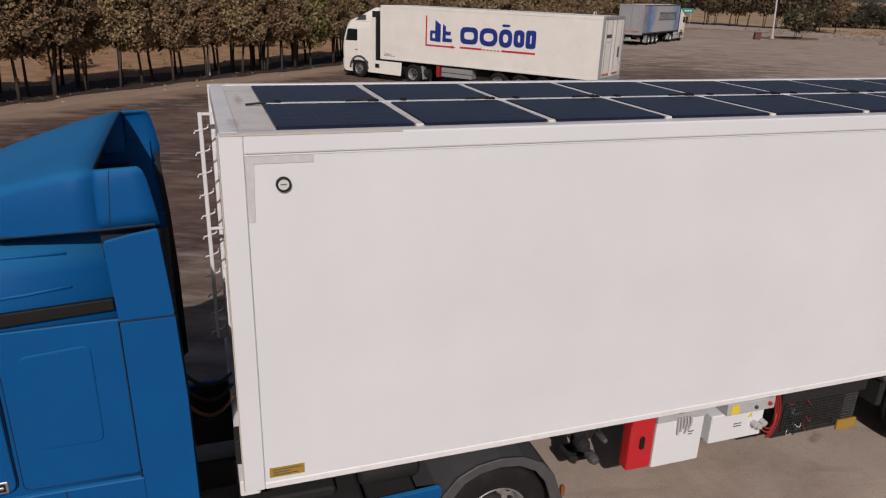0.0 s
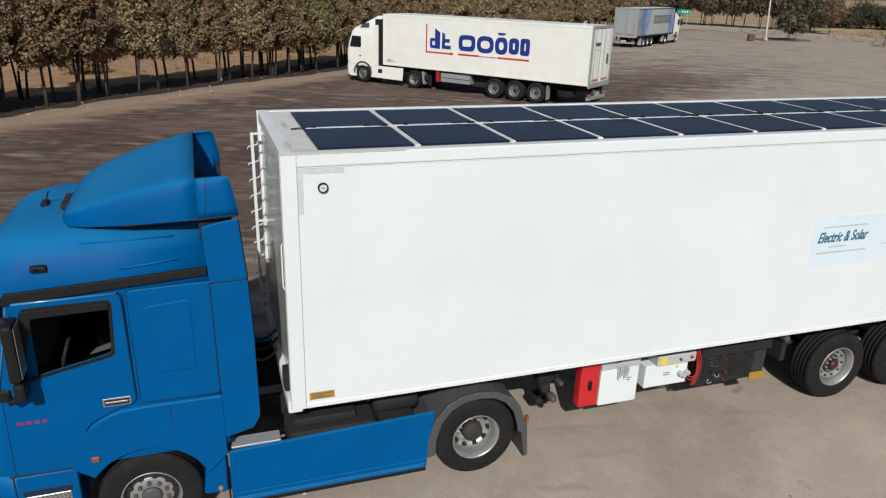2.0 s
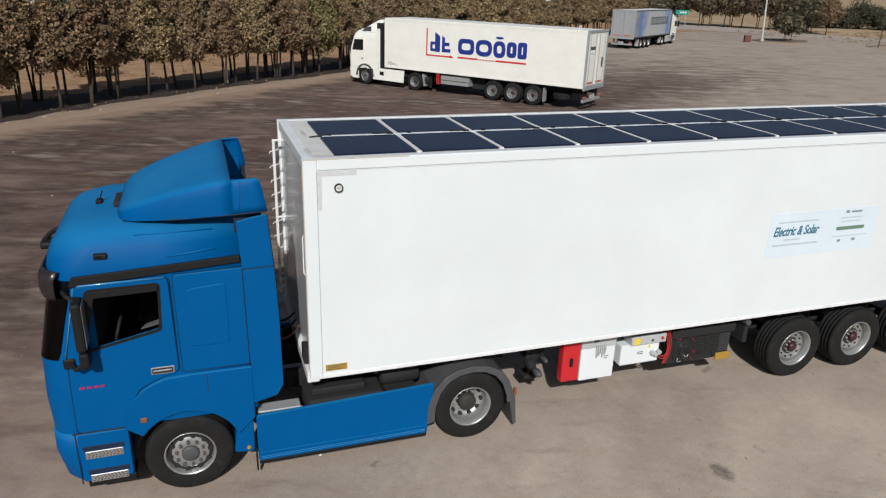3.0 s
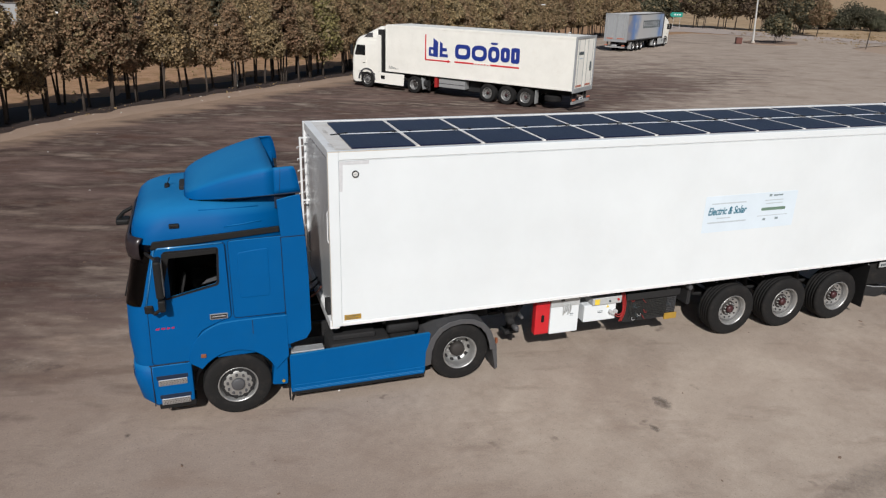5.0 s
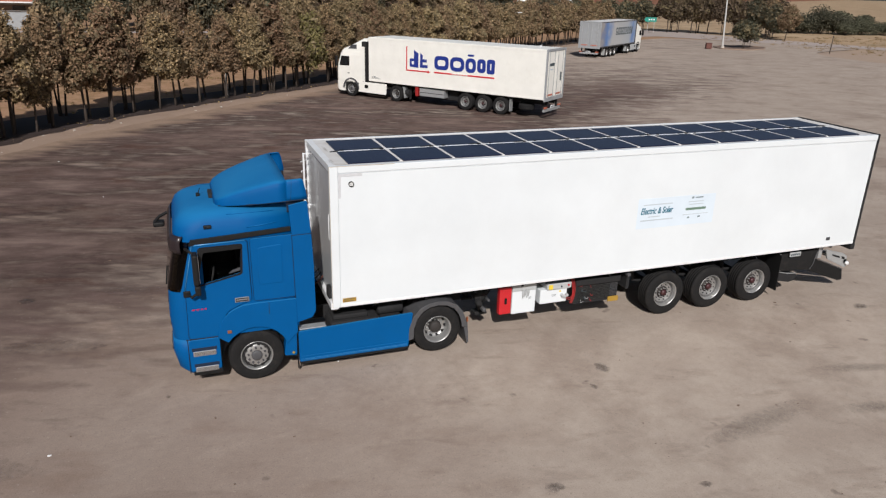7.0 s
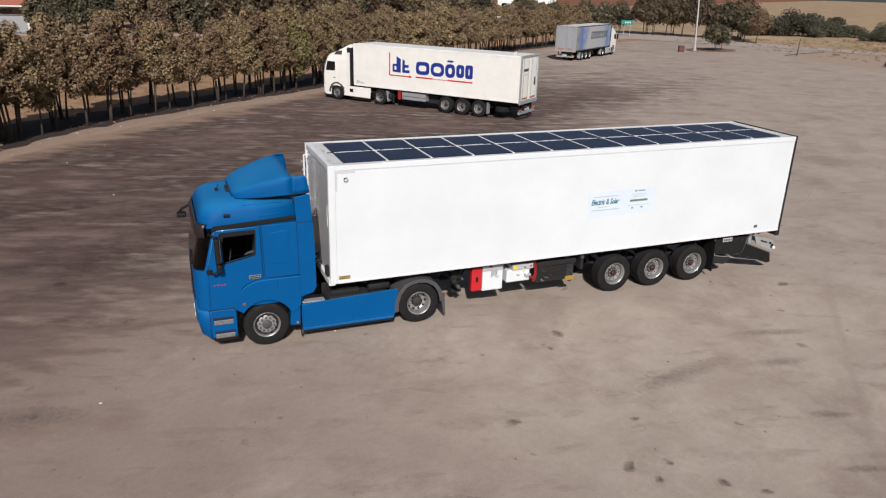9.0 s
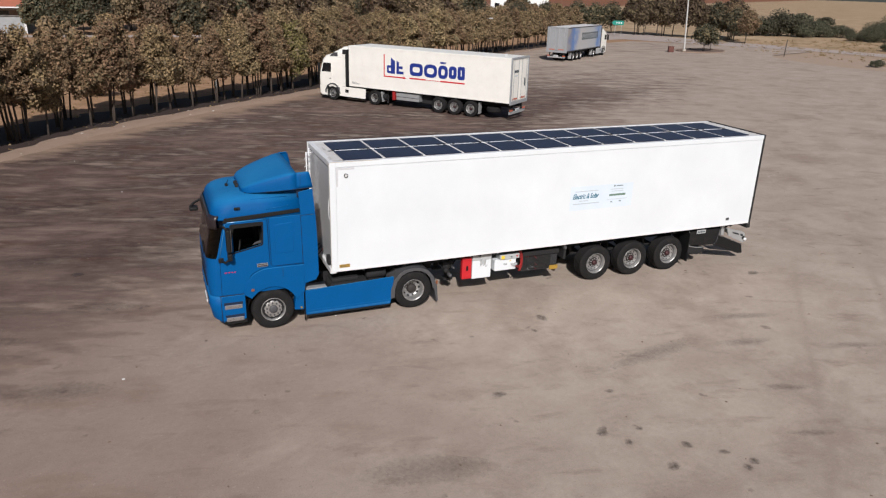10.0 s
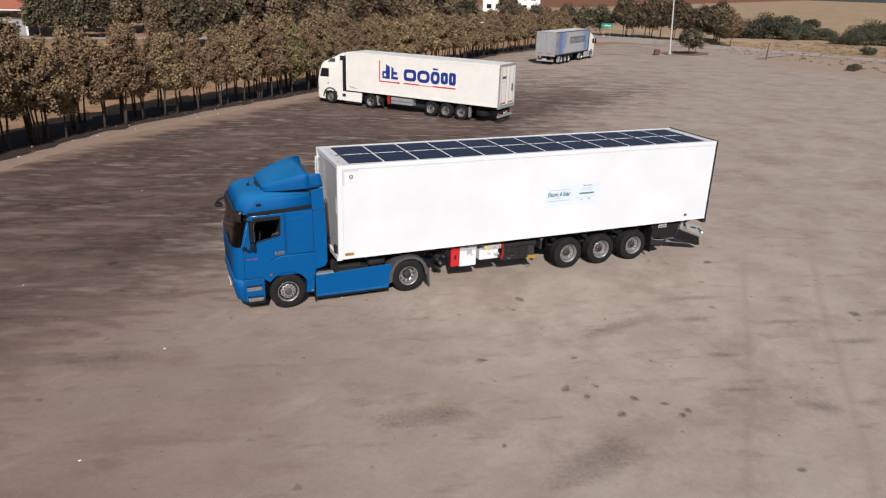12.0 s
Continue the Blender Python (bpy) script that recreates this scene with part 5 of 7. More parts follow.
for y0, y1 in ((0.30, 0.72), (1.78, 2.20)):
    part("headlamp", box(-2.945, -2.86, y0, y1, 0.72, 0.92, 0.03, 2), M_LENS, bp)
    part("headlamp_bowl", box(-2.93, -2.85, y0 + 0.03, y1 - 0.03, 0.74, 0.90, 0.02), M_CHROME, bp)
part("number_plate", box(-2.945, -2.92, 1.0, 1.5, 0.50, 0.61, 0.003), M_WHITE_TRIM, bp)
for k in range(6):
    part("plate_bar", box(-2.95, -2.94, 1.05 + k * 0.07, 1.10 + k * 0.07, 0.53, 0.58, 0), M_INK_DARK, bp)
for y0, y1 in ((0.0, 0.35), (2.15, 2.50)):
    en = part("step_panel", plate(rounded([(-2.66, 0.36), (-2.12, 0.36), (-2.12, 1.00), (-2.66, 1.00)], 0.03, 2), y0 + 0.015, y1 - 0.015, w=0.01), M_BLUE, tc)
    for x0, x1, z in ((-2.60, -2.20, 0.72), (-2.58, -2.18, 0.40)):
        yy = y0 + 0.005 if y0 < 1 else y1 - 0.03
        # dark strip on the flat panel paints the shade of a foot recess
        part("step_recess", box(x0 - 0.02, x1 + 0.02, y0 + 0.012 if y0 < 1 else y1 - 0.03, y0 + 0.03 if y0 < 1 else y1 - 0.012, z + 0.046, z + 0.115, 0.004), M_GAP, en, "dark strip painted as the shaded foot recess over the tread")
        s = part("step_tread", box(x0, x1, yy, yy + 0.025, z - 0.055, z + 0.045, 0.006), M_CHROME, en, "bright perforated step tread")
        holes = bmesh.new()
        for k in range(30):
            hx, hz = x0 + 0.025 + (k % 10) * 0.038, z - 0.036 + (k // 10) * 0.026
            box(hx + 0.012 * (k // 10 % 2), hx + 0.014 + 0.012 * (k // 10 % 2), yy - 0.002, yy + 0.027, hz, hz + 0.011, 0, bm=holes)
        tagged(part("tread_holes", holes, M_CHASSIS, s), kind="stuff")
    part("step_base", box(-2.62, -2.10, y0 + 0.04, y1 - 0.04, 0.26, 0.36, 0.01), M_BLACK, tc)
    rp = part("rear_wing", plate(rounded([(-0.97, 0.42), (-0.73, 0.40), (-0.72, 0.98), (-0.90, 0.98)], 0.03, 2), y0 + 0.02, y1 - 0.1, w=0.01), M_BLUE, tc)
    part("reflector", lathe([(0.03, 0.026), (-0.005, 0.024), (-0.006, 0)], 14, at=(-0.80, y0 + 0.01 if y0 < 1 else 2.49, 0.47)), M_OCHRE, rp)
    wl = bmesh.new()
    for k in range(14):
        a0, a1 = math.pi * (0.98 - 0.94 * k / 14), math.pi * (0.98 - 0.94 * (k + 1) / 14)
        vs = [wl.verts.new((-1.48 + 0.60 * math.cos(a), y, 0.52 + 0.58 * math.sin(a))) for a, y in ((a0, y0 + 0.05), (a1, y0 + 0.05), (a1, y1 - 0.03), (a0, y1 - 0.03))]
        wl.faces.new(vs)
    part("wheel_housing", wl, M_BLACK, tc)
# skirts, chassis, tanks
for y0, y1 in ((0.02, 0.07), (2.43, 2.48)):
    sk = part("side_skirt", plate(rounded([(-0.69, 0.24), (1.50, 0.235), (1.60, 0.97), (-0.69, 0.885)], 0.03, 3), y0, y1, w=0.012, seg=2), M_BLUE, tc)
    # dark sheet added over the skirt's blue inner face to paint its shade
    part("skirt_liner", box(-0.66, 1.48, y0 + 0.052 if y0 < 1 else y0 - 0.012, y1 + 0.012 if y0 < 1 else y1 - 0.052, 0.25, 0.87, 0.003), M_CHASSIS, sk, "dark sheet added for the shade inside the skirt")
    part("crease", box(-0.66, 1.50, y0 - 0.005 if y0 < 1 else y1 - 0.008, y0 + 0.008 if y0 < 1 else y1 + 0.005, 0.345, 0.36, 0.003), M_BLUE, sk)
    part("edge_strip", box(-0.68, 1.50, y0 + 0.006, y1 + 0.004, 0.185, 0.235, 0.004), M_BLACK, sk)
    for z in (0.268, 0.292):
        part("trim_line", box(-0.66, 1.48, y0 - 0.003 if y0 < 1 else y1 - 0.006, y0 + 0.006 if y0 < 1 else y1 + 0.003, z, z + 0.007, 0.001), M_EDGE_HIGHLIGHT, sk, "pale glossy line along the skirt")
part("rubber_flap", box(-0.72, -0.70, 0.02, 0.10, 0.10, 0.42, 0.004), M_BLACK, tc)
for y in (0.86, 1.56):
    part("frame_rail", box(-2.4, 2.95, y, y + 0.08, 0.72, 0.98, 0.008), M_CHASSIS, tc)
part("catwalk", box(-0.66, -0.14, 0.08, 0.27, 0.885, 0.910, 0.006), M_GALV, tc, "pale checker-plate catwalk")
part("fuel_tank", box(-0.05, 0.95, 0.10, 0.72, 0.36, 0.93, 0.08, 3), M_CHASSIS, tc)
part("tank_cover", box(0.02, 0.72, 0.22, 0.70, 0.93, 1.02, 0.02), M_CHASSIS, tc)
part("air_tank", lathe([(0.0, 0.0), (0.0, 0.10), (0.03, 0.125), (0.50, 0.125), (0.53, 0.10), (0.53, 0)], 20, axis="X", at=(0.95, 0.42, 0.98)), M_CHASSIS, tc, smooth=True)
part("battery_box", box(1.0, 1.42, 0.14, 0.72, 0.40, 0.86, 0.02), M_CHASSIS, tc)
part("engine_tunnel", box(-2.4, -0.75, 0.75, 1.75, 0.55, 1.15, 0.05), M_CHASSIS, tc)
part("fifth_wheel", lathe([(1.02, 0.0), (1.02, 0.50), (1.10, 0.50), (1.13, 0.46), (1.13, 0)], 28, axis="Z", at=(2.0, 1.25, 0)), M_CHASSIS, tc)
part("exhaust", lathe([(0, 0.0), (0, 0.09), (1.7, 0.09), (1.7, 0.0)], 16, axis="Z", at=(-0.56, 2.05, 1.1)), M_CHASSIS, tc, smooth=True)
for k in range(3):
    part("air_line", tube(bezier((-0.62, 1.05 + 0.16 * k, 2.0), (-0.32, 1.05 + 0.16 * k, 1.05 + 0.1 * k), (-0.03, 0.9 + 0.2 * k, 1.62), 12), 0.016, 6), M_RUST if k == 0 else M_CHASSIS, tc)
part("snorkel", box(-0.64, -0.46, 0.16, 0.42, 1.2, 2.9, 0.04, 2), M_CHASSIS, tc)
put_wheel(W_STEER, tc, -1.48, 0.165, 0.51, turn=12)
put_wheel(W_STEER, tc, -1.48, 2.335, 0.51, True)
for y, f in ((0.19, False), (0.53, False), (2.31, True), (1.97, True)):
    put_wheel(W_DRIVE, tc, 2.137, y, 0.51, f, turn=20)
part("axle", tube([(2.137, 0.5, 0.51), (2.137, 2.0, 0.51)], 0.12, 12), M_CHASSIS, tc)
part("axle", tube([(-1.48, 0.3, 0.51), (-1.48, 2.2, 0.51)], 0.07, 12), M_CHASSIS, tc)
for y0, y1 in ((0.02, 0.66), (1.84, 2.48)):
    b = bmesh.new()
    prof = [(1.51, 0.36), (1.52, 0.62), (1.60, 0.86), (1.74, 1.03), (1.92, 1.12), (2.14, 1.15), (2.36, 1.12), (2.55, 1.02), (2.68, 0.86), (2.76, 0.64), (2.78, 0.50)]
    inner = [(x + (2.137 - x) * 0.075, z - 0.045 if z > 0.7 else z) for x, z in prof]
    plate(prof + inner[::-1], y0, y1, w=0.006, bm=b)
    fd = part("fender", b, M_FENDER, tc, "matt grey plastic rear fender")
    ye = y0 - 0.006 if y0 < 1 else y1 - 0.03
    lip = [(2.137 + (x - 2.137) * 0.83, 0.51 + (z - 0.51) * 0.86) for x, z in prof]
    part("fender_lip", plate(prof + lip[::-1], ye, ye + 0.036, w=0.006), M_FENDER, fd)
    part("mud_flap", plate([(2.70, 0.62), (2.80, 0.60), (2.84, 0.12), (2.80, 0.10)], y0 + 0.03, y1 - 0.03), M_FENDER, fd)
    part("marker_lamp", box(2.77, 2.81, y0, y0 + 0.05, 0.60, 0.70, 0.006), M_AMBER, fd, "small amber marker lamp")
# mirrors
mi = part("mirror", box(-2.47, -2.37, -0.26, -0.02, 2.16, 2.72, 0.035, 2), M_BLACK, tc, "black door mirror housing")
part("lower_mirror", box(-2.46, -2.36, -0.25, -0.03, 1.96, 2.14, 0.03, 2), M_BLACK, mi)
part("mirror_glass", box(-2.366, -2.362, -0.24, -0.04, 2.19, 2.69, 0.0), M_CHROME, mi)
part("arm", tube([(-2.56, 0.02, 2.76), (-2.50, -0.12, 2.76), (-2.43, -0.14, 2.70)], 0.022, 8), M_BLACK, mi)
part("arm", tube([(-2.60, 0.02, 1.92), (-2.52, -0.12, 1.90), (-2.43, -0.14, 1.97)], 0.026, 8), M_BLACK, mi)
part("bracket", box(-2.66, -2.54, -0.02, 0.02, 1.86, 1.98, 0.015), M_BLACK, mi)
mf = part("mirror", box(-2.47, -2.37, 2.52, 2.76, 2.16, 2.72, 0.035, 2), M_BLACK, tc, "black door mirror housing")
part("arm", tube([(-2.56, 2.48, 2.76), (-2.50, 2.60, 2.76), (-2.43, 2.64, 2.70)], 0.022, 8), M_BLACK, mf)
ff = part("front_mirror", box(-3.11, -2.90, 1.98, 2.22, 2.56, 2.66, 0.035, 2), M_BLACK, tc, "black front kerb mirror on an arm")
part("arm", tube([(-2.72, 2.02, 2.86), (-2.84, 2.06, 2.83), (-2.98, 2.10, 2.75), (-3.08, 2.12, 2.64)], 0.030, 8), M_BLACK, ff)
part("lamp", lathe([(0.0, 0.0), (0.0, 0.02), (0.03, 0.02), (0.035, 0)], 10, axis="X", at=(-2.80, 2.05, 2.87)), M_RED, ff)
part("wiper", tube([(-2.935, 0.5, 1.965), (-2.915, 1.2, 2.04)], 0.012, 6), M_BLACK, tc)


# ---- the two other lorries ----
def other_tractor(root, paint, sleeper_top, skirt):
    """A road tractor with its front axle at x = 0 and its side at y = 0, looking towards -x."""
    lv = [(0.95, -1.28, 0.0, 0.22), (1.55, -1.32, 0.0, 0.25), (1.95, -1.31, 0.0, 0.28), (2.25, -1.24, 0.01, 0.30), (2.70, -1.10, 0.03, 0.34), (2.92, -1.02, 0.06, 0.38), (3.10, -0.84, 0.12, 0.40), (3.22, -0.55, 0.22, 0.42)]
    levels = [(z, footprint(xf, 0.85, 0.02 + i, 2.48 - i, rf, (0.02, -0.62))) for z, xf, i, rf in lv]
    n = len(levels[0][1])
    part("cab_shell", loft(levels), paint, root, smooth=False)
    big = [(z, footprint(xf - 0.008, 0.85, 0.012 + i, 2.488 - i, rf, (0.02, -0.62))) for z, xf, i, rf in lv[2:5]]
    part("windscreen", loft(big, False, False, span=(5, n - 5)), M_BLACK_GLASS, root, "dark windscreen")
    low = [(z, footprint(xf, -0.56, 0.03, 2.47, 0.24, (-0.6, -0.7))) for z, xf in ((0.32, -1.18), (0.45, -1.32), (0.95, -1.34))]
    part("bumper", loft(low), paint, root)
    part("under_bumper", box(-1.24, -0.60, 0.10, 2.40, 0.22, 0.34, 0.02), M_BLACK, root)
    for y in (-0.006, 2.486):
        win = rounded([(-0.98, 1.98), (-0.12, 2.00), (-0.12, 2.62), (-0.80, 2.62)], 0.06, 3)
        d = part("door", plate(rounded([(-1.02, 1.02), (-0.02, 1.02), (-0.02, 2.72), (-0.82, 2.72), (-1.08, 1.95)], 0.05, 3), y, y + 0.02, w=0.004), paint, root)
        part("side_window", plate(win, y - 0.006 if y < 1 else y + 0.018, y + 0.002 if y < 1 else y + 0.026), M_BLACK_GLASS, d, "dark side window")
        part("handle", box(-0.28, -0.12, y - 0.012, y + 0.03, 1.50, 1.55, 0.004), M_BLACK, d)
        ar = [(0.60 * math.cos(a), 0.51 + 0.62 * math.sin(a)) for a in (math.pi * k / 12 for k in range(13))]
        ri = [(0.70 * math.cos(a), 0.51 + 0.72 * math.sin(a)) for a in (math.pi * k / 12 for k in range(13))]
        part("wheel_arch", plate(ar + ri[::-1], y - 0.012, y + 0.04), M_FENDER, root, "dark grey wheel arch")
        sk = part("side_skirt", plate(rounded([(0.62, 0.36), (2.92, 0.34), (2.98, 1.04), (0.66, 1.04)], 0.03, 2), y, y + 0.03, w=0.008), skirt, root)
        part("vent", box(1.15, 1.45, y - 0.008, y + 0.038, 0.64, 0.86, 0.004), M_BLACK, sk)
        mx = part("mirror", box(-1.18, -1.06, y - 0.24 if y < 1 else y + 0.04, y - 0.02 if y < 1 else y + 0.26, 1.95, 2.6, 0.03), M_BLACK, root)
        part("arm", tube([(-1.1, y + 0.02, 2.62), (-1.12, y - 0.1 if y < 1 else y + 0.12, 2.62)], 0.02, 6), M_BLACK, mx)
        part("fairing", plate([(0.84, 1.05), (1.16, 1.05), (1.16, 3.3), (0.84, 3.3)], y + 0.01, y + 0.04), paint, root)
    dome = [(z, footprint(xf, 1.15, i, 2.5 - i, 0.4, (0.6, 0.3))) for z, xf, i in ((3.06, -0.62, 0.10), (3.34, -0.18, 0.16), (3.58, 0.28, 0.26), (sleeper_top, 0.62, 0.42))]
    sp = part("roof_spoiler", loft(dome), paint, root)
    part("spoiler_window", plate([(-0.30, 3.10), (0.42, 3.12), (0.42, 3.40), (0.05, 3.36)], 0.10, 0.115), M_FENDER, sp)
    # solid dark block fills the gap, painting the shade between cab and trailer
    part("cab_back", box(0.86, 1.2, 0.08, 2.42, 1.0, 3.62, 0.02), M_CHASSIS, root, "dark block painted as the shaded gap behind the cab")
    part("wheel_housing", box(-0.55, 0.62, 0.08, 2.42, 0.55, 1.0, 0.02), M_CHASSIS, root)
    part("air_tank", lathe([(0.0, 0.0), (0.0, 0.2), (0.4, 0.2), (0.4, 0)], 14, axis="X", at=(4.25, 0.30, 0.62)), M_CHASSIS, root)
    for y in (0.85, 1.55):
        part("frame_rail", box(-0.6, 4.5, y, y + 0.09, 0.75, 1.0, 0.006), M_CHASSIS, root)
    for y in (0.06, 2.00):
        part("mud_guard", plate([(4.22, 0.98), (4.34, 0.90), (4.42, 0.30), (4.34, 0.30), (4.26, 0.82)], y, y + 0.45), M_GALV, root)
    for y, f in ((0.16, False), (2.34, True)):
        put_wheel(W_STEER, root, 0, y, 0.51, f)
    for y, f in ((0.18, False), (0.52, False), (2.32, True), (1.98, True)):
        put_wheel(W_DRIVE, root, 3.70, y, 0.51, f)


def other_trailer(root, x0, x1, zb, zt, side, top, rear, wheels, frame_mat):
    W = 2.55
    part("body", box(x0, x1 - 0.05, 0.0, W, zb, zt, 0.02), side, root)
    part("roof_sheet", box(x0 + 0.1, x1 - 0.1, 0.1, W - 0.1, zt, zt + 0.012, 0.004), top, root)
    for y in (-0.012, W - 0.03):
        part("top_rail", box(x0, x1 - 0.05, y, y + 0.042, zt - 0.11, zt + 0.004, 0.008), frame_mat, root)
        part("bottom_rail", box(x0, x1 - 0.05, y, y + 0.042, zb - 0.02, zb + 0.10, 0.008), frame_mat, root)
        part("corner_post", box(x0 - 0.004, x0 + 0.10, y, y + 0.042, zb + 0.1, zt - 0.11, 0.006), frame_mat, root)
    for y0, y1 in ((-0.015, 0.10), (W - 0.10, W + 0.015)):
        part("rear_frame", box(x1 - 0.06, x1 + 0.03, y0, y1, zb - 0.12, zt + 0.03, 0.008), M_GREYDOOR, root, "worn grey rear frame")
    part("rear_frame", box(x1 - 0.06, x1 + 0.03, 0.10, W - 0.10, zt - 0.10, zt + 0.03, 0.008), M_GREYDOOR, root)
    part("rear_frame", box(x1 - 0.06, x1 + 0.03, 0.10, W - 0.10, zb - 0.12, zb + 0.10, 0.008), M_GREYDOOR, root)
    for y0 in (0.11, 1.285):
        d = part("rear_door", box(x1 - 0.045, x1, y0, y0 + 1.155, zb + 0.11, zt - 0.11, 0.012), rear, root)
        for k in (0.2, 0.9):
            part("lock_rod", tube([(x1 + 0.03, y0 + k, zb + 0.05), (x1 + 0.03, y0 + k, zt - 0.12)], 0.016, 6), M_GALV, d)
        part("hazard_board", box(x1 + 0.002, x1 + 0.012, y0 + 0.15, y0 + 0.98, zb + 0.18, zb + 0.28, 0.0), M_HAZARD, d, "orange hazard board")
    for y in (0.75, 1.70):
        part("frame_rail", box(x0 + 0.4, x1 - 0.1, y, y + 0.1, 0.78, zb, 0.006), M_CHASSIS, root)
    part("floor_plate", box(x0 + 0.1, x1 - 0.1, 0.08, W - 0.08, zb - 0.09, zb, 0), M_CHASSIS, root)
    part("under_run_bar", box(x1 - 0.15, x1 - 0.03, 0.15, W - 0.15, 0.42, 0.58, 0.01), M_GALV, root)
    for y in (0.10, 2.05):
        part("tail_lamp", box(x1 - 0.06, x1 + 0.0, y, y + 0.36, 0.62, 0.72, 0.01), M_HAZARD, root, "red tail lamp cluster")
    part("number_plate", box(x1 - 0.03, x1 - 0.01, 0.95, 1.50, 0.60, 0.74, 0.003), M_WHITE_TRIM, root)
    for k in range(5):
        part("plate_bar", box(x1 - 0.012, x1 - 0.005, 1.0 + k * 0.09, 1.06 + k * 0.09, 0.635, 0.705, 0), M_INK_DARK, root)
    part("hanger", box(x1 - 0.25, x1 - 0.15, 0.3, 0.42, 0.5, zb, 0.006), M_CHASSIS, root)
    part("hanger", box(x1 - 0.25, x1 - 0.15, 2.1, 2.22, 0.5, zb, 0.006), M_CHASSIS, root)
    for x in wheels:
        put_wheel(W_TRAIL, root, x, 0.24, 0.53)
        put_wheel(W_TRAIL, root, x, W - 0.24, 0.53, True)
        part("axle", tube([(x, 0.4, 0.53), (x, W - 0.4, 0.53)], 0.07, 8), M_CHASSIS, root)
    part("mud_flap", box(wheels[-1] + 0.60, wheels[-1] + 0.63, 0.06, 0.46, 0.25, 0.98, 0.006), M_GALV, root)
    part("mud_flap", box(wheels[-1] + 0.60, wheels[-1] + 0.63, W - 0.46, W - 0.06, 0.25, 0.98, 0.006), M_GALV, root)
    part("inner_tank", box(wheels[0] - 1.9, wheels[0] - 0.7, 0.5, W - 0.5, 0.42, zb, 0.03), M_CHASSIS, root)
    for y in (0.35, 2.1):
        part("landing_leg", box(4.55, 4.66, y, y + 0.11, 0.2, zb, 0.008), M_CHASSIS, root)


M_HAZARD = surface("hazard_board", (0.42, 0.10, 0.05), 0.4, dirt=(0.6, 0.5, 0.4), amount=0.6, scale=9, bump=0.0)


def black_glass():
    m, nd, ln, b = nodes_of("black_glass")
    b.inputs["Base Color"].default_value = (0.012, 0.013, 0.014, 1)
    b.inputs["Roughness"].default_value = 0.06
    return m


M_BLACK_GLASS = black_glass()
AT_D = pose(8.752, 35.769, 0, 0, 0, -52.5)
d_cab = thing("tractor_unit", "white road tractor of the parked lorry beside the trees", "truck")
other_tractor(d_cab, M_DUSTYWHITE, 3.78, M_DUSTYWHITE)
d_cab.matrix_basis = AT_D
d_tr = thing("semi_trailer", "cream white box trailer with navy and red sign shapes", "trailer")
other_trailer(d_tr, 1.52, 14.25, 1.16, 3.94, M_DUSTYWHITE, M_DUSTYWHITE, M_DUSTYWHITE, (8.92, 10.15, 11.38), M_DUSTYWHITE)
SG = part("sign_bar", plate([(4.52, 2.05), (6.16, 2.05), (6.16, 2.00), (6.38, 2.09), (6.16, 2.18), (6.16, 2.13), (4.60, 2.13), (4.60, 3.55), (4.52, 3.55)], -0.012, 0.0), M_REDINK, d_tr, "red angle with an arrow tip on the side")
part("sign_bar", box(6.65, 10.92, -0.012, 0.0, 2.06, 2.15, 0), M_REDINK, SG)
part("sign_gap", box(7.97, 9.07, -0.016, 0.0, 2.05, 2.155, 0), M_DUSTYWHITE, SG)
for k in range(5):
    part("print_bar", box(8.05 + k * 0.20, 8.17 + k * 0.20, -0.019, 0.0, 2.07, 2.13, 0), M_REDINK, SG)


def ring_shape(x0, x1, z0, z1, t, r):
    o = rounded([(x0, z0), (x1, z0), (x1, z1), (x0, z1)], r, 4)
    i = rounded([(x0 + t, z0 + t), (x1 - t, z0 + t), (x1 - t, z1 - t), (x0 + t, z1 - t)], max(0.02, r - t * 0.6), 4)
    return o, [i]


for x0, x1, r, z0, z1 in ((6.66, 7.70, 0.30, 2.30, 3.12), (7.80, 8.82, 0.44, 2.28, 3.14), (8.90, 9.64, 0.40, 2.28, 3.14), (9.72, 10.30, 0.24, 2.34, 3.14), (10.38, 10.92, 0.16, 2.32, 3.16)):
    o, i = ring_shape(x0, x1, z0, z1, 0.23, r)
    part("sign_shape", plate(o, -0.012, 0.0, i), M_NAVY, SG, "navy ring shape")
part("sign_shape", plate(rounded([(9.02, 3.30), (9.12, 3.24), (9.40, 3.24), (9.52, 3.30), (9.46, 3.36), (9.08, 3.36)], 0.03, 3), -0.012, 0.0), M_NAVY, SG)
o, i = ring_shape(4.80, 5.32, 2.32, 2.84, 0.15, 0.08)
part("sign_shape", plate(o, -0.012, 0.0, i), M_NAVY, SG)
part("sign_shape", plate([(5.12, 2.30), (5.46, 2.30), (5.46, 3.16), (5.12, 3.36)], -0.0125, 0.0), M_NAVY, SG)
part("sign_shape", plate([(5.58, 2.32), (6.16, 2.32), (6.16, 2.50), (5.78, 2.50), (5.78, 2.66), (6.08, 2.66), (6.08, 2.84), (5.78, 2.84), (5.78, 3.08), (5.60, 3.20)], -0.0125, 0.0), M_NAVY, SG)
for k in range(3):
    part("print_bar", box(1.78, 2.5 - 0.2 * k, -0.006, 0.0, 1.34 + k * 0.06, 1.36 + k * 0.06, 0), M_INK_DARK, d_tr)
part("door_print", box(14.252, 14.26, 0.42, 1.02, 3.02, 3.18, 0), M_INK_DARK, d_tr)
part("door_print", box(14.252, 14.26, 0.5, 0.92, 2.80, 2.86, 0), M_INK, d_tr)
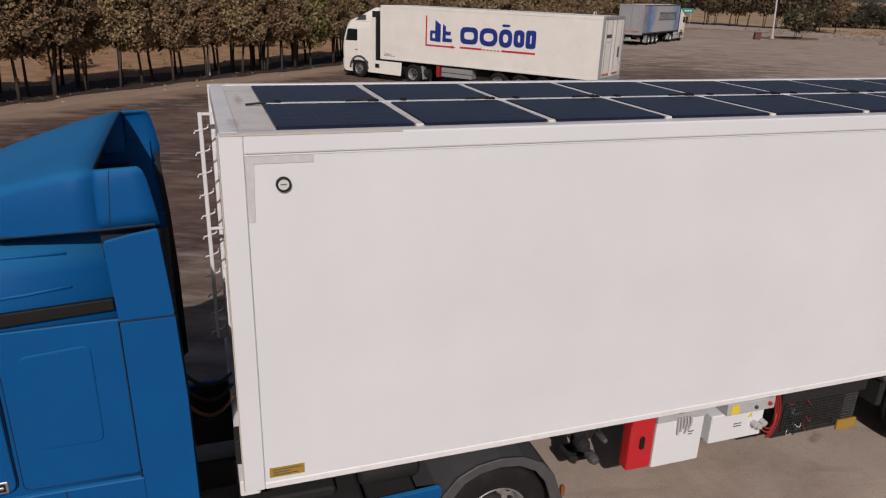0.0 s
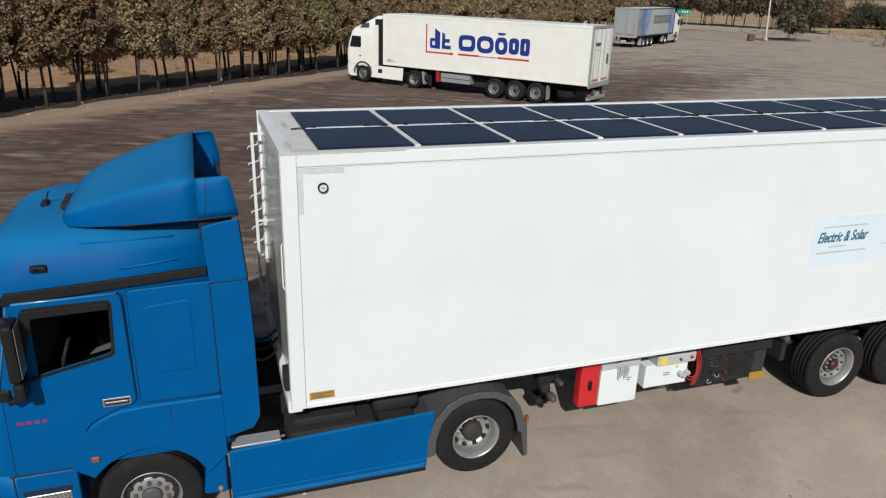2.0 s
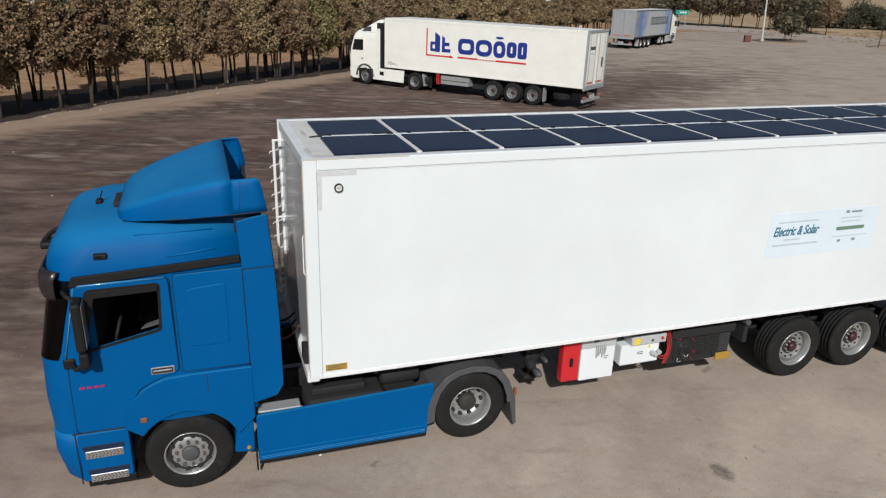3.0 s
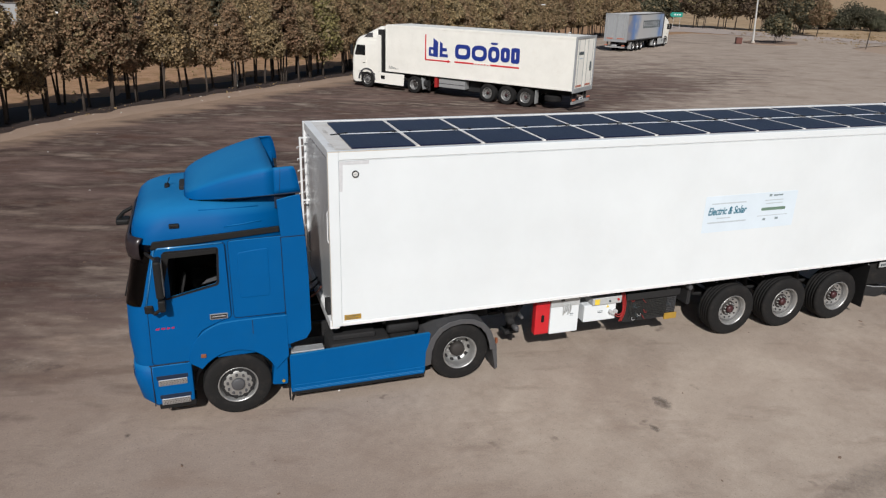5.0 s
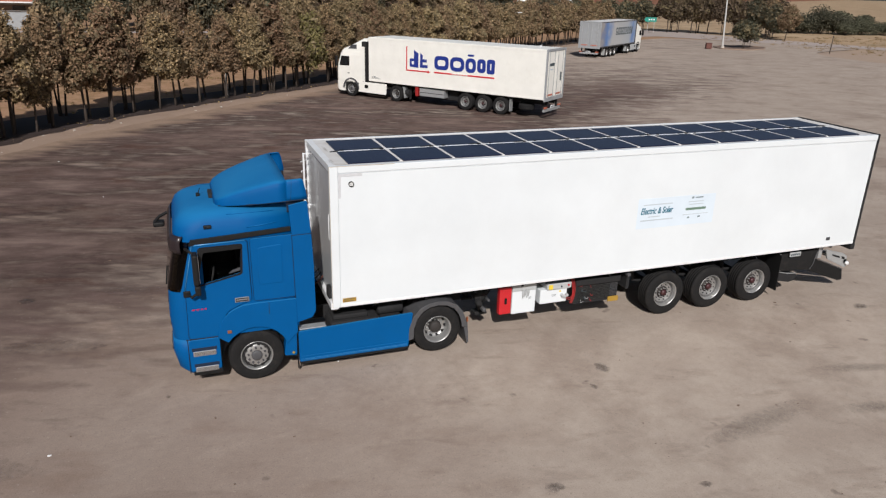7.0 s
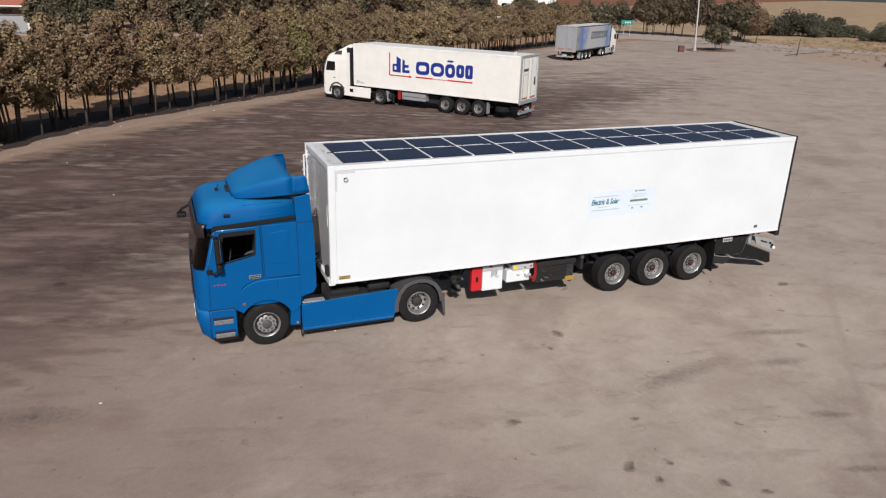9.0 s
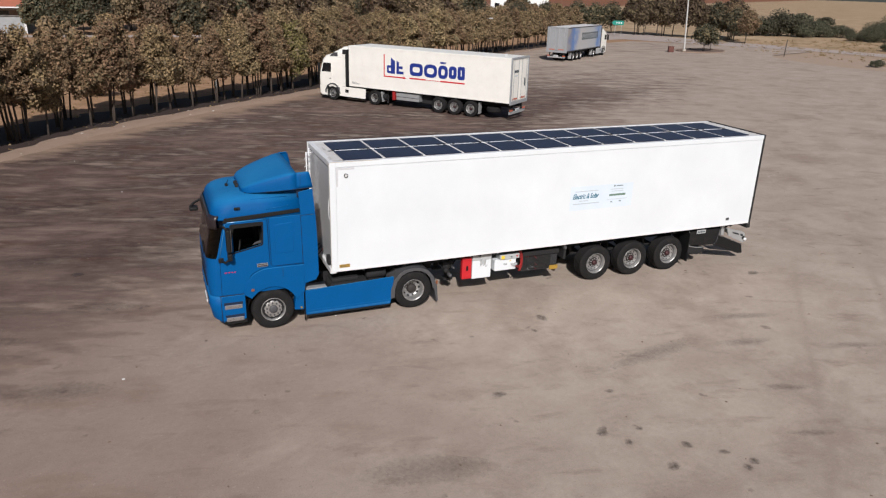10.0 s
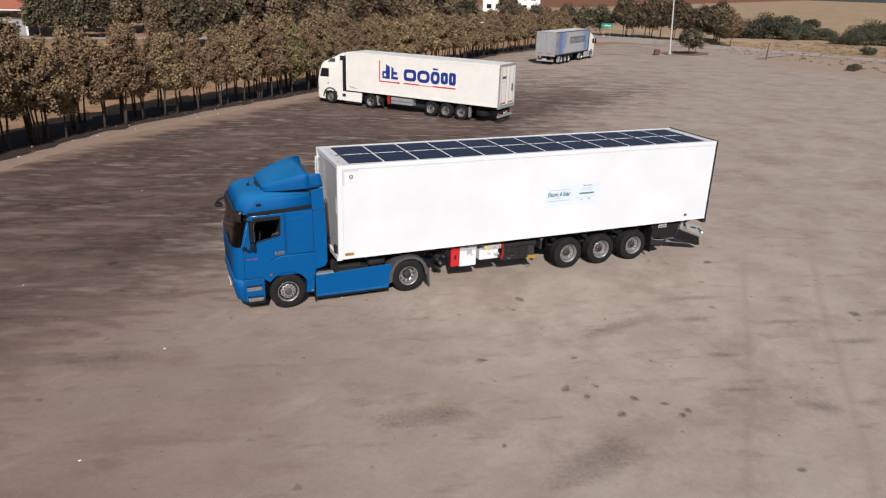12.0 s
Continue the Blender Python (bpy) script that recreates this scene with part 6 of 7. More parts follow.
part("door_print", box(14.252, 14.26, 1.95, 2.15, 2.10, 2.6, 0), M_INK_DARK, d_tr)
part("extinguisher_box", box(5.22, 5.42, 0.02, 0.45, 0.50, 1.08, 0.02), M_CABLE, d_tr, "dark red extinguisher box")
sb = part("side_locker", box(5.55, 7.40, 0.04, 0.6, 0.56, 1.02, 0.01), M_GALV, d_tr, "pale metal side locker")
part("locker_rail", box(5.55, 7.40, 0.03, 0.06, 0.76, 0.80, 0.004), M_FENDER, sb)
part("spare_wheel", lathe([(0.42, 0.0), (0.42, 0.42), (0.48, 0.48), (0.70, 0.48), (0.76, 0.42), (0.76, 0)], 24, axis="Z", at=(12.85, 0.62, 0)), M_TYRE, d_tr)
part("roof_hook", tube([(13.5, 0.5, 3.88), (13.5, 0.5, 4.12), (13.5, 0.75, 4.14), (13.5, 0.75, 3.88)], 0.02, 6), M_WHITE_TRIM, d_tr)
d_tr.matrix_basis = AT_D


def tarpaulin():
    m, nd, ln, b = nodes_of("printed_tarpaulin")
    tc2 = nd.new("ShaderNodeTexCoord")
    sp2 = nd.new("ShaderNodeSeparateXYZ")
    ln.new(tc2.outputs["Object"], sp2.inputs[0])
    f = math_node(nd, ln, "MULTIPLY_ADD", sp2.outputs[0], 0.082, -0.13)
    f = math_node(nd, ln, "ADD", f, math_node(nd, ln, "MULTIPLY_ADD", noise_node(nd, ln, 0.5, 3), 0.5, -0.25), None, True)
    col = ramp(nd, ln, f, [(0.0, (0.08, 0.18, 0.42)), (0.16, (0.36, 0.38, 0.40)), (0.66, (0.42, 0.41, 0.40)), (0.82, (0.09, 0.19, 0.42)), (0.92, (0.17, 0.20, 0.30)), (1.0, (0.30, 0.28, 0.27))])
    ln.new(col, b.inputs["Base Color"])
    b.inputs["Roughness"].default_value = 0.5
    return m


M_TARP = tarpaulin()
AT_T = pose(52.0, 69.5, 0, 0, 0, 217.4)
t_cab = thing("tractor_unit", "white road tractor of the far curtain-sided lorry", "truck")
other_tractor(t_cab, M_DUSTYWHITE, 3.7, M_GREYBOX)
t_cab.matrix_basis = AT_T
t_tr = thing("semi_trailer", "curtain-sided trailer with blue printed tarpaulin and grey doors", "trailer")
other_trailer(t_tr, 1.60, 13.70, 1.16, 3.92, M_TARP, M_ROOF, M_GREYDOOR, (8.6, 9.9, 11.2), M_FENDER)
for k, (a, b) in enumerate(((5.15, 5.75), (5.95, 6.5), (6.7, 7.2), (7.4, 7.95), (8.15, 8.75), (4.35, 4.9), (3.6, 4.1), (2.95, 3.35))):
    part("sign_shape", plate(ring_shape(a, b, 2.35, 3.20, 0.16, 0.12)[0], 2.55, 2.565, ring_shape(a, b, 2.35, 3.20, 0.16, 0.12)[1]), M_INK_DARK, t_tr)
t_tr.matrix_basis = AT_T


# ---- trees ----
def leaf_cloud(name, centres, count, size, material, parent, seed, flat=1.0):
    """Many small leaf clumps round the given centres (x, y, z, radius), each a bent four-cornered blade."""
    r = np.random.RandomState(seed)
    c = np.array(centres)
    w = c[:, 3] ** 2
    pick = r.choice(len(c), count, p=w / w.sum())
    d = r.normal(size=(count, 3))
    d /= np.linalg.norm(d, axis=1)[:, None]
    rad = c[pick, 3] * (0.25 + 1.0 * r.rand(count) ** 0.8)
    pos = c[pick, :3] + d * rad[:, None] * np.array([1, 1, flat])
    nrm = d * 0.9 + r.normal(size=(count, 3)) * 0.55 + np.array([0, 0, 0.25])
    nrm /= np.linalg.norm(nrm, axis=1)[:, None]
    a = np.cross(nrm, r.normal(size=(count, 3)))
    a /= np.linalg.norm(a, axis=1)[:, None]
    b = np.cross(nrm, a)
    s = size * (0.55 + 0.9 * r.rand(count))[:, None]
    v = np.empty((count, 4, 3))
    v[:, 0] = pos - a * s
    v[:, 1] = pos - b * s * 0.62 + nrm * s * 0.18
    v[:, 2] = pos + a * s * 0.9 - nrm * s * 0.25
    v[:, 3] = pos + b * s * 0.62 + nrm * s * 0.18
    idx = np.arange(count * 4).reshape(count, 4)
    me = bpy.data.meshes.new(name)
    me.from_pydata(v.reshape(-1, 3).tolist(), [], idx.tolist())
    me.materials.append(material)
    ob = new(name, me)
    ob.parent = parent
    return ob


def make_tree(seed, height, width, clear, leaves, count, size, label, trunks=1, droop=0.0, name="tree", spire=False):
    r = random.Random(seed)
    root = thing(name, label, "tree")
    b = bmesh.new()
    mid = clear + (height - clear) * 0.45
    tops = []
    for k in range(trunks):
        a = r.uniform(0, 6.28)
        off = Vector((math.cos(a), math.sin(a), 0)) * (0.14 * (trunks > 1))
        lean = Vector((r.uniform(-.16, .16), r.uniform(-.16, .16), 0)) + off * 0.9
        pts = [off + Vector((0, 0, -0.12)), off + lean * 0.3 + Vector((r.uniform(-.04, .04), 0, clear * 0.5)), off + lean * 0.7 + Vector((0, r.uniform(-.05, .05), clear)), off + lean * 1.2 + Vector((0, 0, mid)), off + lean * 1.3 + Vector((0, 0, height * 0.86))]
        g = height * (0.0125 if trunks == 1 else 0.0095)
        tube(pts, [g * 1.35, g, g * 0.85, g * 0.5, g * 0.15], 8, b)
        tops.append((pts[2], pts[3], pts[4], g))
    centres = []
    n = 30 if spire else 20
    for i in range(n):
        u = (i + 0.5) / n
        z = clear + 0.35 + (height - clear - 0.7) * u
        prof = min(1.0, 0.62 + 1.5 * u) * (1 - u) ** 0.72 * 1.26 if spire else math.sin(math.pi * min(1, max(0.0, 0.16 + 0.80 * u))) ** 0.75
        a = i * 2.4 + r.uniform(-.5, .5)
        d = width * 0.5 * prof * r.uniform(0.45, 0.80)
        p2, p3, p4, g = tops[i % len(tops)]
        end = Vector((p3.x + d * math.cos(a), p3.y + d * math.sin(a), z - droop * d))
        centres.append((*end, width * (r.uniform(0.11, 0.20) * (1.1 - 0.45 * u) if spire else r.uniform(0.15, 0.25))))
        t = min(1.0, max(0.0, (z - clear) / (height - clear)))
        start = p2.lerp(p4, t * 0.75)
        tube([start, start.lerp(end, 0.5) + Vector((0, 0, 0.08)), end], [g * 0.40, g * 0.25, g * 0.08], 5, b)
    centres.append((tops[0][2].x, tops[0][2].y, height - 0.35, width * 0.17))
    part("trunk", b, M_BARK, root, smooth=True)
    crown = leaf_cloud("crown", centres, count, size, leaves, root, seed)
    leaf_cloud("inner_foliage", [(x, y, z, rr * 0.8) for x, y, z, rr in centres], count // 7, size * 2.2, M_LEAF_SHADE, crown, seed + 1)
    return root


def shrub(seed, w, h, leaves, count, size, label, category="bush"):
    r = random.Random(seed)
    root = thing("bush", label, category)
    b = bmesh.new()
    centres = []
    for i in range(16):
        a, d = r.uniform(0, 6.28), w * 0.5 * math.sqrt(r.random()) * 0.8
        z = h * r.uniform(0.35, 0.8) * (1 - 0.5 * (d / (w * 0.5)) ** 2)
        e = Vector((d * math.cos(a), d * math.sin(a), z))
        centres.append((*e, min(w, h * 1.5) * r.uniform(0.17, 0.27)))
        tube([(e.x * 0.15, e.y * 0.15, -0.1), (e.x * 0.5, e.y * 0.5, z * 0.6), e], [h * 0.018, h * 0.013, h * 0.004], 5, b)
    part("stem", b, M_BARK, root)
    leaf_cloud("foliage", centres, count, size, leaves, root, seed, 0.8)
    return root


BELT = "dusty olive-brown tree of the belt beside the yard"
kinds = [make_tree(11, 5.0, 2.3, 1.60, M_LEAF, 5600, 0.068, BELT, spire=True), make_tree(12, 5.3, 2.5, 1.80, M_LEAF, 5900, 0.068, BELT, 2, spire=True),
         make_tree(13, 4.6, 2.3, 1.55, M_LEAF, 5500, 0.068, BELT, spire=True), make_tree(14, 5.1, 2.4, 1.85, M_LEAF, 5700, 0.068, BELT, 3, spire=True), make_tree(15, 5.6, 2.7, 1.75, M_LEAF, 6100, 0.071, BELT, spire=True)]
kinds_olive = [make_tree(17, 5.2, 2.5, 1.65, M_LEAF_OLIVE, 5600, 0.071, "dusty olive-green tree of the belt beside the yard", spire=True), make_tree(18, 5.5, 2.6, 1.75, M_LEAF_OLIVE, 5800, 0.071, "dusty olive-green tree of the belt beside the yard", 2, spire=True)]
kinds_far = [make_tree(seed, h, w, 1.7, M_LEAF_OLIVE, 2900, 0.115, "dusty olive-green tree of the belt beside the yard", n, spire=True) for seed, h, w, n in ((111, 5.1, 2.5, 1), (112, 5.4, 2.6, 2), (113, 4.8, 2.4, 1), (114, 5.2, 2.5, 3))]
fresh = make_tree(16, 5.3, 3.2, 1.5, M_LEAF_FRESH, 6000, 0.088, "fresher green round-headed tree in the belt")
tr_rng = random.Random(21)
for row, off in enumerate((2.0, 3.1, 4.7)):
    s = -9.0 + row * 1.1
    while s < (101 if row < 2 else 42):
        p, nn = edge_at(s)
        q = p + nn * (off + tr_rng.uniform(-.35, .35))
        k = tr_rng.choice(kinds_olive if s > 20 and tr_rng.random() < 0.75 else kinds)
        if s > 46 or row == 2:
            k = tr_rng.choice(kinds_far)
        if row == 0 and abs(s - 28.5) < 1.0:
            k = fresh
        t = copy_thing(k, pose(q.x, q.y, -0.02, tr_rng.uniform(-2, 2), tr_rng.uniform(-2, 2), tr_rng.uniform(0, 360)) @ Matrix.Scale(tr_rng.uniform(0.88, 1.10) * (1.18 if s < 6.3 else 0.93 if s < 9.5 else 1.04), 4))
        t["group"] = "trees of the belt"
        s += tr_rng.uniform(1.2, 2.1) if row < 2 else tr_rng.uniform(2.2, 3.6)

# one tall tree more where the belt leaves the yard's corner
p, nn = edge_at(6.0)
q = p + nn * 2.3
copy_thing(kinds[4], pose(q.x, q.y, -0.02, 1, -1, 140))["group"] = "trees of the belt"


def white_sight(y):
    """The gap between the trees through which the far white block shows."""
    return -4.5 + 0.488 * (y + 17.9)


DARK = "tall dark evergreen tree behind the belt"
dk = [make_tree(31, 9.0, 5.5, 1.8, M_LEAF_DUSK, 3200, 0.23, DARK), make_tree(32, 7.5, 5.0, 1.6, M_LEAF_DARK, 3000, 0.22, DARK, 2), make_tree(33, 6.5, 4.6, 1.7, M_LEAF_BUSH, 3000, 0.20, "broad grey-green tree behind the belt")]
for i in range(100):
    f = i / 99
    x = -38 + 112 * f + tr_rng.uniform(-2, 2)
    y = 66 + 0.62 * x + tr_rng.uniform(0, 34) + (30 if x < 0 else 14)
    ux = -4.7 + 0.193 * (y + 18.5)
    if abs(x - ux) < 4 and y < 200 or (y < 108 and x < 12) or abs(x - white_sight(y)) < 3:
        continue
    t = copy_thing(tr_rng.choice(dk), pose(x, y, -0.1, 0, 0, tr_rng.uniform(0, 360)) @ Matrix.Scale(tr_rng.uniform(0.8, 1.25), 4))
    t["group"] = "trees behind the belt"
for i in range(30):
    x = -14 + 62 * i / 29 + tr_rng.uniform(-1, 1)
    y = 77 + 0.55 * max(0, x) + tr_rng.uniform(0, 12)
    if x < -2.5 or abs(x - white_sight(y)) < 3:
        continue
    t = copy_thing(tr_rng.choice(dk), pose(x, y, -0.1, 0, 0, tr_rng.uniform(0, 360)) @ Matrix.Scale(tr_rng.uniform(0.7, 0.95), 4))
    t["group"] = "trees behind the belt"
for x, y, sc in ((-17.2, 103.1, 0.95), (-15.2, 103.2, 1.00), (-13.3, 103.3, 0.85), (-11.5, 103.4, 1.05), (-9.3, 103.5, 0.95)):
    t = copy_thing(dk[2], pose(x, y, -0.1, 0, 0, tr_rng.uniform(0, 360)) @ Matrix.Scale(sc, 4))
    t["group"] = "trees behind the belt"
# the row beyond the access road
ROWT = "dark dusty roadside tree with bare lower trunk"
rt_kind = [make_tree(41, 6.6, 4.6, 2.5, M_LEAF_DUSK, 4600, 0.15, ROWT, 2), make_tree(42, 5.8, 3.8, 2.0, M_LEAF_OLIVE, 4200, 0.14, "olive-green roadside tree with bare lower trunk"), make_tree(43, 6.0, 5.0, 1.8, M_LEAF_BUSH, 4600, 0.15, "broad grey-green roadside tree", 2)]
for x, y, k, sc in ((89.3, 109.2, 0, 1.1), (90.8, 108.2, 0, 1.0), (92.3, 106.2, 0, 1.15), (93.4, 105.8, 1, 1.05), (94.6, 104.2, 0, 1.1), (96.3, 102.0, 0, 1.15), (97.6, 100.4, 0, 1.0), (95.5, 108.0, 0, 1.1), (91.8, 111.5, 0, 1.1),
                    (99.9, 98.2, 2, 1.05), (101.8, 96.0, 1, 1.1), (100.2, 93.4, 2, 0.9), (97.0, 87.0, 1, 0.95), (104.0, 98.0, 0, 1.1), (107, 102, 2, 1.0),
                    (86.5, 113.5, 2, 0.95), (83.5, 115.5, 2, 0.9), (80.0, 117.0, 2, 0.95), (77.0, 120.5, 1, 0.9), (74.0, 119.0, 2, 0.9), (70.5, 121.5, 2, 0.9), (67, 116, 1, 0.95), (64, 112, 2, 0.9)):
    t = copy_thing(rt_kind[k], pose(x, y, -0.1, 0, 0, tr_rng.uniform(0, 360)) @ Matrix.Scale(sc, 4))
    t["group"] = "roadside trees"
ISL = make_tree(51, 3.5, 3.6, 1.3, M_LEAF_BUSH, 2600, 0.12, "small broad green tree on the kerbed island", 2)
ISL.matrix_basis = pose(73.9, 71.2, 0.1, 0, 0, 40)
t = copy_thing(ISL, pose(77.0, 73.4, 0.05, 0, 0, 160) @ Matrix.Scale(0.7, 4))
bsh = shrub(61, 8, 4.6, M_LEAF_BUSH, 8200, 0.15, "large dark green shrub on the dry field")
bsh_low = shrub(63, 7, 3.2, M_LEAF_BUSH, 6000, 0.14, "low spreading olive shrub on the dry field")
bush_spots = ((120.5, 109, 1.1, 0), (126.5, 108, 1.3, 0), (131.5, 106.5, 1.1, 1), (135.5, 105, 1.0, 0), (139.5, 103, 0.85, 1), (129, 103, 0.8, 1), (134.5, 90.5, 1.0, 0), (139, 89.5, 1.2, 0), (144, 86, 1.1, 0), (131.5, 92.5, 0.6, 1), (115, 108, 0.5, 1))
for i, (x, y, sx, low) in enumerate(bush_spots):
    copy_thing(bsh_low if low else bsh, pose(x, y, -0.1, 0, 0, i * 77) @ Matrix.Diagonal((sx, sx * (0.8 + 0.07 * (i % 5)), sx * (0.85 + 0.1 * (i % 3)), 1)))
sm = shrub(62, 2.2, 0.9, M_LEAF_BUSH, 1200, 0.09, "low dry scrub at the yard's edge")
sm.matrix_basis = pose(82.6, 49.3, -0.05)
copy_thing(sm, pose(112, 70, -0.1, 0, 0, 50) @ Matrix.Scale(1.5, 4))
for x, y, s in ((190, 160, 4.0), (196, 156, 3.0)):
    copy_thing(sm, pose(x, y, -0.1, 0, 0, x) @ Matrix.Scale(s, 4))
sc_kind = shrub(64, 2.6, 1.7, M_LEAF, 1300, 0.11, "low olive-brown scrub behind the belt")
for i in range(26):
    p, nn = edge_at(tr_rng.uniform(-10, 45))
    q = p + nn * tr_rng.uniform(9, 34)
    copy_thing(sc_kind, pose(q.x, q.y, -0.1, 0, 0, i * 50) @ Matrix.Scale(tr_rng.uniform(0.6, 1.4), 4))
for k in (sc_kind, *kinds, *kinds_olive, *kinds_far, fresh, *dk, *rt_kind, bsh, bsh_low):
    for o in (*k.children_recursive, k):
        bpy.data.objects.remove(o)

# dry grass and litter under and before the belt
gr = np.random.RandomState(5)
cs = []
for i in range(900):
    p, nn = edge_at(gr.uniform(-10, 90))
    q = p + nn * gr.choice([gr.uniform(0.8, 2.2), gr.uniform(5, 24)])
    cs.append((q.x, q.y, 0.03, gr.uniform(0.08, 0.3)))
for i in range(500):
    cs.append((gr.uniform(84, 135), gr.uniform(44, 95), 0.0, gr.uniform(0.2, 0.6)))
grass = leaf_cloud("dry_grass", cs, 9000, 0.10, M_GRASS, None, 9, 0.35)
tagged(grass, "thin tufts of dry straw-coloured grass", "grass", kind="stuff")
b = bmesh.new()
for i in range(70):
    p, nn = edge_at(gr.uniform(-10, 80))
    q = p + nn * gr.uniform(-0.3, 1.6)
    s = gr.uniform(0.03, 0.09)
    bmesh.ops.create_icosphere(b, subdivisions=1, radius=s, matrix=Matrix.Translation((q.x, q.y, 0.05 + s * 0.3)) @ Matrix.Diagonal((gr.uniform(.7, 1.5), gr.uniform(.7, 1.3), 0.6, 1)))
tagged(part("stones", b, M_STONE), "scattered pale stones along the verge", "stones", kind="stuff")


b = bmesh.new()
for i in range(260):
    x, y = gr.uniform(-11, 30), gr.uniform(-11, 16)
    s = gr.uniform(0.008, 0.022)
    bmesh.ops.create_icosphere(b, subdivisions=1, radius=s, matrix=Matrix.Translation((x, y, s * 0.3)) @ pose(0, 0, 0, 0, 0, gr.uniform(0, 180)) @ Matrix.Diagonal((gr.uniform(.8, 2.2), gr.uniform(.7, 1.3), 0.6, 1)))
tagged(part("grit", b, M_SOIL), "loose dark grit scattered on the asphalt", "gravel", kind="stuff")
b = bmesh.new()
for i in range(40):
    x, y = gr.uniform(-11, 34), gr.uniform(-11, 24)
    s = gr.uniform(0.01, 0.026)
    bmesh.ops.create_icosphere(b, subdivisions=1, radius=s, matrix=Matrix.Translation((x, y, s * 0.25)) @ Matrix.Diagonal((gr.uniform(.8, 2.0), gr.uniform(.7, 1.3), 0.5, 1)))
tagged(part("litter", b, M_WHITE_TRIM), "tiny pale scraps of litter on the asphalt", "litter", kind="stuff")


# dark strip that paints the crowns' shade onto the ground along the belt
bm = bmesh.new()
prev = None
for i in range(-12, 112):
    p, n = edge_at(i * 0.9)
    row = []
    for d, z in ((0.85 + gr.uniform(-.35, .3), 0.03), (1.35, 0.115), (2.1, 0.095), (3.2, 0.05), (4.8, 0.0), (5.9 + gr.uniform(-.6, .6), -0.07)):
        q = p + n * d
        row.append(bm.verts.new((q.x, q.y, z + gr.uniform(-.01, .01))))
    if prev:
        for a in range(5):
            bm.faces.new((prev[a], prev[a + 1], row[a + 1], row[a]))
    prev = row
tagged(part("verge", bm, M_BELT_SHADE, smooth=True), "dark reddish ground strip painted as shade under the belt trees", "leaf litter", kind="structure")


# ---- posts, sign, bin ----
def lamp_post(x, y, h, arm, turn, label):
    root = thing("street_lamp", label, "lamp post")
    part("pole", tube([(0, 0, -0.1), (0, 0, h * 0.5), (0, 0, h)], [0.055, 0.045, 0.035], 10), M_POLE, root)
    if arm:
        part("arm", tube(bezier((0, 0, h), (0.1, 0, h + 0.22), (arm, 0, h + 0.3), 6), 0.03, 8), M_POLE, root)
        hd = part("head", box(arm - 0.05, arm + 0.55, -0.11, 0.11, h + 0.26, h + 0.36, 0.04, 2), M_WHITE_TRIM, root)
        part("diffuser", box(arm + 0.05, arm + 0.5, -0.08, 0.08, h + 0.24, h + 0.262, 0.005), M_LENS, hd)
    root.matrix_basis = pose(x, y, 0, 0, 0, turn)
    return root


lamp_post(0.7, 36.4, 3.85, 0.6, 10, "pale street lamp with curved arm among the trees")
lamp_post(34.5, 68.1, 4.2, 2.2, 5, "pale street lamp with long arm among the trees")
lamp_post(61.5, 90.8, 4.1, 0.3, 190, "thin pale street lamp at the end of the belt")
pl = thing("light_pole", "tall pale steel light pole on the island", "pole")
part("pole", tube([(0, 0, 0), (-0.3, 0.08, 5.5), (-0.7, 0.2, 11.5)], [0.13, 0.10, 0.07], 12), M_POLE, pl)
part("base", lathe([(0, 0), (0, 0.26), (0.3, 0.22), (0.3, 0)], 14, axis="Z"), M_STONE, pl)
pl.matrix_basis = pose(70.9, 72.0, 0.05)
sg = thing("road_sign", "green direction sign on two posts", "sign")
part("board", plate([(-1.7, 3.3), (1.5, 3.3), (1.5, 4.6), (-1.7, 4.6), (-2.2, 3.95)], -0.02, 0.02), M_SIGN, sg)
for x in (-1.0, 0.9):
    part("post", tube([(x, 0.05, -0.1), (x, 0.05, 4.5)], 0.05, 8), M_POLE, sg)
for k in range(3):
    part("print_bar", box(-0.9 + 0.7 * k, -0.5 + 0.7 * k, -0.03, 0.0, 3.75, 4.15, 0), M_WHITE_TRIM, sg)
sg.matrix_basis = pose(83.05, 106.1, -0.05, 0, 0, -25) @ Matrix.Scale(0.62, 4)
bn = thing("waste_bin", "rusty red metal waste bin at the yard's edge", "bin")
part("body", box(-0.42, 0.42, -0.4, 0.4, 0.06, 0.85, 0.04, 2), M_RUST, bn)
part("rim", box(-0.45, 0.45, -0.43, 0.43, 0.85, 0.92, 0.02), M_RUST, bn)
for x in (-0.3, 0.3):
    part("foot", box(x - 0.05, x + 0.05, -0.3, 0.3, 0.0, 0.07, 0.005), M_CHASSIS, bn)
bn.matrix_basis = pose(67.7, 71.1, 0, 0, 0, -25) @ Matrix.Scale(0.9, 4)
ps = thing("post", "thin dark leaning post at the yard's edge", "post")
part("shaft", tube([(0, 0, -0.1), (0.12, 0, 2.3)], [0.07, 0.05], 8), M_BARK, ps)
ps.matrix_basis = pose(82.3, 64.0, 0)

# ---- buildings and cars in the distance ----
hs = thing("house", "white plastered house with red tiled hip roof", "house")
part("wall", box(-46, -19.0, 106, 119, -0.1, 3.75, 0.02), M_WALL, hs)
b = bmesh.new()
v = [b.verts.new(p) for p in ((-47.8, 104.2, 3.72), (-17.6, 104.2, 3.72), (-17.6, 120.8, 3.72), (-47.8, 120.8, 3.72), (-40, 112.5, 7.4), (-25.5, 112.5, 7.4))]
for f in ((0, 1, 5, 4), (1, 2, 5), (2, 3, 4, 5), (3, 0, 4), (0, 3, 2, 1)):
    b.faces.new([v[i] for i in f])
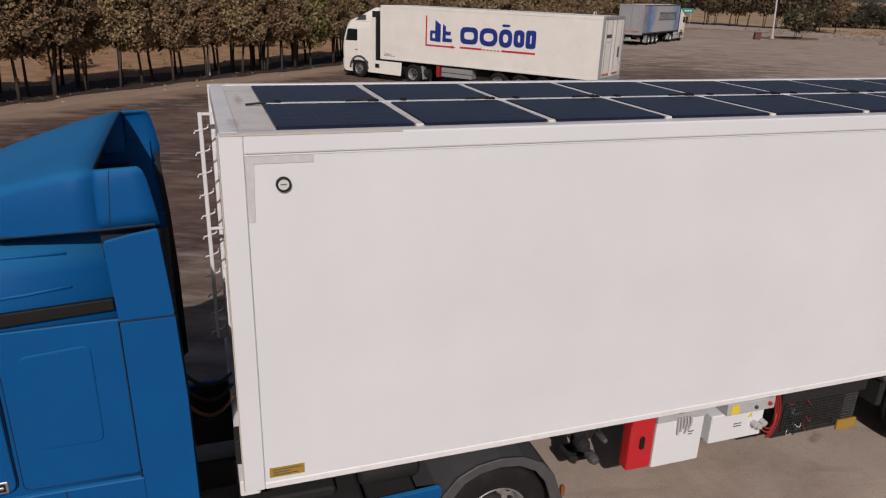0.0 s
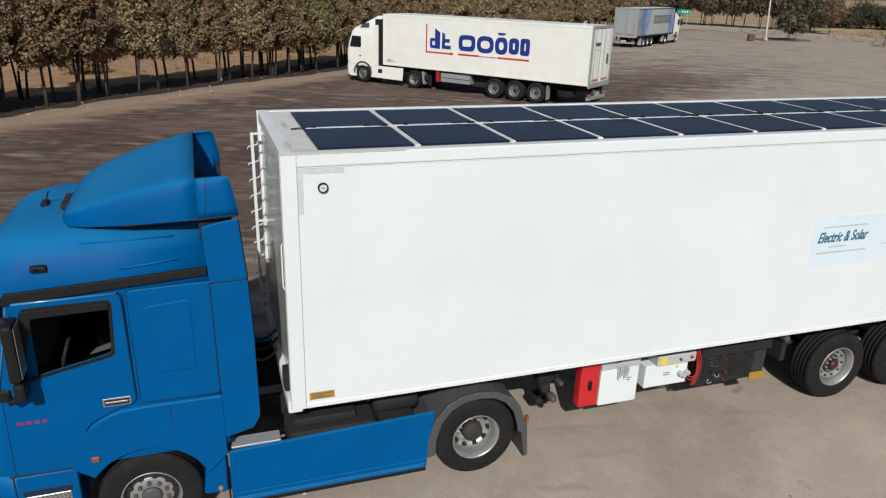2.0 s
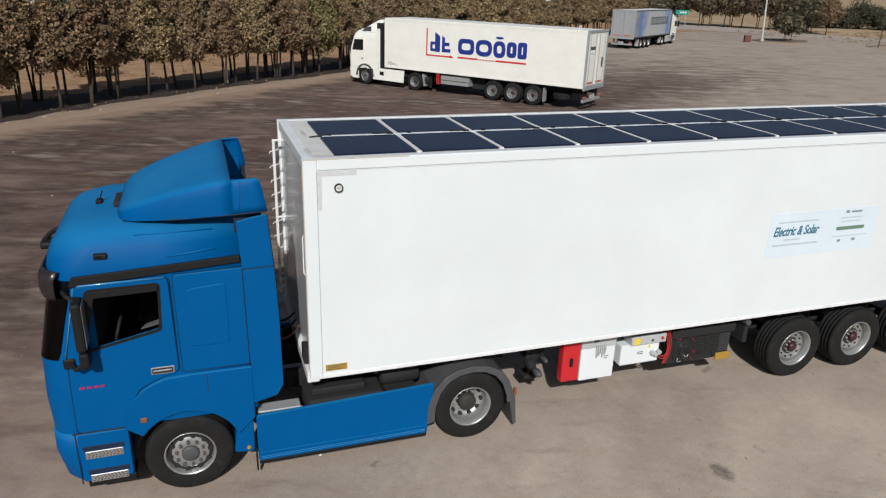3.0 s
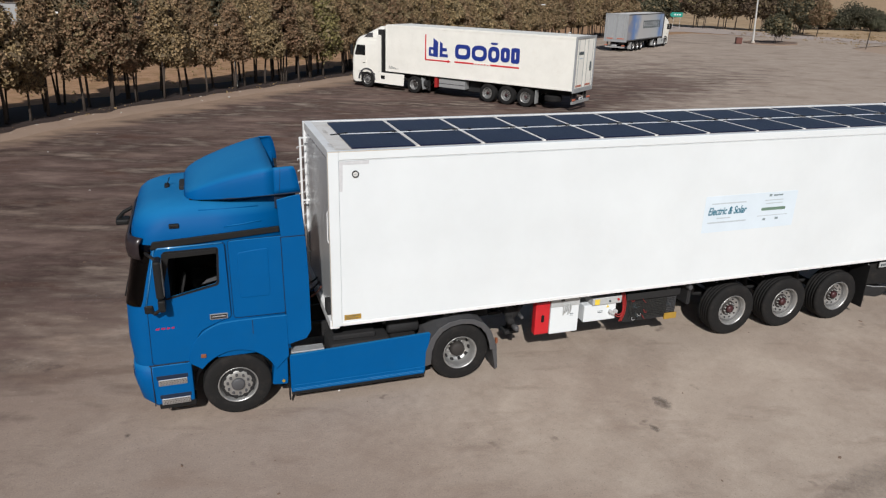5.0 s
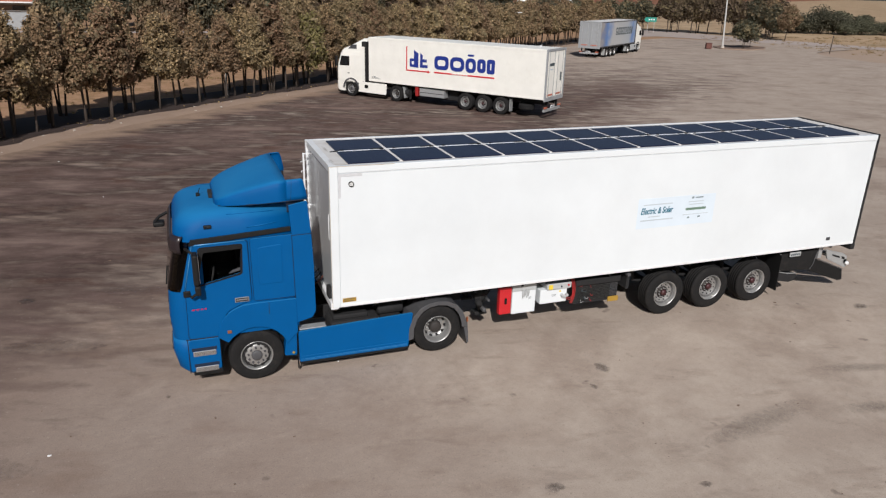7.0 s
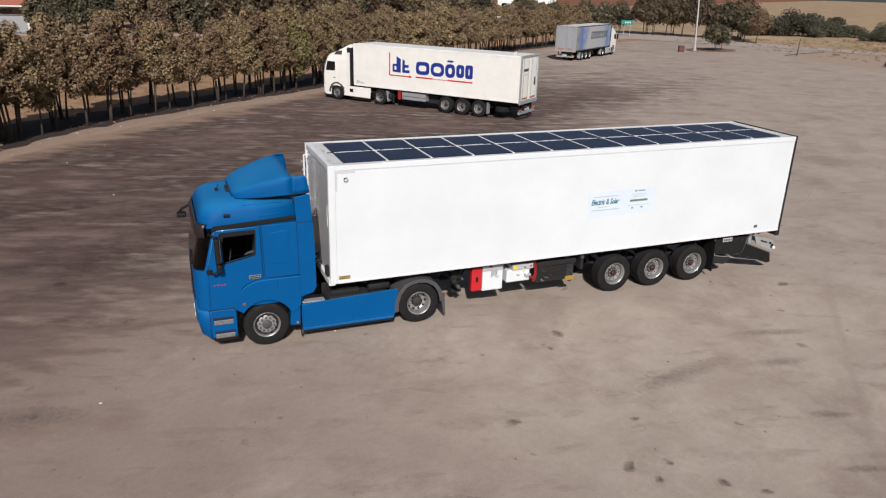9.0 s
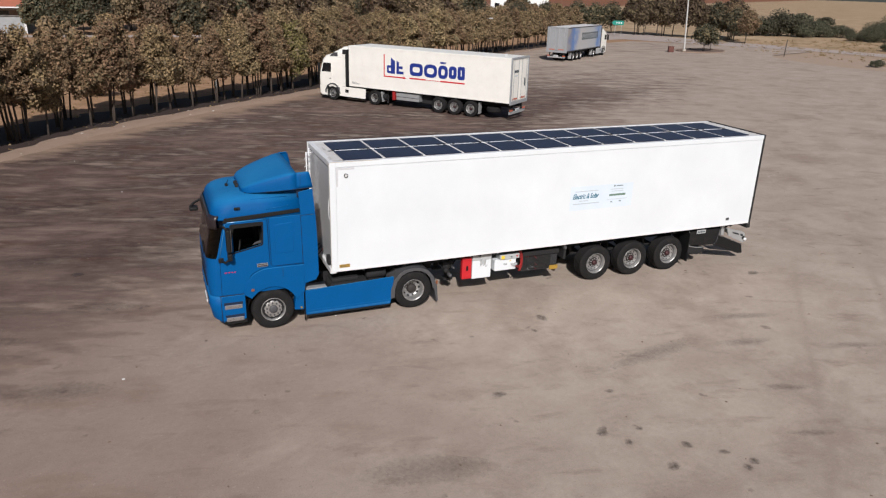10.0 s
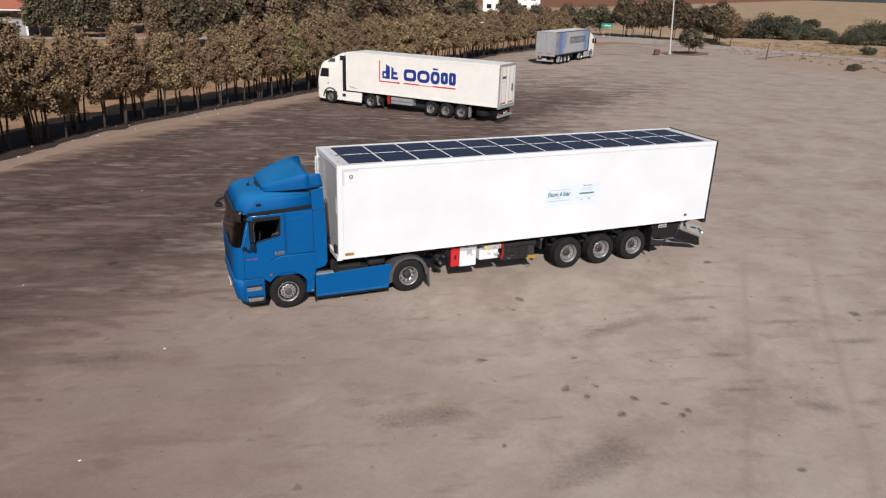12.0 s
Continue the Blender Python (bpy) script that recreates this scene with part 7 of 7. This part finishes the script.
rf = part("roof", b, M_TILE, hs, "red tiled hip roof")
part("eaves", box(-47.9, -17.5, 104.1, 120.9, 3.55, 3.73, 0.02), M_WHITE_TRIM, rf)
# flat brown slab paints the shaded veranda recess; the wall has no opening
part("veranda", box(-45, -19.7, 105.93, 106.3, 2.45, 3.25, 0.01), M_SOIL, hs, "brown slab painted as the shaded recess under the eaves")
for x in (-44, -39, -34, -29.5, -26.0, -22.6):
    w = part("window", box(x, x + 1.7, 105.90, 106.05, 2.35, 3.15, 0.01), M_FENDER, hs)
    part("pane", box(x + 0.1, x + 1.6, 105.87, 106.0, 2.43, 3.07, 0), M_BLACK_GLASS, w)
part("parapet", box(-45, -19.3, 105.75, 105.92, 0.0, 2.42, 0.02), M_GREYDOOR, hs, "pale grey parapet wall")
part("coping", box(-45.1, -19.2, 105.70, 105.97, 2.42, 2.52, 0.01), M_WHITE_TRIM, hs)
part("column", box(-19.25, -18.95, 105.6, 105.9, 0.0, 3.72, 0.01), M_WHITE_TRIM, hs, "white corner column")
wh = thing("building", "far white block with dark windows behind the trees", "building")
part("wall", box(-11, 11, 0, 12, -0.1, 11, 0.02), M_WHITE_TRIM, wh)
part("roof", box(-11.3, 11.3, -0.3, 12.3, 11, 11.4, 0.02), M_WALL, wh)
for r in range(3):
    for c in range(6):
        w = part("window", box(-9.6 + c * 3.4, -7.6 + c * 3.4, -0.05, 0.1, 1.2 + r * 3.4, 3.0 + r * 3.4, 0.01), M_WHITE_TRIM, wh)
        part("pane", box(-9.5 + c * 3.4, -7.7 + c * 3.4, -0.08, 0.05, 1.3 + r * 3.4, 2.9 + r * 3.4, 0), M_BLACK_GLASS, w)
wh.matrix_basis = pose(131.5, 239.5, 0, 0, 0, -25)


def car(paint, x, y, turn, label):
    root = thing("car", label, "car", "parked cars")
    part("body", plate(rounded([(-2.1, 0.28), (2.1, 0.28), (2.15, 0.75), (1.3, 0.92), (-1.9, 0.95), (-2.15, 0.7)], 0.12, 3), -0.85, 0.85, w=0.08, seg=2), paint, root)
    part("roof", plate(rounded([(-1.75, 0.92), (1.2, 0.90), (0.55, 1.42), (-1.1, 1.45)], 0.12, 3), -0.72, 0.72, w=0.06, seg=2), M_BLACK_GLASS, root)
    part("roof_panel", box(-1.05, 0.5, -0.68, 0.68, 1.42, 1.47, 0.02), paint, root)
    for wx in (-1.3, 1.3):
        for wy in (-0.8, 0.8):
            part("wheel", lathe([(-0.1, 0), (-0.1, 0.3), (0.1, 0.3), (0.1, 0)], 14, at=(wx, wy, 0.30)), M_TYRE, root)
    root.matrix_basis = pose(x, y, 0, 0, 0, turn)


for i in range(7):
    car((M_WHITE, M_GREYBOX, M_WHITE, M_FENDER)[i % 4], 30 + i * 3.1, 214 + (i % 2) * 7, 80 + i * 3, "distant parked car in pale paint" if i % 4 != 3 else "distant parked car in dark grey paint")

# ---- oil stains on the yard ----
st_rng = random.Random(8)


def stain(x, y, rx, ry, turn, material=M_OIL):
    b = bmesh.new()
    n = 18
    ph = [st_rng.uniform(0, 6.28) for _ in range(4)]
    vs = []
    for i in range(n):
        a = 2 * math.pi * i / n
        k = 1 + 0.16 * math.sin(2 * a + ph[0]) + 0.13 * math.sin(3 * a + ph[1]) + 0.1 * math.sin(5 * a + ph[2])
        vs.append(b.verts.new((rx * k * math.cos(a), ry * k * math.sin(a), 0)))
    b.faces.new(vs)
    o = part("oil_stain", b, material)
    o.matrix_basis = pose(x, y, 0.003 + 0.0004 * st_rng.random(), 0, 0, turn)
    tagged(o, "dark dried oil stain on the asphalt", "stain", "oil stains")


for x, y, r in ((2.41, -4.55, 0.17), (4.55, -2.18, 0.10), (3.68, -6.44, 0.18), (3.97, -6.88, 0.12), (4.97, -7.32, 0.13), (5.49, -7.75, 0.12), (4.31, -7.76, 0.14), (5.81, -8.16, 0.12), (5.57, -8.26, 0.11), (4.67, -5.22, 0.11),
                (4.44, -6.58, 0.08), (14.12, -5.73, 0.22), (1.32, -7.91, 0.09), (6.51, -10.64, 0.13), (-3.10, -0.11, 0.05), (-6.15, 5.2, 0.24), (-8.87, 10.45, 0.12), (5.1, -1.6, 0.22), (12.9, -0.9, 0.2)):
    stain(x, y, r, r * st_rng.uniform(0.7, 1.1), st_rng.uniform(0, 180))
for x, y, rx, ry, turn in ((8.40, -6.35, 0.55, 0.18, -20), (8.83, -9.06, 0.70, 0.28, -35), (7.61, -7.87, 0.50, 0.13, -15), (15.2, -6.0, 1.1, 0.22, -10), (-3.9, 5.2, 1.15, 0.34, -15), (9.2, -4.4, 0.9, 0.2, -12), (11.6, -5.4, 0.8, 0.16, -18), (12.6, -7.0, 1.0, 0.2, -14),
                           (10.2, -3.2, 1.0, 0.22, -14), (6.9, -4.1, 1.3, 0.35, 10), (2.8, -9.0, 1.6, 0.5, 15), (0.2, -6.4, 1.3, 0.45, -10), (-6.3, -1.4, 1.5, 0.4, -12), (-8.4, 1.6, 1.6, 0.35, -18), (-5.4, 2.6, 1.2, 0.3, -14), (-7.6, 6.6, 1.5, 0.4, -16)):
    stain(x, y, rx, ry, turn, M_SMEAR)

for w in (W_STEER, W_DRIVE, W_TRAIL):
    for o in (*w.children, w):
        bpy.data.objects.remove(o)
